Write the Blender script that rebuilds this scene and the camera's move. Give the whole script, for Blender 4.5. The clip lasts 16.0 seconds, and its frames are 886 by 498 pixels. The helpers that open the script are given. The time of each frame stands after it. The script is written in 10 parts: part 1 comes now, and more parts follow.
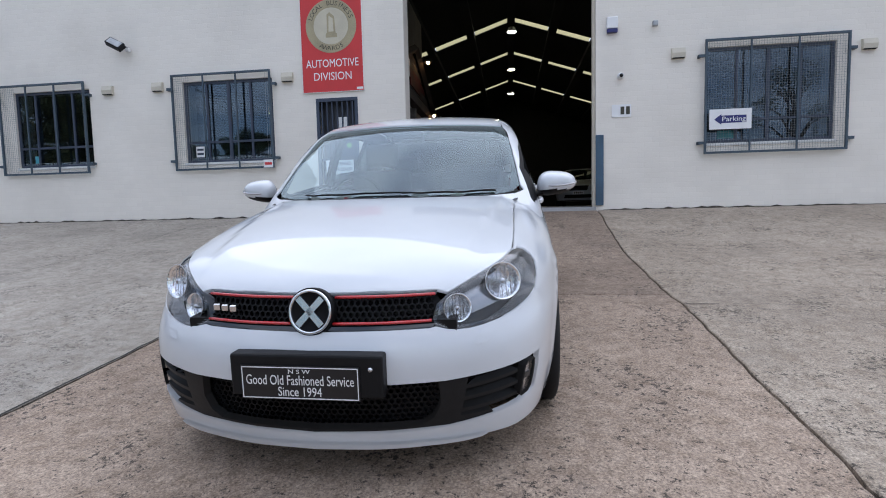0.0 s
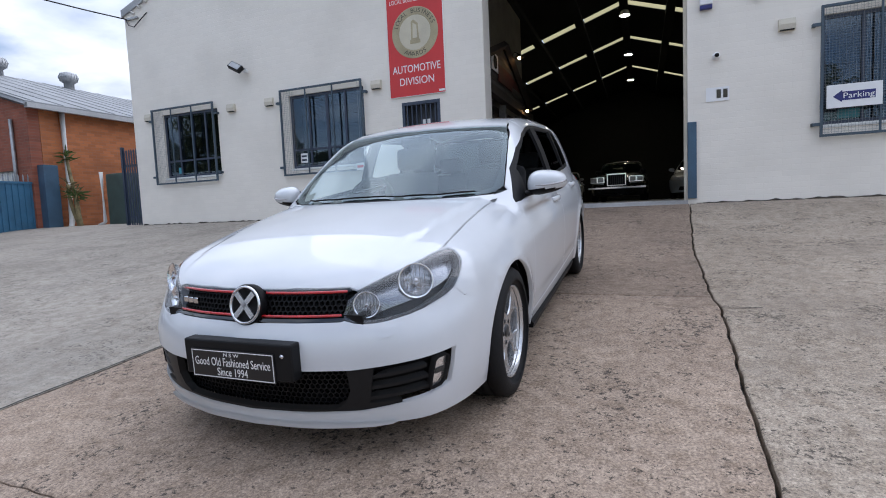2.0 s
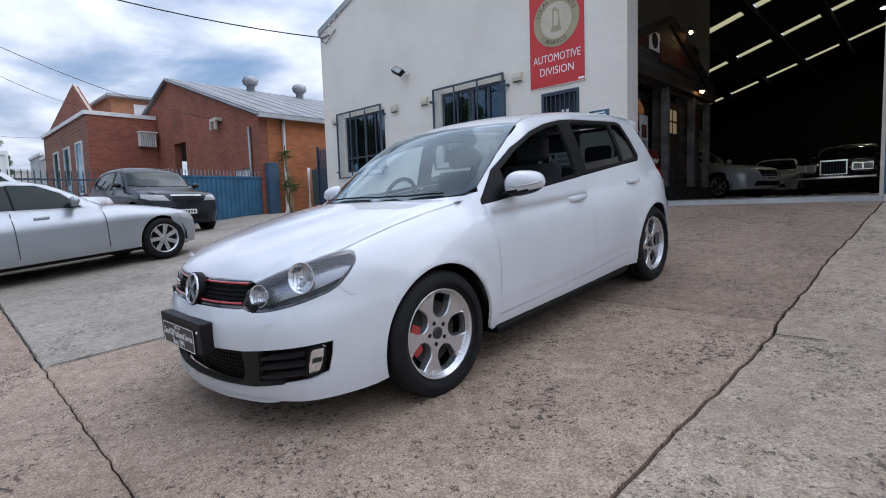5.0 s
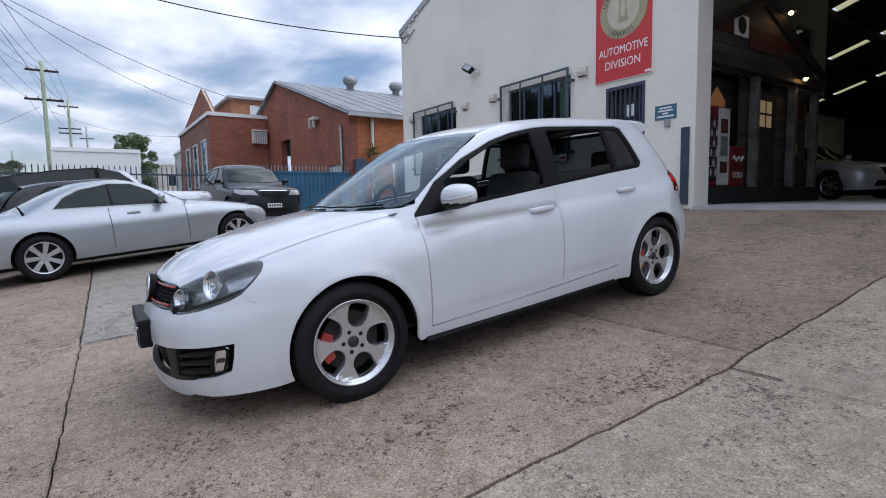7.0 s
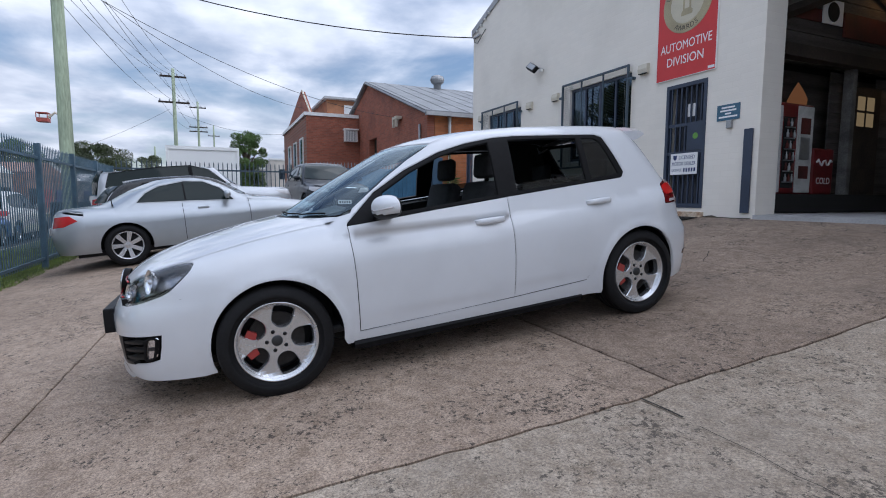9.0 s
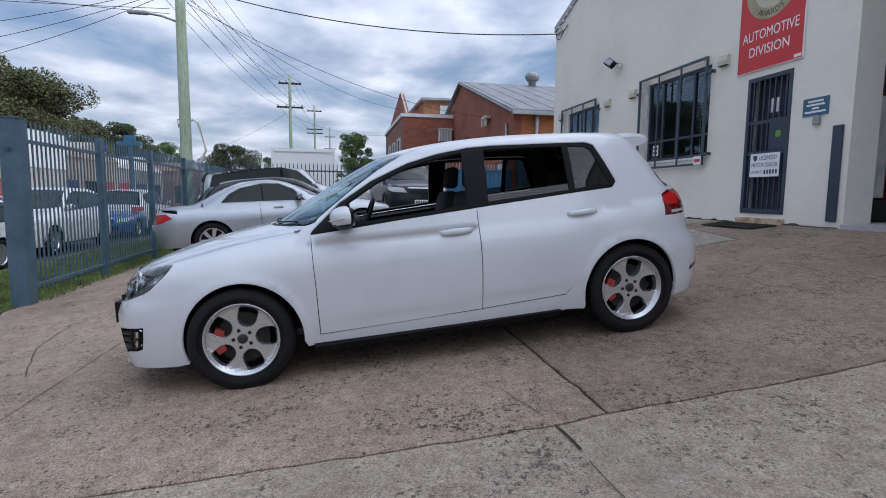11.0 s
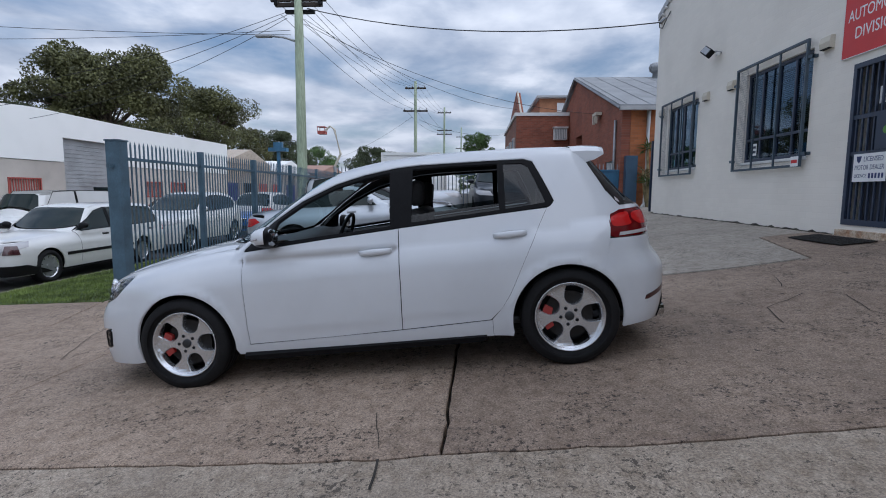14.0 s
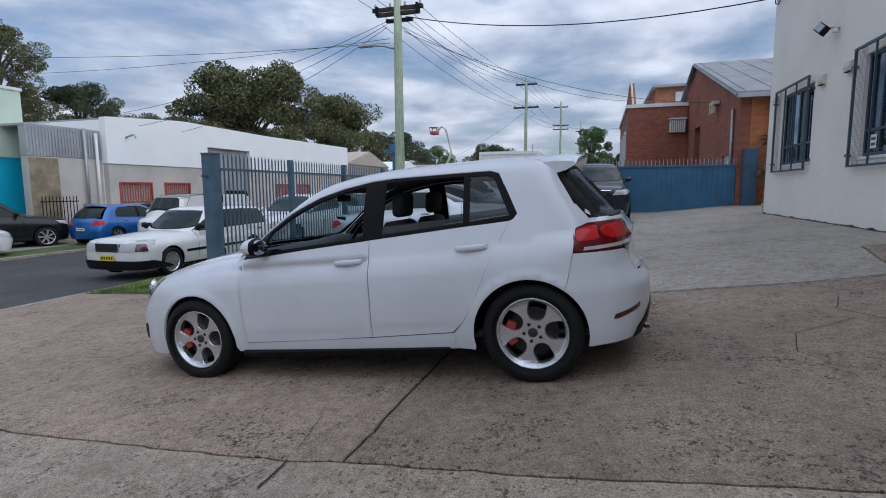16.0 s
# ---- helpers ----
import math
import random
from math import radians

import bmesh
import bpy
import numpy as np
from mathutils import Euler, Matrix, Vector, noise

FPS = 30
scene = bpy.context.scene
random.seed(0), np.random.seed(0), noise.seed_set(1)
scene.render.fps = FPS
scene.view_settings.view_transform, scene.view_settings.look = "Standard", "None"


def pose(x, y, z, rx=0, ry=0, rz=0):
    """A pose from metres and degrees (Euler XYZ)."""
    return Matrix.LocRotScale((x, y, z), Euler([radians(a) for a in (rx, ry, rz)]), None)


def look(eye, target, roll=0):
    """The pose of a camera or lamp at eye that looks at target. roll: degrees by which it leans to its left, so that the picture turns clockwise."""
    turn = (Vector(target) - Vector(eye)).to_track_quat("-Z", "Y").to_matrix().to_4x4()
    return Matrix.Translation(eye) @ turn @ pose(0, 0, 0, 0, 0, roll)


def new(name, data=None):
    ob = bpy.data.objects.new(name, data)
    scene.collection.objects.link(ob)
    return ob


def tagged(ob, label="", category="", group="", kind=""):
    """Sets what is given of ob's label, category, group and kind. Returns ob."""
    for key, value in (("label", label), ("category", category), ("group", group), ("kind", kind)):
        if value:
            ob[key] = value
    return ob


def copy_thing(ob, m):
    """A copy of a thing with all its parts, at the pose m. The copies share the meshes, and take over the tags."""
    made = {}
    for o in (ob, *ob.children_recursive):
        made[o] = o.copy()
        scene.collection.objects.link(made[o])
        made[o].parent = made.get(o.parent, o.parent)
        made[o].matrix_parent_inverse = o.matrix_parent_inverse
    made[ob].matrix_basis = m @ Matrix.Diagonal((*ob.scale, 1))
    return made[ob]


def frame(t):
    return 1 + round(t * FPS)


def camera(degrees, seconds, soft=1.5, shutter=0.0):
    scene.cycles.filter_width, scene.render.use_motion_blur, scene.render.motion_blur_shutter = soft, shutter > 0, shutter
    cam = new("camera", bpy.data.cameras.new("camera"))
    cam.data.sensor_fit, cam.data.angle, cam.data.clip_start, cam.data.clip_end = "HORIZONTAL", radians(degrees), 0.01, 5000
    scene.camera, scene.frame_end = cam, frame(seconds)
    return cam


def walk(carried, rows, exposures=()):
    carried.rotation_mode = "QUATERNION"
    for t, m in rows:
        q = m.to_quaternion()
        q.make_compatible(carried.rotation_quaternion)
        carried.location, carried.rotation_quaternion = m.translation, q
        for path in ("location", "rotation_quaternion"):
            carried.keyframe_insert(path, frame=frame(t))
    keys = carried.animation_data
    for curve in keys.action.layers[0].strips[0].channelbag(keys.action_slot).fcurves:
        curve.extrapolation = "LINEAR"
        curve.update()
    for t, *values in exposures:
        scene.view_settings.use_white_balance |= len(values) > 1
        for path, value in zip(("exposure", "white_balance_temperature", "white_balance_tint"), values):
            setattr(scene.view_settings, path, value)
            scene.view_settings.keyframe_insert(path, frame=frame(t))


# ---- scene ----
cam = camera(81.7, 16.0, soft=1.0)
METRES, EYE, TILT, LEAN, TURN = 7.364, 1.105, 0.0, 0.0, 7.5
ROWS = [
    (0.0, 0.0, 0.0, 0.0, -0.11, -4.48, 1.35),
    (0.5, 0.0264, -0.0057, 0.0005, 2.57, -4.69, 1.7),
    (1.0, 0.0581, -0.0125, 0.003, 6.54, -4.55, 2.02),
    (1.5, 0.0822, -0.0116, 0.0015, 9.92, -4.41, 2.23),
    (2.0, 0.1069, -0.0053, 0.0011, 13.62, -4.52, 2.48),
    (2.5, 0.1362, -0.0004, 0.004, 17.6, -4.73, 2.73),
    (3.0, 0.1676, 0.0036, 0.0042, 21.3, -4.66, 2.6),
    (3.5, 0.1969, 0.0121, 0.0052, 25.58, -4.62, 2.23),
    (4.0, 0.2194, 0.0258, 0.0025, 29.4, -4.65, 2.08),
    (6.5, 0.3476, 0.1195, 0.0109, 44.93, -5.17, 1.32),
    (7.0, 0.3695, 0.1419, 0.015, 47.84, -5.31, 1.07),
    (7.5, 0.3961, 0.1679, 0.017, 50.47, -5.46, 0.85),
    (8.0, 0.4219, 0.1899, 0.0215, 53.07, -5.45, 0.62),
    (8.5, 0.4401, 0.215, 0.0231, 55.99, -5.48, 0.13),
    (9.0, 0.4534, 0.2414, 0.0253, 58.86, -5.6, -0.19),
    (11.5, 0.5177, 0.3755, 0.0419, 73.15, -6.06, -0.78),
    (12.0, 0.5235, 0.403, 0.0462, 75.18, -6.16, -1.02),
    (12.5, 0.533, 0.4375, 0.0494, 77.77, -6.19, -0.88),
    (13.0, 0.541, 0.4681, 0.0544, 80.47, -6.26, -0.77),
    (13.5, 0.5445, 0.5007, 0.0547, 83.17, -6.28, -0.61),
    (14.0, 0.543, 0.5329, 0.0592, 85.91, -6.33, -0.36),
    (14.5, 0.5428, 0.5627, 0.063, 88.46, -6.43, -0.13),
    (15.0, 0.5452, 0.6019, 0.0672, 92.42, -6.53, 0.25),
    (15.5, 0.5463, 0.6342, 0.0722, 96.25, -6.61, 0.48),
    (16.0, 0.5425, 0.669, 0.0737, 99.36, -6.69, 0.38),
]
EXPOSURES = [(0.0, 0.53, 5990, 13), (2.5, 0.45, 5990, 13), (4.0, 0.40, 5980, 13), (7.0, 0.29, 5950, 13), (9.0, 0.24, 5930, 13), (12.0, 0.02, 5880, 13), (14.0, -0.07, 5860, 12), (16.0, -0.09, 5850, 12)]
walk(cam, [(t, pose(0, 0, EYE, TILT, LEAN, TURN) @ pose(METRES * x, METRES * y, METRES * z, 90 + pitch, roll, yaw)) for t, x, y, z, yaw, pitch, roll in ROWS], EXPOSURES)

# ---- world and sun ----
def node_tree(owner):
    owner.use_nodes = True
    owner.node_tree.nodes.clear()
    return owner.node_tree.nodes, owner.node_tree.links


world = bpy.data.worlds.new("overcast_sky")
scene.world = world
N, L = node_tree(world)
w_out, w_bg = N.new("ShaderNodeOutputWorld"), N.new("ShaderNodeBackground")
sky = N.new("ShaderNodeTexSky")
sky.sky_type, sky.sun_disc = "NISHITA", False
SUN_EL, SUN_AZ = radians(42), radians(20)
sky.sun_elevation, sky.sun_rotation = SUN_EL, SUN_AZ
tc, sep = N.new("ShaderNodeTexCoord"), N.new("ShaderNodeSeparateXYZ")
L.new(tc.outputs["Generated"], sep.inputs[0])
lift = N.new("ShaderNodeMath")
lift.operation, lift.inputs[1].default_value = "MAXIMUM", 0.0
L.new(sep.outputs[2], lift.inputs[0])
add = N.new("ShaderNodeMath")
add.inputs[1].default_value = 0.16
L.new(lift.outputs[0], add.inputs[0])
dx, dy, comb = N.new("ShaderNodeMath"), N.new("ShaderNodeMath"), N.new("ShaderNodeCombineXYZ")
for i, d in enumerate((dx, dy)):
    d.operation = "DIVIDE"
    L.new(sep.outputs[i], d.inputs[0])
    L.new(add.outputs[0], d.inputs[1])
    L.new(d.outputs[0], comb.inputs[i])
cloud = N.new("ShaderNodeTexNoise")
cloud.inputs["Scale"].default_value, cloud.inputs["Detail"].default_value = 1.15, 9
cloud.inputs["Roughness"].default_value, cloud.inputs["Distortion"].default_value = 0.55, 0.35
L.new(comb.outputs[0], cloud.inputs["Vector"])
cover = N.new("ShaderNodeValToRGB")
cover.color_ramp.elements[0].position, cover.color_ramp.elements[1].position = 0.34, 0.54
L.new(cloud.outputs[0], cover.inputs[0])
shade_noise = N.new("ShaderNodeTexNoise")
shade_noise.inputs["Scale"].default_value, shade_noise.inputs["Detail"].default_value = 2.3, 8
L.new(comb.outputs[0], shade_noise.inputs["Vector"])
tone = N.new("ShaderNodeValToRGB")
tone.color_ramp.elements[0].position, tone.color_ramp.elements[1].position = 0.36, 0.66
tone.color_ramp.elements[0].color, tone.color_ramp.elements[1].color = (4.3, 4.9, 5.9, 1), (8.6, 8.85, 9.3, 1)
L.new(shade_noise.outputs[0], tone.inputs[0])
mixc = N.new("ShaderNodeMix")
mixc.data_type = "RGBA"
L.new(cover.outputs[0], mixc.inputs["Factor"])
L.new(sky.outputs[0], mixc.inputs[6])
L.new(tone.outputs[0], mixc.inputs[7])
# an overcast sky is brighter overhead than at the horizon
rise = N.new("ShaderNodeMath")
rise.operation, rise.inputs[1].default_value, rise.inputs[2].default_value = "MULTIPLY_ADD", 0.80, 0.74
L.new(lift.outputs[0], rise.inputs[0])
dome = N.new("ShaderNodeVectorMath")
dome.operation = "SCALE"
L.new(mixc.outputs[2], dome.inputs[0])
L.new(rise.outputs[0], dome.inputs["Scale"])
L.new(dome.outputs[0], w_bg.inputs[0])
w_bg.inputs[1].default_value = 0.108
L.new(w_bg.outputs[0], w_out.inputs[0])

sun = new("sun", bpy.data.lights.new("sun", "SUN"))
sun.data.energy, sun.data.angle, sun.data.color = 1.5, radians(100), (1.0, 0.98, 0.95)
sun.matrix_world = look((math.sin(SUN_AZ) * math.cos(SUN_EL) * 50, math.cos(SUN_AZ) * math.cos(SUN_EL) * 50, math.sin(SUN_EL) * 50), (0, 0, 0))


# ---- materials ----
def material(name, color, rough=0.6, metal=0.0, vary=0.12, scale=6.0, fine=60.0, bump=0.15, coat=0.0, dark=None, stretch=(1, 1, 1), spec=0.5):
    """A surface with grain and stains at two sizes and a fine relief."""
    m = bpy.data.materials.new(name)
    N, L = node_tree(m)
    out, b = N.new("ShaderNodeOutputMaterial"), N.new("ShaderNodeBsdfPrincipled")
    L.new(b.outputs[0], out.inputs[0])
    b.inputs["Metallic"].default_value, b.inputs["Coat Weight"].default_value = metal, coat
    b.inputs["Coat Roughness"].default_value = 0.03
    b.inputs["Specular IOR Level"].default_value = spec
    tc, mp = N.new("ShaderNodeTexCoord"), N.new("ShaderNodeMapping")
    mp.inputs["Scale"].default_value = stretch
    L.new(tc.outputs["Object"], mp.inputs[0])
    big, small = N.new("ShaderNodeTexNoise"), N.new("ShaderNodeTexNoise")
    for n, s, d in ((big, scale, 6), (small, fine, 4)):
        n.inputs["Scale"].default_value, n.inputs["Detail"].default_value = s, d
        L.new(mp.outputs[0], n.inputs["Vector"])
    dark = dark or [c * (1 - 2.2 * vary) for c in color]
    ramp = N.new("ShaderNodeValToRGB")
    ramp.color_ramp.elements[0].position, ramp.color_ramp.elements[1].position = 0.32, 0.62
    ramp.color_ramp.elements[0].color, ramp.color_ramp.elements[1].color = (*dark, 1), (*color, 1)
    L.new(big.outputs[0], ramp.inputs[0])
    mul = N.new("ShaderNodeMix")
    mul.data_type, mul.blend_type = "RGBA", "OVERLAY"
    mul.inputs["Factor"].default_value = min(1, vary * 2.5)
    L.new(ramp.outputs[0], mul.inputs[6])
    L.new(small.outputs[0], mul.inputs[7])
    L.new(mul.outputs[2], b.inputs["Base Color"])
    rr = N.new("ShaderNodeMapRange")
    rr.inputs["To Min"].default_value, rr.inputs["To Max"].default_value = max(0.02, rough * 0.85), min(1, rough * 1.15)
    L.new(big.outputs[0], rr.inputs[0])
    L.new(rr.outputs[0], b.inputs["Roughness"])
    if bump:
        bp = N.new("ShaderNodeBump")
        bp.inputs["Strength"].default_value, bp.inputs["Distance"].default_value = bump, 0.01
        L.new(small.outputs[0], bp.inputs["Height"])
        L.new(bp.outputs[0], b.inputs["Normal"])
    return m


def emitter(name, color, power):
    m = bpy.data.materials.new(name)
    N, L = node_tree(m)
    out, e = N.new("ShaderNodeOutputMaterial"), N.new("ShaderNodeEmission")
    e.inputs[0].default_value, e.inputs[1].default_value = (*color, 1), power
    L.new(e.outputs[0], out.inputs[0])
    return m


def glass(name, color, rough=0.0, clear=0.7, ior=1.5, gloss=(1, 1, 1)):
    """A thin pane: partly clear and tinted, with a mirror gloss."""
    m = bpy.data.materials.new(name)
    N, L = node_tree(m)
    out, mix = N.new("ShaderNodeOutputMaterial"), N.new("ShaderNodeMixShader")
    tr, gl, lw = N.new("ShaderNodeBsdfTransparent"), N.new("ShaderNodeBsdfGlossy"), N.new("ShaderNodeLayerWeight")
    power, fr = N.new("ShaderNodeMath"), N.new("ShaderNodeMapRange")
    tr.inputs[0].default_value = (*[c * clear for c in color], 1)
    gl.inputs["Roughness"].default_value = rough
    gl.inputs["Color"].default_value = (*gloss, 1)
    lw.inputs["Blend"].default_value = 0.5
    power.operation, power.inputs[1].default_value = "POWER", 5.0
    L.new(lw.outputs["Facing"], power.inputs[0])
    fr.inputs["To Min"].default_value = ((ior - 1) / (ior + 1)) ** 2
    L.new(power.outputs[0], fr.inputs["Value"])
    L.new(fr.outputs[0], mix.inputs[0])
    L.new(tr.outputs[0], mix.inputs[1])
    L.new(gl.outputs[0], mix.inputs[2])
    L.new(mix.outputs[0], out.inputs[0])
    return m


def brickwork(name, color, mortar, bw=0.23, bh=0.076, joint=0.01, bump=0.4, vary=0.3, rough=0.8, axes="xz", stain=(0, 0, 0), stains=0.0):
    """Brick courses for walls that stay far off, or that are painted over."""
    m = bpy.data.materials.new(name)
    N, L = node_tree(m)
    out, b = N.new("ShaderNodeOutputMaterial"), N.new("ShaderNodeBsdfPrincipled")
    L.new(b.outputs[0], out.inputs[0])
    b.inputs["Roughness"].default_value = rough
    tc, sp, cb = N.new("ShaderNodeTexCoord"), N.new("ShaderNodeSeparateXYZ"), N.new("ShaderNodeCombineXYZ")
    L.new(tc.outputs["Object"], sp.inputs[0])
    L.new(sp.outputs["xyz".index(axes[0])], cb.inputs[0])
    L.new(sp.outputs["xyz".index(axes[1])], cb.inputs[1])
    br = N.new("ShaderNodeTexBrick")
    L.new(cb.outputs[0], br.inputs["Vector"])
    br.inputs["Scale"].default_value = 1.0
    br.inputs["Brick Width"].default_value, br.inputs["Row Height"].default_value = bw + joint, bh + joint
    br.inputs["Mortar Size"].default_value, br.inputs["Mortar Smooth"].default_value = joint * 0.5, 0.3
    br.inputs["Color1"].default_value = (*color, 1)
    br.inputs["Color2"].default_value = (*[c * (1 - vary) for c in color], 1)
    br.inputs["Mortar"].default_value = (*mortar, 1)
    n = N.new("ShaderNodeTexNoise")
    n.inputs["Scale"].default_value, n.inputs["Detail"].default_value = 0.9, 8
    L.new(tc.outputs["Object"], n.inputs["Vector"])
    rp = N.new("ShaderNodeMapRange")
    rp.inputs["From Min"].default_value, rp.inputs["From Max"].default_value = 0.45, 0.75
    rp.inputs["To Max"].default_value = stains
    L.new(n.outputs[0], rp.inputs[0])
    mx = N.new("ShaderNodeMix")
    mx.data_type = "RGBA"
    mx.inputs[7].default_value = (*stain, 1)
    L.new(rp.outputs[0], mx.inputs["Factor"])
    L.new(br.outputs["Color"], mx.inputs[6])
    L.new(mx.outputs[2], b.inputs["Base Color"])
    n2 = N.new("ShaderNodeTexNoise")
    n2.inputs["Scale"].default_value, n2.inputs["Detail"].default_value = 45, 5
    L.new(tc.outputs["Object"], n2.inputs["Vector"])
    hm = N.new("ShaderNodeMath")
    hm.operation = "MULTIPLY_ADD"
    hm.inputs[1].default_value = -1.0
    L.new(br.outputs["Fac"], hm.inputs[0])
    L.new(n2.outputs[0], hm.inputs[2])
    bp = N.new("ShaderNodeBump")
    bp.inputs["Strength"].default_value, bp.inputs["Distance"].default_value = bump, 0.006
    L.new(hm.outputs[0], bp.inputs["Height"])
    L.new(bp.outputs[0], b.inputs["Normal"])
    return m


M_WALL = brickwork("painted_brick", (0.84, 0.79, 0.71), (0.81, 0.76, 0.68), vary=0.03, bump=0.25, rough=0.7, stain=(0.5, 0.46, 0.4), stains=0.25)
M_WALL_SIDE = brickwork("painted_brick_side", (0.74, 0.72, 0.68), (0.70, 0.68, 0.64), vary=0.03, bump=0.25, rough=0.7, axes="yz")
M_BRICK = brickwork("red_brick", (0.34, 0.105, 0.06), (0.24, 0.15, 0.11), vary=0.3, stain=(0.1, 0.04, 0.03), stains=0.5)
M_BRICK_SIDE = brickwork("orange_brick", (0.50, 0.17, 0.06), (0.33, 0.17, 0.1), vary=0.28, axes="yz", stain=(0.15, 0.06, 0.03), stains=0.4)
M_RENDER = material("dark_render", (0.19, 0.065, 0.04), 0.85, vary=0.15, scale=1.5)
M_STEEL = material("blue_painted_steel", (0.05, 0.105, 0.17), 0.45, vary=0.12, scale=3, bump=0.05)
M_NAVY = material("navy_painted_steel", (0.035, 0.05, 0.085), 0.4, vary=0.1, scale=4, bump=0.05)
M_METALROOF = material("zinc_sheet", (0.42, 0.43, 0.44), 0.5, metal=0.3, vary=0.12, scale=1.2, bump=0.1)
M_ROOFGREY = material("weathered_grey_roofing", (0.25, 0.26, 0.27), 0.55, metal=0.2, vary=0.15, scale=1.2, bump=0.1)
M_WHITEPAINT = material("white_paint", (0.78, 0.78, 0.76), 0.5, vary=0.05, scale=3, bump=0.05)
M_CREAM = material("cream_paint", (0.62, 0.57, 0.47), 0.65, vary=0.06, scale=2, bump=0.08)
# Near-black: puts the unlit workshop's darkness into the colour; also serves dark slots
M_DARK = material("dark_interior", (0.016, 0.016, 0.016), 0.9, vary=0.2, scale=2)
M_BLACK = material("black_plastic", (0.009, 0.009, 0.010), 0.5, vary=0.1, scale=8, bump=0.05, spec=0.2)
M_RUBBER = material("tyre_rubber", (0.010, 0.010, 0.011), 0.7, vary=0.15, scale=14, bump=0.1, spec=0.25)
M_WINGLASS = glass("window_glass", (0.55, 0.66, 0.78), clear=0.7, ior=1.85, gloss=(0.66, 0.84, 1.0))
M_RED = material("sign_red", (0.60, 0.035, 0.035), 0.45, vary=0.04, scale=3, bump=0.02)
M_SIGNWHITE = material("sign_white", (0.82, 0.82, 0.82), 0.45, vary=0.02, bump=0.0)
M_GOLD = material("medal_gold", (0.42, 0.36, 0.22), 0.5, vary=0.1, scale=3, bump=0.02)
M_GOLD_LIGHT = material("medal_pale", (0.60, 0.55, 0.42), 0.5, vary=0.06, scale=3, bump=0.02)
M_WOODPOLE = material("green_treated_pole", (0.44, 0.52, 0.37), 0.85, vary=0.2, scale=3, fine=30, bump=0.5, stretch=(1, 1, 0.15))
M_GALV = material("galvanised_steel", (0.4, 0.41, 0.42), 0.45, metal=0.7, vary=0.1, scale=8, bump=0.05)
M_CABLE = material("cable_black", (0.02, 0.02, 0.02), 0.6, bump=0)
M_BARK = material("bark", (0.13, 0.10, 0.075), 0.9, vary=0.25, scale=3, fine=25, bump=0.8, stretch=(1, 1, 0.25))


# ---- mesh helpers ----
def finish(name, bm, mat, parent=None, label="", smooth=False):
    me = bpy.data.meshes.new(name)
    bm.normal_update()
    bm.to_mesh(me)
    bm.free()
    for m in (mat if isinstance(mat, (list, tuple)) else [mat]):
        me.materials.append(m)
    if smooth:
        me.polygons.foreach_set("use_smooth", [True] * len(me.polygons))
    ob = new(name, me)
    if parent is not None:
        ob.parent = parent
    if label:
        ob["label"] = label
    return ob


def part(name, bm, mat, parent, label="", smooth=False):
    """One mesh under a thing or under a part."""
    return finish(name, bm, mat, parent, label, smooth)


def thing(name, label, category, group="", kind="", m=None):
    ob = new(name)
    if m is not None:
        ob.matrix_world = m
    return tagged(ob, label, category, group, kind)


def box(bm, x0, x1, y0, y1, z0, z1, bevel=0.0, m=None):
    r = bmesh.ops.create_cube(bm, size=1.0)
    vs = r["verts"]
    for v in vs:
        v.co = ((x0 + x1) / 2 + v.co.x * (x1 - x0), (y0 + y1) / 2 + v.co.y * (y1 - y0), (z0 + z1) / 2 + v.co.z * (z1 - z0))
    if bevel:
        es = list({e for v in vs for e in v.link_edges})
        r = bmesh.ops.bevel(bm, geom=es, offset=bevel, segments=2, affect="EDGES", profile=0.5)
        vs = list({v for f in r["faces"] for v in f.verts} | {v for v in vs if v.is_valid})
    if m is not None:
        bmesh.ops.transform(bm, matrix=m, verts=[v for v in vs if v.is_valid])
    return bm


def boxes(*specs, bevel=0.0):
    bm = bmesh.new()
    for s in specs:
        box(bm, *s, bevel=bevel)
    return bm


def tube(bm, pts, r, n=8, close_ends=True, r2=None):
    """A round bar along a row of points."""
    pts = [Vector(p) for p in pts]
    rings = []
    for i, p in enumerate(pts):
        d = (pts[min(i + 1, len(pts) - 1)] - pts[max(i - 1, 0)]).normalized()
        a = d.cross(Vector((0, 0, 1)))
        a = a.normalized() if a.length > 1e-3 else Vector((1, 0, 0))
        b = d.cross(a).normalized()
        k = r if r2 is None else r + (r2 - r) * i / (len(pts) - 1)
        rings.append([bm.verts.new(p + (a * math.cos(2 * math.pi * j / n) + b * math.sin(2 * math.pi * j / n)) * k) for j in range(n)])
    for s, t in zip(rings, rings[1:]):
        for j in range(n):
            bm.faces.new((s[j], s[(j + 1) % n], t[(j + 1) % n], t[j]))
    if close_ends:
        bm.faces.new(rings[0][::-1])
        bm.faces.new(rings[-1])
    return bm


def lathe(bm, prof, n=32, axis="x", m=None):
    """Turns a profile of (along, radius) round an axis."""
    rings = []
    for a, r in prof:
        ring = []
        for j in range(n):
            c, s = math.cos(2 * math.pi * j / n) * r, math.sin(2 * math.pi * j / n) * r
            p = {"x": (a, c, s), "y": (c, a, s), "z": (c, s, a)}[axis]
            ring.append(bm.verts.new((m @ Vector(p)) if m is not None else p))
        rings.append(ring)
    for s, t in zip(rings, rings[1:]):
        for j in range(n):
            bm.faces.new((s[j], s[(j + 1) % n], t[(j + 1) % n], t[j]))
    return bm


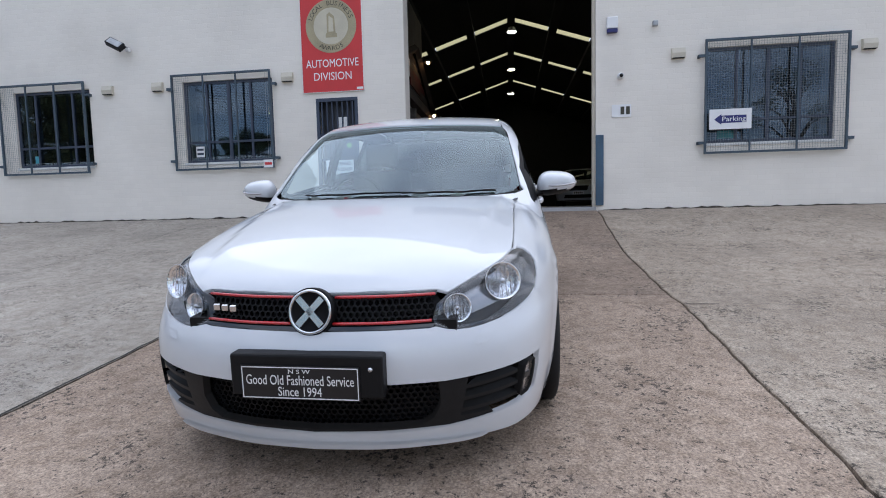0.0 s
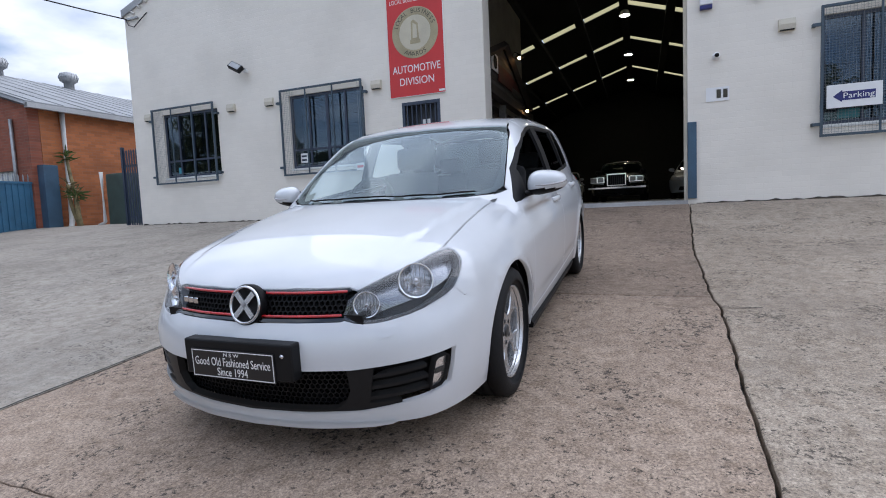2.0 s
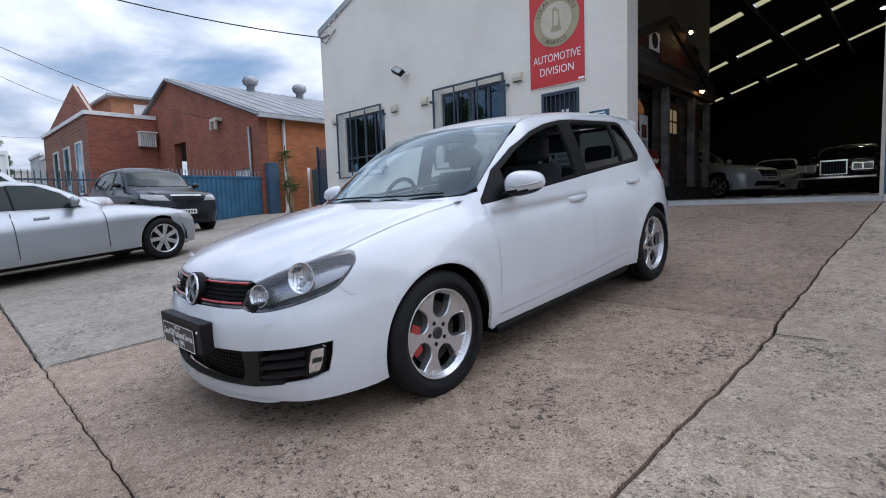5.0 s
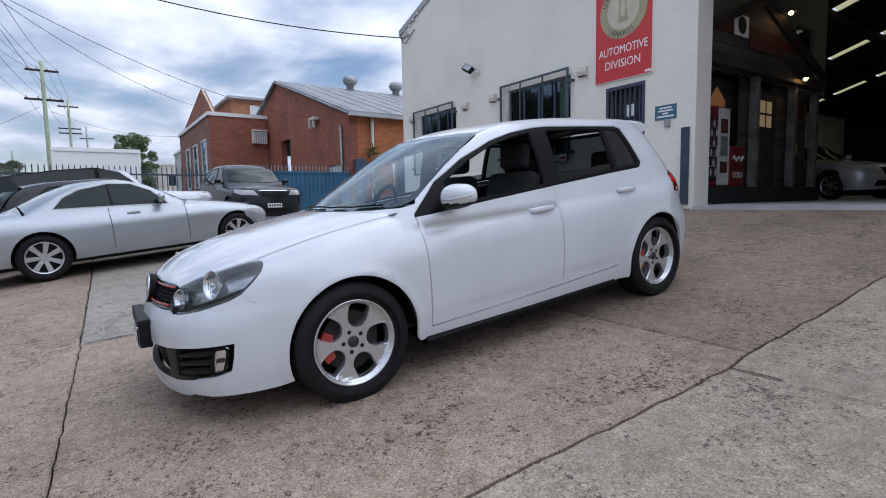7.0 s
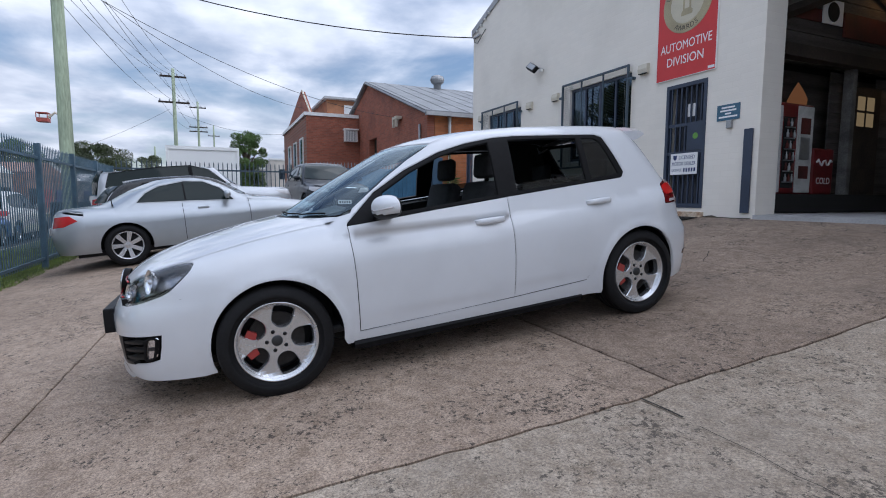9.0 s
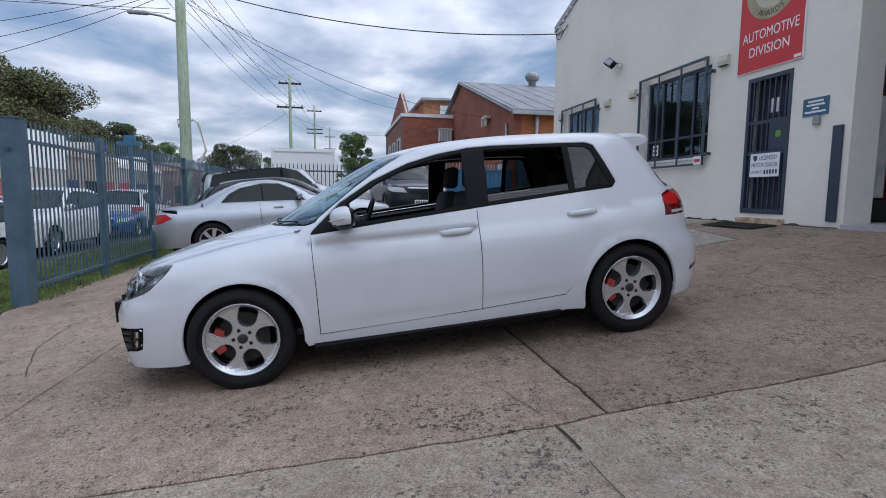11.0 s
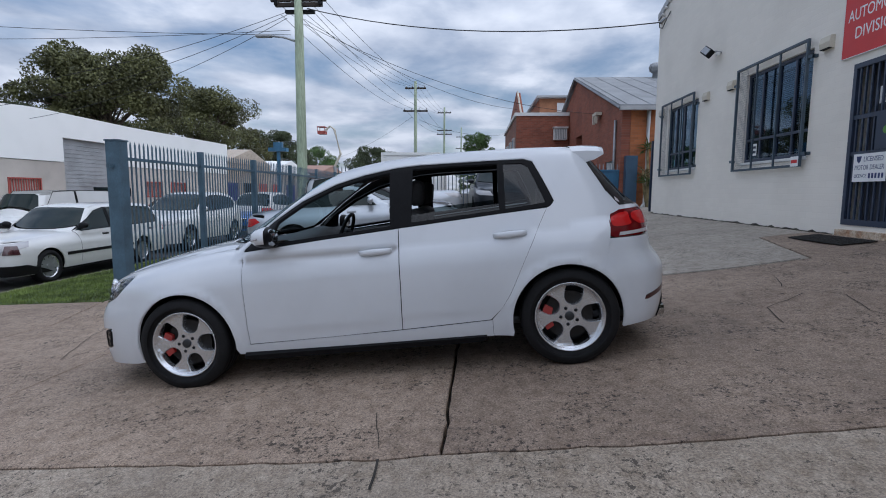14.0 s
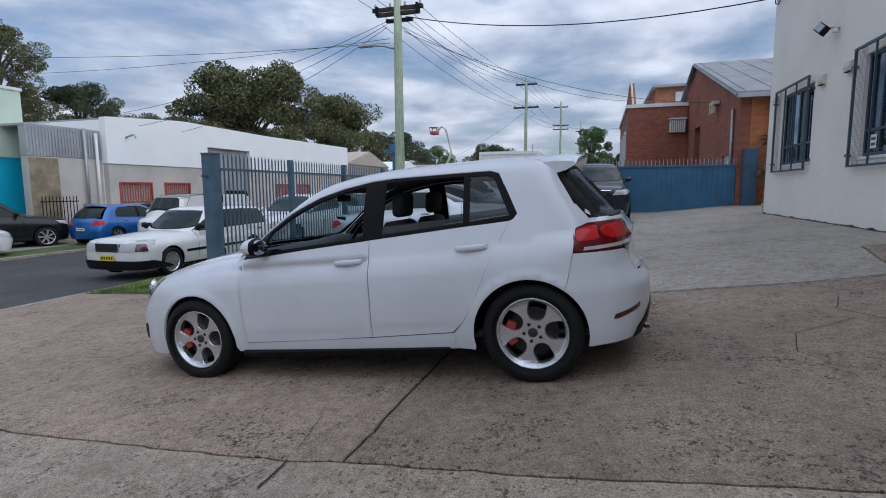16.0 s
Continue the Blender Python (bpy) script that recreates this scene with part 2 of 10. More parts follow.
def inside(poly, x, y):
    """Which points lie in a polygon."""
    p = np.asarray(poly, float)
    r = np.zeros(np.shape(x), bool)
    for (x0, y0), (x1, y1) in zip(p, np.roll(p, -1, 0)):
        if y0 != y1:
            r ^= ((y0 > y) != (y1 > y)) & (x < (x1 - x0) * (y - y0) / (y1 - y0) + x0)
    return r


def fill2d(outer, holes=(), step=None):
    """Triangles that fill a polygon with holes, with a grid of inner points step apart."""
    from mathutils.geometry import delaunay_2d_cdt
    vs, es = [], []
    for loop in (outer, *holes):
        k = len(vs)
        vs += [tuple(p) for p in loop]
        es += [(k + i, k + (i + 1) % len(loop)) for i in range(len(loop))]
    if step:
        o = np.asarray(outer, float)
        gx, gy = np.meshgrid(np.arange(o[:, 0].min(), o[:, 0].max(), step), np.arange(o[:, 1].min(), o[:, 1].max(), step))
        gx[1::2] += step / 2
        gx, gy = gx.ravel(), gy.ravel()
        ok = inside(outer, gx, gy)
        for h in holes:
            ok &= ~inside(h, gx, gy)
        gx, gy = gx[ok], gy[ok]
        rim = np.array(vs)
        far = np.array([np.min(np.hypot(rim[:, 0] - a, rim[:, 1] - b)) > step * 0.45 for a, b in zip(gx, gy)], bool)
        vs += list(zip(gx[far], gy[far])) if len(gx) else []
    v, _, f, *_ = delaunay_2d_cdt([Vector(p) for p in vs], es, [], 0, 1e-6)
    v = np.array([tuple(p) for p in v])
    f = np.array(f)
    c = v[f].mean(1)
    ok = inside(outer, c[:, 0], c[:, 1])
    for h in holes:
        ok &= ~inside(h, c[:, 0], c[:, 1])
    return v, f[ok]


def plate(outer, holes, place, depth, bm=None):
    """A plate with holes: place(a, b, d) gives the point at depth d; walls close the sides."""
    bm = bm or bmesh.new()
    v, f = fill2d(outer, holes)
    top, low = [bm.verts.new(place(a, b, 0)) for a, b in v], [bm.verts.new(place(a, b, depth)) for a, b in v]
    count = {}
    for t in f:
        bm.faces.new([top[i] for i in t])
        bm.faces.new([low[i] for i in t[::-1]])
        for i in range(3):
            e = (t[i], t[(i + 1) % 3])
            count[e] = 1
    for a, b in count:
        if (b, a) not in count:
            bm.faces.new((top[b], top[a], low[a], low[b]))
    bmesh.ops.recalc_face_normals(bm, faces=bm.faces)
    return bm


def rect(x0, x1, y0, y1):
    return [(x0, y0), (x1, y0), (x1, y1), (x0, y1)]


def words(text, size, mat, m, parent, name="lettering", label="", depth=0.002, width=None):
    """Raised letters in the built-in font, centred at the pose m, made into a mesh."""
    cu = bpy.data.curves.new(name, "FONT")
    cu.body, cu.size, cu.align_x, cu.align_y, cu.extrude, cu.resolution_u = text, size, "CENTER", "CENTER", depth, 3
    tmp = bpy.data.objects.new(name, cu)
    scene.collection.objects.link(tmp)
    dg = bpy.context.evaluated_depsgraph_get()
    me = bpy.data.meshes.new_from_object(tmp.evaluated_get(dg))
    bpy.data.objects.remove(tmp)
    me.materials.clear()
    me.materials.append(mat)
    if width:
        xs = [v.co.x for v in me.vertices]
        k = width / (max(xs) - min(xs))
        for v in me.vertices:
            v.co.x *= k
    me.transform(m)
    ob = new(name, me)
    ob.parent = parent
    if label:
        ob["label"] = label
    return ob


CURVES = {}


def blend(table, x):
    """A smooth curve through pairs of (place, value), kept as a fine table."""
    key = tuple(table)
    if key not in CURVES:
        p = np.asarray(table, float)
        xs, ys = p[:, 0], p[:, 1]
        h = np.diff(xs)
        d = np.diff(ys) / h
        s = np.zeros(len(xs))
        s[0], s[-1] = d[0], d[-1]
        for i in range(1, len(xs) - 1):
            s[i] = 0 if d[i - 1] * d[i] <= 0 else 3 * (h[i - 1] + h[i]) / ((2 * h[i] + h[i - 1]) / d[i - 1] + (h[i] + 2 * h[i - 1]) / d[i])
        X = np.unique(np.concatenate([np.linspace(a, b, 80) for a, b in zip(xs, xs[1:])]))
        i = np.clip(np.searchsorted(xs, X, "right") - 1, 0, len(h) - 1)
        t = (X - xs[i]) / h[i]
        CURVES[key] = X, ys[i] * (2 * t**3 - 3 * t**2 + 1) + s[i] * h[i] * (t**3 - 2 * t**2 + t) + ys[i + 1] * (3 * t**2 - 2 * t**3) + s[i + 1] * h[i] * (t**3 - t**2)
    return np.interp(x, *CURVES[key])


def ground_z(x, y):
    """The height of the ground: a forecourt that climbs from the street to the workshop."""
    z = blend([(-60, -0.3), (-8, -0.28), (-4, -0.17), (-2, -0.075), (0, 0.03), (2.2, 0.182), (4.2, 0.365), (5.3, 0.475), (7, 0.70), (9.17, 1.02), (10, 1.06), (40, 1.2), (90, 1.2)], y)
    side = np.clip(-np.asarray(x, float) - 2.2, 0, 8.5) * 0.026
    return z + side * np.clip((np.asarray(y, float) + 0.6) / 1.4, 0, 1) * np.clip((8.3 - np.asarray(y, float)) / 3.0, 0, 1)

# ---- ground: slabs with open joints on a dirt bed ----
def aggregate(name, pale, brown, dark, speck=0.55, scale=1.0):
    """Worn concrete with its stones showing."""
    m = bpy.data.materials.new(name)
    N, L = node_tree(m)
    out, b = N.new("ShaderNodeOutputMaterial"), N.new("ShaderNodeBsdfPrincipled")
    L.new(b.outputs[0], out.inputs[0])
    b.inputs["Roughness"].default_value, b.inputs["Specular IOR Level"].default_value = 0.75, 0.3
    geo = N.new("ShaderNodeTexCoord")
    def noise_tex(s, d, r=0.55):
        n = N.new("ShaderNodeTexNoise")
        n.inputs["Scale"].default_value, n.inputs["Detail"].default_value, n.inputs["Roughness"].default_value = s, d, r
        L.new(geo.outputs["Object"], n.inputs["Vector"])
        return n.outputs[0]
    def ramp(src, a, b_, c0, c1):
        r = N.new("ShaderNodeValToRGB")
        r.color_ramp.elements[0].position, r.color_ramp.elements[1].position = a, b_
        r.color_ramp.elements[0].color, r.color_ramp.elements[1].color = (*c0, 1), (*c1, 1)
        L.new(src, r.inputs[0])
        return r.outputs[0]
    def mix(f, a, b_, mode="MIX"):
        x = N.new("ShaderNodeMix")
        x.data_type, x.blend_type = "RGBA", mode
        for sock, val in ((x.inputs["Factor"], f), (x.inputs[6], a), (x.inputs[7], b_)):
            if isinstance(val, (int, float)):
                sock.default_value = val
            elif isinstance(val, tuple):
                sock.default_value = (*val, 1)
            else:
                L.new(val, sock)
        return x.outputs[2]
    base = ramp(noise_tex(0.45 * scale, 7, 0.6), 0.36, 0.64, brown, pale)
    mid = ramp(noise_tex(11 * scale, 9, 0.72), 0.34, 0.58, (0.60, 0.56, 0.52), (1.0, 1.0, 1.0))
    col = mix(0.85, base, mid, "MULTIPLY")
    grit = ramp(noise_tex(95, 5, 0.8), 0.36, 0.62, (0.36, 0.34, 0.32), (1.6, 1.58, 1.50))
    col = mix(speck, col, grit, "MULTIPLY")
    vor = N.new("ShaderNodeTexVoronoi")
    vor.inputs["Scale"].default_value = 120
    L.new(geo.outputs["Object"], vor.inputs["Vector"])
    bw = N.new("ShaderNodeRGBToBW")
    L.new(vor.outputs["Color"], bw.inputs[0])
    stones = ramp(bw.outputs[0], 0.15, 0.85, (0.6, 0.58, 0.56), (1.4, 1.38, 1.32))
    col = mix(speck * 0.7, col, stones, "MULTIPLY")
    thick = N.new("ShaderNodeMath")
    thick.operation, thick.inputs[1].default_value = "MULTIPLY_ADD", 0.5
    L.new(noise_tex(2.3 * scale, 7, 0.7), thick.inputs[0])
    L.new(noise_tex(32 * scale, 5, 0.8), thick.inputs[2])
    pits = ramp(thick.outputs[0], 0.635, 0.675, (0.95, 0.95, 0.95), (0, 0, 0))
    col = mix(pits, col, dark)
    spots = ramp(noise_tex(5 * scale, 4, 0.75), 0.69, 0.76, (0, 0, 0), (0.45, 0.45, 0.45))
    col = mix(spots, col, dark)
    stain = ramp(noise_tex(0.8 * scale, 9, 0.72), 0.52, 0.72, (0, 0, 0), (0.5, 0.5, 0.5))
    col = mix(stain, col, tuple(c * 0.55 for c in brown))
    L.new(col, b.inputs["Base Color"])
    bp = N.new("ShaderNodeBump")
    bp.inputs["Strength"].default_value, bp.inputs["Distance"].default_value = 0.7, 0.006
    L.new(noise_tex(70, 4, 0.6), bp.inputs["Height"])
    L.new(bp.outputs[0], b.inputs["Normal"])
    return m


M_AGG = aggregate("brown_aggregate_concrete", (0.385, 0.305, 0.247), (0.272, 0.211, 0.169), (0.043, 0.034, 0.027), 0.7)
M_AGGPALE = aggregate("pale_aggregate_concrete", (0.40, 0.342, 0.285), (0.31, 0.26, 0.213), (0.07, 0.058, 0.046), 0.65)
M_AGGDARK = aggregate("dirty_aggregate_concrete", (0.325, 0.257, 0.208), (0.228, 0.176, 0.142), (0.036, 0.028, 0.023), 0.7)
M_SMOOTH = aggregate("smooth_grey_concrete", (0.39, 0.355, 0.31), (0.31, 0.28, 0.243), (0.12, 0.105, 0.088), 0.32)
M_ASPHALT = aggregate("asphalt", (0.085, 0.085, 0.088), (0.06, 0.06, 0.062), (0.03, 0.03, 0.03), 0.6)
M_DIRT = material("joint_dirt", (0.040, 0.035, 0.028), 0.95, vary=0.3, scale=5)


def sheet(name, xs, ys, lower, mat):
    bm = bmesh.new()
    g = [[bm.verts.new((x, y, float(ground_z(x, y)) - lower)) for x in xs] for y in ys]
    for a, b in zip(g, g[1:]):
        for i in range(len(xs) - 1):
            bm.faces.new((a[i], a[i + 1], b[i + 1], b[i]))
    return finish(name, bm, mat, smooth=True)


tagged(sheet("ground", [-900, -300, -100, -60, -40, -30, -20, -10, 0, 10, 20, 60, 300, 900],
             [-900, -300, -100, -60, -30] + [round(-20 + i * 0.5, 2) for i in range(64)] + [14, 20, 40, 90, 300, 900], 0.07, M_DIRT),
       "bare dirt bed under the paving, running to the horizon", "ground", kind="structure")


def wavy(a, b, seed, amp=0.012):
    """A joint line that wanders a little."""
    a, b = Vector((*a, 0)), Vector((*b, 0))
    n = max(2, int((b - a).length / 0.08))
    side = Vector((-(b - a).y, (b - a).x, 0)).normalized()
    return [(p.x, p.y) for p in (a + (b - a) * (i / n) + side * amp * (noise.noise((i * 0.55, seed, 0)) + 0.5 * noise.noise((i * 1.7, seed, 9)) + 0.6 * noise.noise((i * 0.13, seed, 5))) * (0 < i < n) for i in range(n + 1))]


def poly(points, seeds, amp=0.017):
    out = []
    for i, (a, b) in enumerate(zip(points, points[1:] + points[:1])):
        lo, hi = (a, b) if (a < b) else (b, a)
        w = wavy(lo, hi, seeds[i], amp)
        out += (w if a < b else w[::-1])[:-1]
    return out


def slab(parent, outline, mat, raise_=0.0, gap=0.009, step=0.6, label="", deep=0.08):
    p = np.asarray(outline, float)
    area = np.sum(p[:, 0] * np.roll(p[:, 1], -1) - np.roll(p[:, 0], -1) * p[:, 1])
    t = np.roll(p, -1, 0) - np.roll(p, 1, 0)
    n = np.stack([-t[:, 1], t[:, 0]], 1) / np.maximum(np.linalg.norm(t, axis=1, keepdims=True), 1e-9) * (1 if area > 0 else -1)
    top, mid = p + n * (gap + 0.008), p + n * gap
    v, f = fill2d([tuple(x) for x in top], (), step)
    bm = bmesh.new()
    V = [bm.verts.new((a, b, float(ground_z(a, b)) + raise_)) for a, b in v]
    for tri in f:
        bm.faces.new([V[i] for i in tri])
    k = len(p)
    m1 = [bm.verts.new((a, b, float(ground_z(a, b)) + raise_ - 0.006)) for a, b in mid]
    m2 = [bm.verts.new((a, b, float(ground_z(a, b)) + raise_ - deep)) for a, b in mid]
    for i in range(k):
        j = (i + 1) % k
        bm.faces.new((V[i], V[j], m1[j], m1[i]))
        bm.faces.new((m1[i], m1[j], m2[j], m2[i]))
    bmesh.ops.recalc_face_normals(bm, faces=bm.faces)
    return part("concrete_slab", bm, mat, parent, label)


pave = tagged(new("pavement"), "worn exposed-aggregate concrete forecourt in large cast slabs", "pavement", kind="structure")
J = [(1.00, -3.2), (1.02, -0.85), (1.14, 1.15), (1.25, 3.2), (1.29, 4.02), (1.265, 4.28), (1.30, 6.2), (1.50, 9.15)]
slab(pave, poly([(-2.42, 1.26), J[2], J[3], J[4], J[5], (-2.36, 4.34)], [1, 2, 2, 2, 3, 4]), M_AGG)
slab(pave, poly([(-2.36, 4.34), J[5], J[6], J[7], (-3.95, 9.15), (-4.0, 8.44), (-2.2, 8.02), (-2.33, 6.4)], [3, 2, 2, 6, 7, 8, 9, 10]), M_AGGDARK)
slab(pave, poly([J[1], (14, -0.85), (14, 9.15), J[7], J[6], J[5], J[4], J[3], J[2]], [16, 17, 15, 2, 2, 2, 2, 2, 2]), M_AGGPALE)
slab(pave, poly([(-2.42, 1.26), (-2.36, 4.34), (-2.33, 6.4), (-2.2, 8.02), (-4.0, 8.44), (-3.95, 9.15), (-10.6, 9.15), (-15.9, 9.15), (-15.9, 1.45), (-7.2, 1.39)], [4, 10, 10, 8, 7, 20, 20, 20, 21, 21], 0.006), M_SMOOTH)
slab(pave, poly([(-3.3, -0.75), (-2.0, -0.36), (-0.45, -0.72), J[1], (1.14, 1.160), (-2.42, 1.270), (-7.2, 1.39), (-15.9, 1.45), (-15.9, -0.72)], [25, 26, 27, 2, 1, 21, 21, 22, 23]), M_AGG)
slab(pave, poly([(-3.3, -3.22), J[0], J[1], (-0.45, -0.72), (-2.0, -0.36), (-3.3, -0.75)], [30, 2, 27, 26, 25, 31]), M_AGG)
slab(pave, poly([J[0], (14, -3.2), (14, -0.85), J[1]], [30, 33, 16, 2]), M_AGGPALE)
slab(pave, poly([(-16.4, 9.15), (-10.72, 9.15), (-10.72, 30), (-16.4, 30)], [20, 20, 20, 20], 0.004), M_SMOOTH)
# thin surface cracks: dark slits proud of nothing, cut as narrow strips of dirt laid in
crack = bmesh.new()
for pts in ([(0.80, 3.90), (0.97, 3.93), (1.12, 3.97), (1.28, 4.01)], [(1.30, 4.0), (1.45, 4.01), (1.63, 4.0)], [(1.63, 4.0), (3.0, 3.95), (5.5, 3.84), (9.0, 3.7)], [(-1.55, 7.3), (-1.2, 7.15), (-0.7, 7.35), (-0.25, 7.2), (0.2, 7.3)], [(-0.9, 7.15), (-0.6, 6.7), (-0.1, 6.55)], [(-0.6, 0.9), (-1.4, 0.56), (-2.4, 0.42)], [(-2.42, 1.268), (-4.5, 1.325), (-7.2, 1.4), (-10.5, 1.425), (-15.5, 1.46)], [(-2.415, 1.3), (-2.36, 4.34), (-2.33, 6.4), (-2.2, 8.0)], [(-5.6, 1.45), (-5.3, 4.2), (-5.45, 8.9)]):
    line = []
    for i, (a, b) in enumerate(zip(pts, pts[1:])):
        line += wavy(a, b, i + 50, 0.02)[:-1]
    for (x0, y0), (x1, y1) in zip(line, line[1:]):
        d = Vector((x1 - x0, y1 - y0)).normalized() * (0.006 if pts[0][0] == 1.30 else 0.0018 if pts[0][0] in (0.80, 1.63) else 0.009 if pts[0][0] == -2.415 else 0.0032)
        vs = [crack.verts.new((x, y, float(ground_z(x, y)) + 0.008)) for x, y in ((x0 - d.y, y0 + d.x), (x0 + d.y, y0 - d.x), (x1 + d.y, y1 - d.x), (x1 - d.y, y1 + d.x))]
        crack.faces.new(vs)
part("surface_crack", crack, M_DIRT, pave, "thin dark cracks")["kind"] = "stuff"
bm = bmesh.new()
for k in range(5):
    y = 2.82 + 0.05 * k
    box(bm, -4.95, -4.45, y, y + 0.028, float(ground_z(0, y)) - 0.01, float(ground_z(0, y)) + 0.006)
tagged(finish("drain_grate", bm, material("rusty_iron", (0.07, 0.055, 0.045), 0.8, vary=0.3, scale=20)), "rusty iron drain grate let into the concrete", "drain")

# street
slab(pave, [(-80, -3.25), (-80, -3.4), (20, -3.4), (20, -3.25)], M_SMOOTH, raise_=-0.01, gap=0.002, step=8, label="low concrete kerb")
road = tagged(new("road"), "grey asphalt street beyond the fence", "road", kind="structure")
slab(road, [(-200, -10.9), (-60, -10.9), (40, -10.9), (40, -3.43), (-60, -3.43), (-200, -3.43)], M_ASPHALT, raise_=-0.05, gap=0.002, step=12)
slab(pave, [(-80, -11.1), (-80, -10.92), (40, -10.92), (40, -11.1)], M_SMOOTH, raise_=0.03, gap=0.002, step=8, label="far concrete kerb")
slab(pave, [(-80, -17.2), (-80, -12.6), (40, -12.6), (40, -17.2)], M_SMOOTH, raise_=0.03, gap=0.002, step=8)
M_GRASSBED = material("turf_bed", (0.08, 0.12, 0.03), 0.95, vary=0.3, scale=2, bump=0.4)
slab(pave, [(-80, -3.23), (-14, -3.23), (-3.62, -3.23), (-3.32, -2.6), (-3.32, -0.78), (-14, -0.74), (-80, -0.74)], M_GRASSBED, raise_=0.0, gap=0.004, step=0.8, label="turf verge under the fence")
slab(pave, [(-80, -12.58), (40, -12.58), (40, -11.12), (-80, -11.12)], M_GRASSBED, raise_=0.03, gap=0.004, step=4, label="far turf verge")
M_GRASS = material("grass_blades", (0.20, 0.27, 0.06), 0.7, vary=0.35, scale=3, bump=0)
rng = np.random.RandomState(7)
def grass(n, x0, x1, y0, y1, h, zoff=0.0, keep=lambda x, y: True):
    V, F = [], []
    for _ in range(n):
        x, y = rng.uniform(x0, x1), rng.uniform(y0, y1)
        if not keep(x, y):
            continue
        z = float(ground_z(x, y)) + zoff
        a, k, w = rng.uniform(0, 6.28), h * rng.uniform(0.4, 1.2), 0.006
        lx, ly = rng.normal(0, 0.4, 2) * k
        i = len(V)
        V += [(x - w * math.cos(a), y - w * math.sin(a), z), (x + w * math.cos(a), y + w * math.sin(a), z), (x + lx, y + ly, z + k)]
        F.append((i, i + 1, i + 2))
    me = bpy.data.meshes.new("grass")
    me.from_pydata(V, [], F)
    me.materials.append(M_GRASS)
    return tagged(new("grass", me), "short green grass on the verge", "grass", kind="stuff")
grass(42000, -14, -3.3, -3.2, -0.8, 0.05)
grass(2500, -14, -3.9, -0.80, -0.55, 0.07)

# ---- the workshop ----
FY, BX0, BX1, EAVE, PITCH, BACK = 9.17, -10.66, 11.0, 6.0, 0.33, 42.0
RIDGE = (BX0 + BX1) / 2
DOOR = (-1.82, 1.48)
def roof_z(x):
    return EAVE + PITCH * (RIDGE - BX0 - abs(x - RIDGE))
WINDOWS = [(-9.71, -8.04, 2.11, 3.58), (-6.10, -4.31, 2.09, 3.60), (3.24, 5.23, 2.09, 3.65)]
outer = [(BX0, 0.5), (BX1, 0.5), (BX1, EAVE), (RIDGE, roof_z(RIDGE)), (BX0, EAVE)]
SDOOR = (-3.48, -2.7, 1.16, 3.16)
holes = [rect(DOOR[0], DOOR[1], 1.03, 5.6), rect(*SDOOR)] + [rect(*w) for w in WINDOWS]
tagged(finish("wall_front", plate(outer, holes, lambda a, b, d: (a, FY + d, b), 0.42), M_WALL), "off-white painted brick front wall with a wide roller-door opening", "wall", kind="structure")
tagged(finish("wall_west", boxes((BX0, BX0 + 0.3, FY + 0.42, BACK, 0.5, EAVE)), M_WALL_SIDE), "off-white painted brick side wall of the workshop", "wall", kind="structure")
tagged(finish("wall_east", boxes((BX1 - 0.3, BX1, FY + 0.42, BACK, 0.5, EAVE)), M_WALL_SIDE), "off-white painted brick side wall of the workshop", "wall", kind="structure")
# Rear wall coloured near-black to pass for the unlit depth
tagged(finish("wall_north", plate(outer, [], lambda a, b, d: (a, BACK + d, b), 0.3), M_DARK), "rear wall of the workshop, coloured near-black as unlit", "wall", kind="structure")
M_FLOOR = material("workshop_floor", (0.44, 0.44, 0.44), 0.45, vary=0.12, scale=1.5, bump=0.1)
bm = bmesh.new()
prof = [(FY - 0.05, 1.075), (FY + 0.42, 1.085), (14.0, 1.09), (20.0, 1.10), (BACK, 1.12)]
top = [[bm.verts.new((x, y, z)) for x in (BX0 + 0.3, DOOR[0] + 0.004, DOOR[1] - 0.004, BX1 - 0.3)] for y, z in prof]
low = [[bm.verts.new((v.co.x, v.co.y, 0.8)) for v in r] for r in top]
for i in range(len(prof) - 1):
    for j in range(3):
        if i == 0 and j != 1:
            continue
        bm.faces.new((top[i][j], top[i][j + 1], top[i + 1][j + 1], top[i + 1][j]))
bm.faces.new((low[0][1], low[0][2], top[0][2], top[0][1]))
bm.faces.new((top[0][1], top[1][1], low[1][1], low[0][1]))
bm.faces.new((top[0][2], low[0][2], low[1][2], top[1][2]))
bmesh.ops.recalc_face_normals(bm, faces=bm.faces)
tagged(finish("floor", bm, M_FLOOR), "smooth grey painted concrete workshop floor", "floor", kind="structure")
def floor_z(y):
    return float(np.interp(y, [p[0] for p in prof], [p[1] for p in prof]))
# roof in bands; the strips between them are translucent sheets
STRIPS = [(23.8, 24.36), (28.85, 29.36), (35.05, 35.56), (17.05, 17.5)]
bands, y = [], FY
for a, b in sorted(STRIPS):
    bands.append((y, a))
    y = b
bands.append((y, BACK))
M_FIBRE = bpy.data.materials.new("fibreglass_sheet")
N, L = node_tree(M_FIBRE)
o, t = N.new("ShaderNodeOutputMaterial"), N.new("ShaderNodeBsdfTranslucent")
t.inputs[0].default_value = (0.62, 0.58, 0.42, 1)
L.new(t.outputs[0], o.inputs[0])


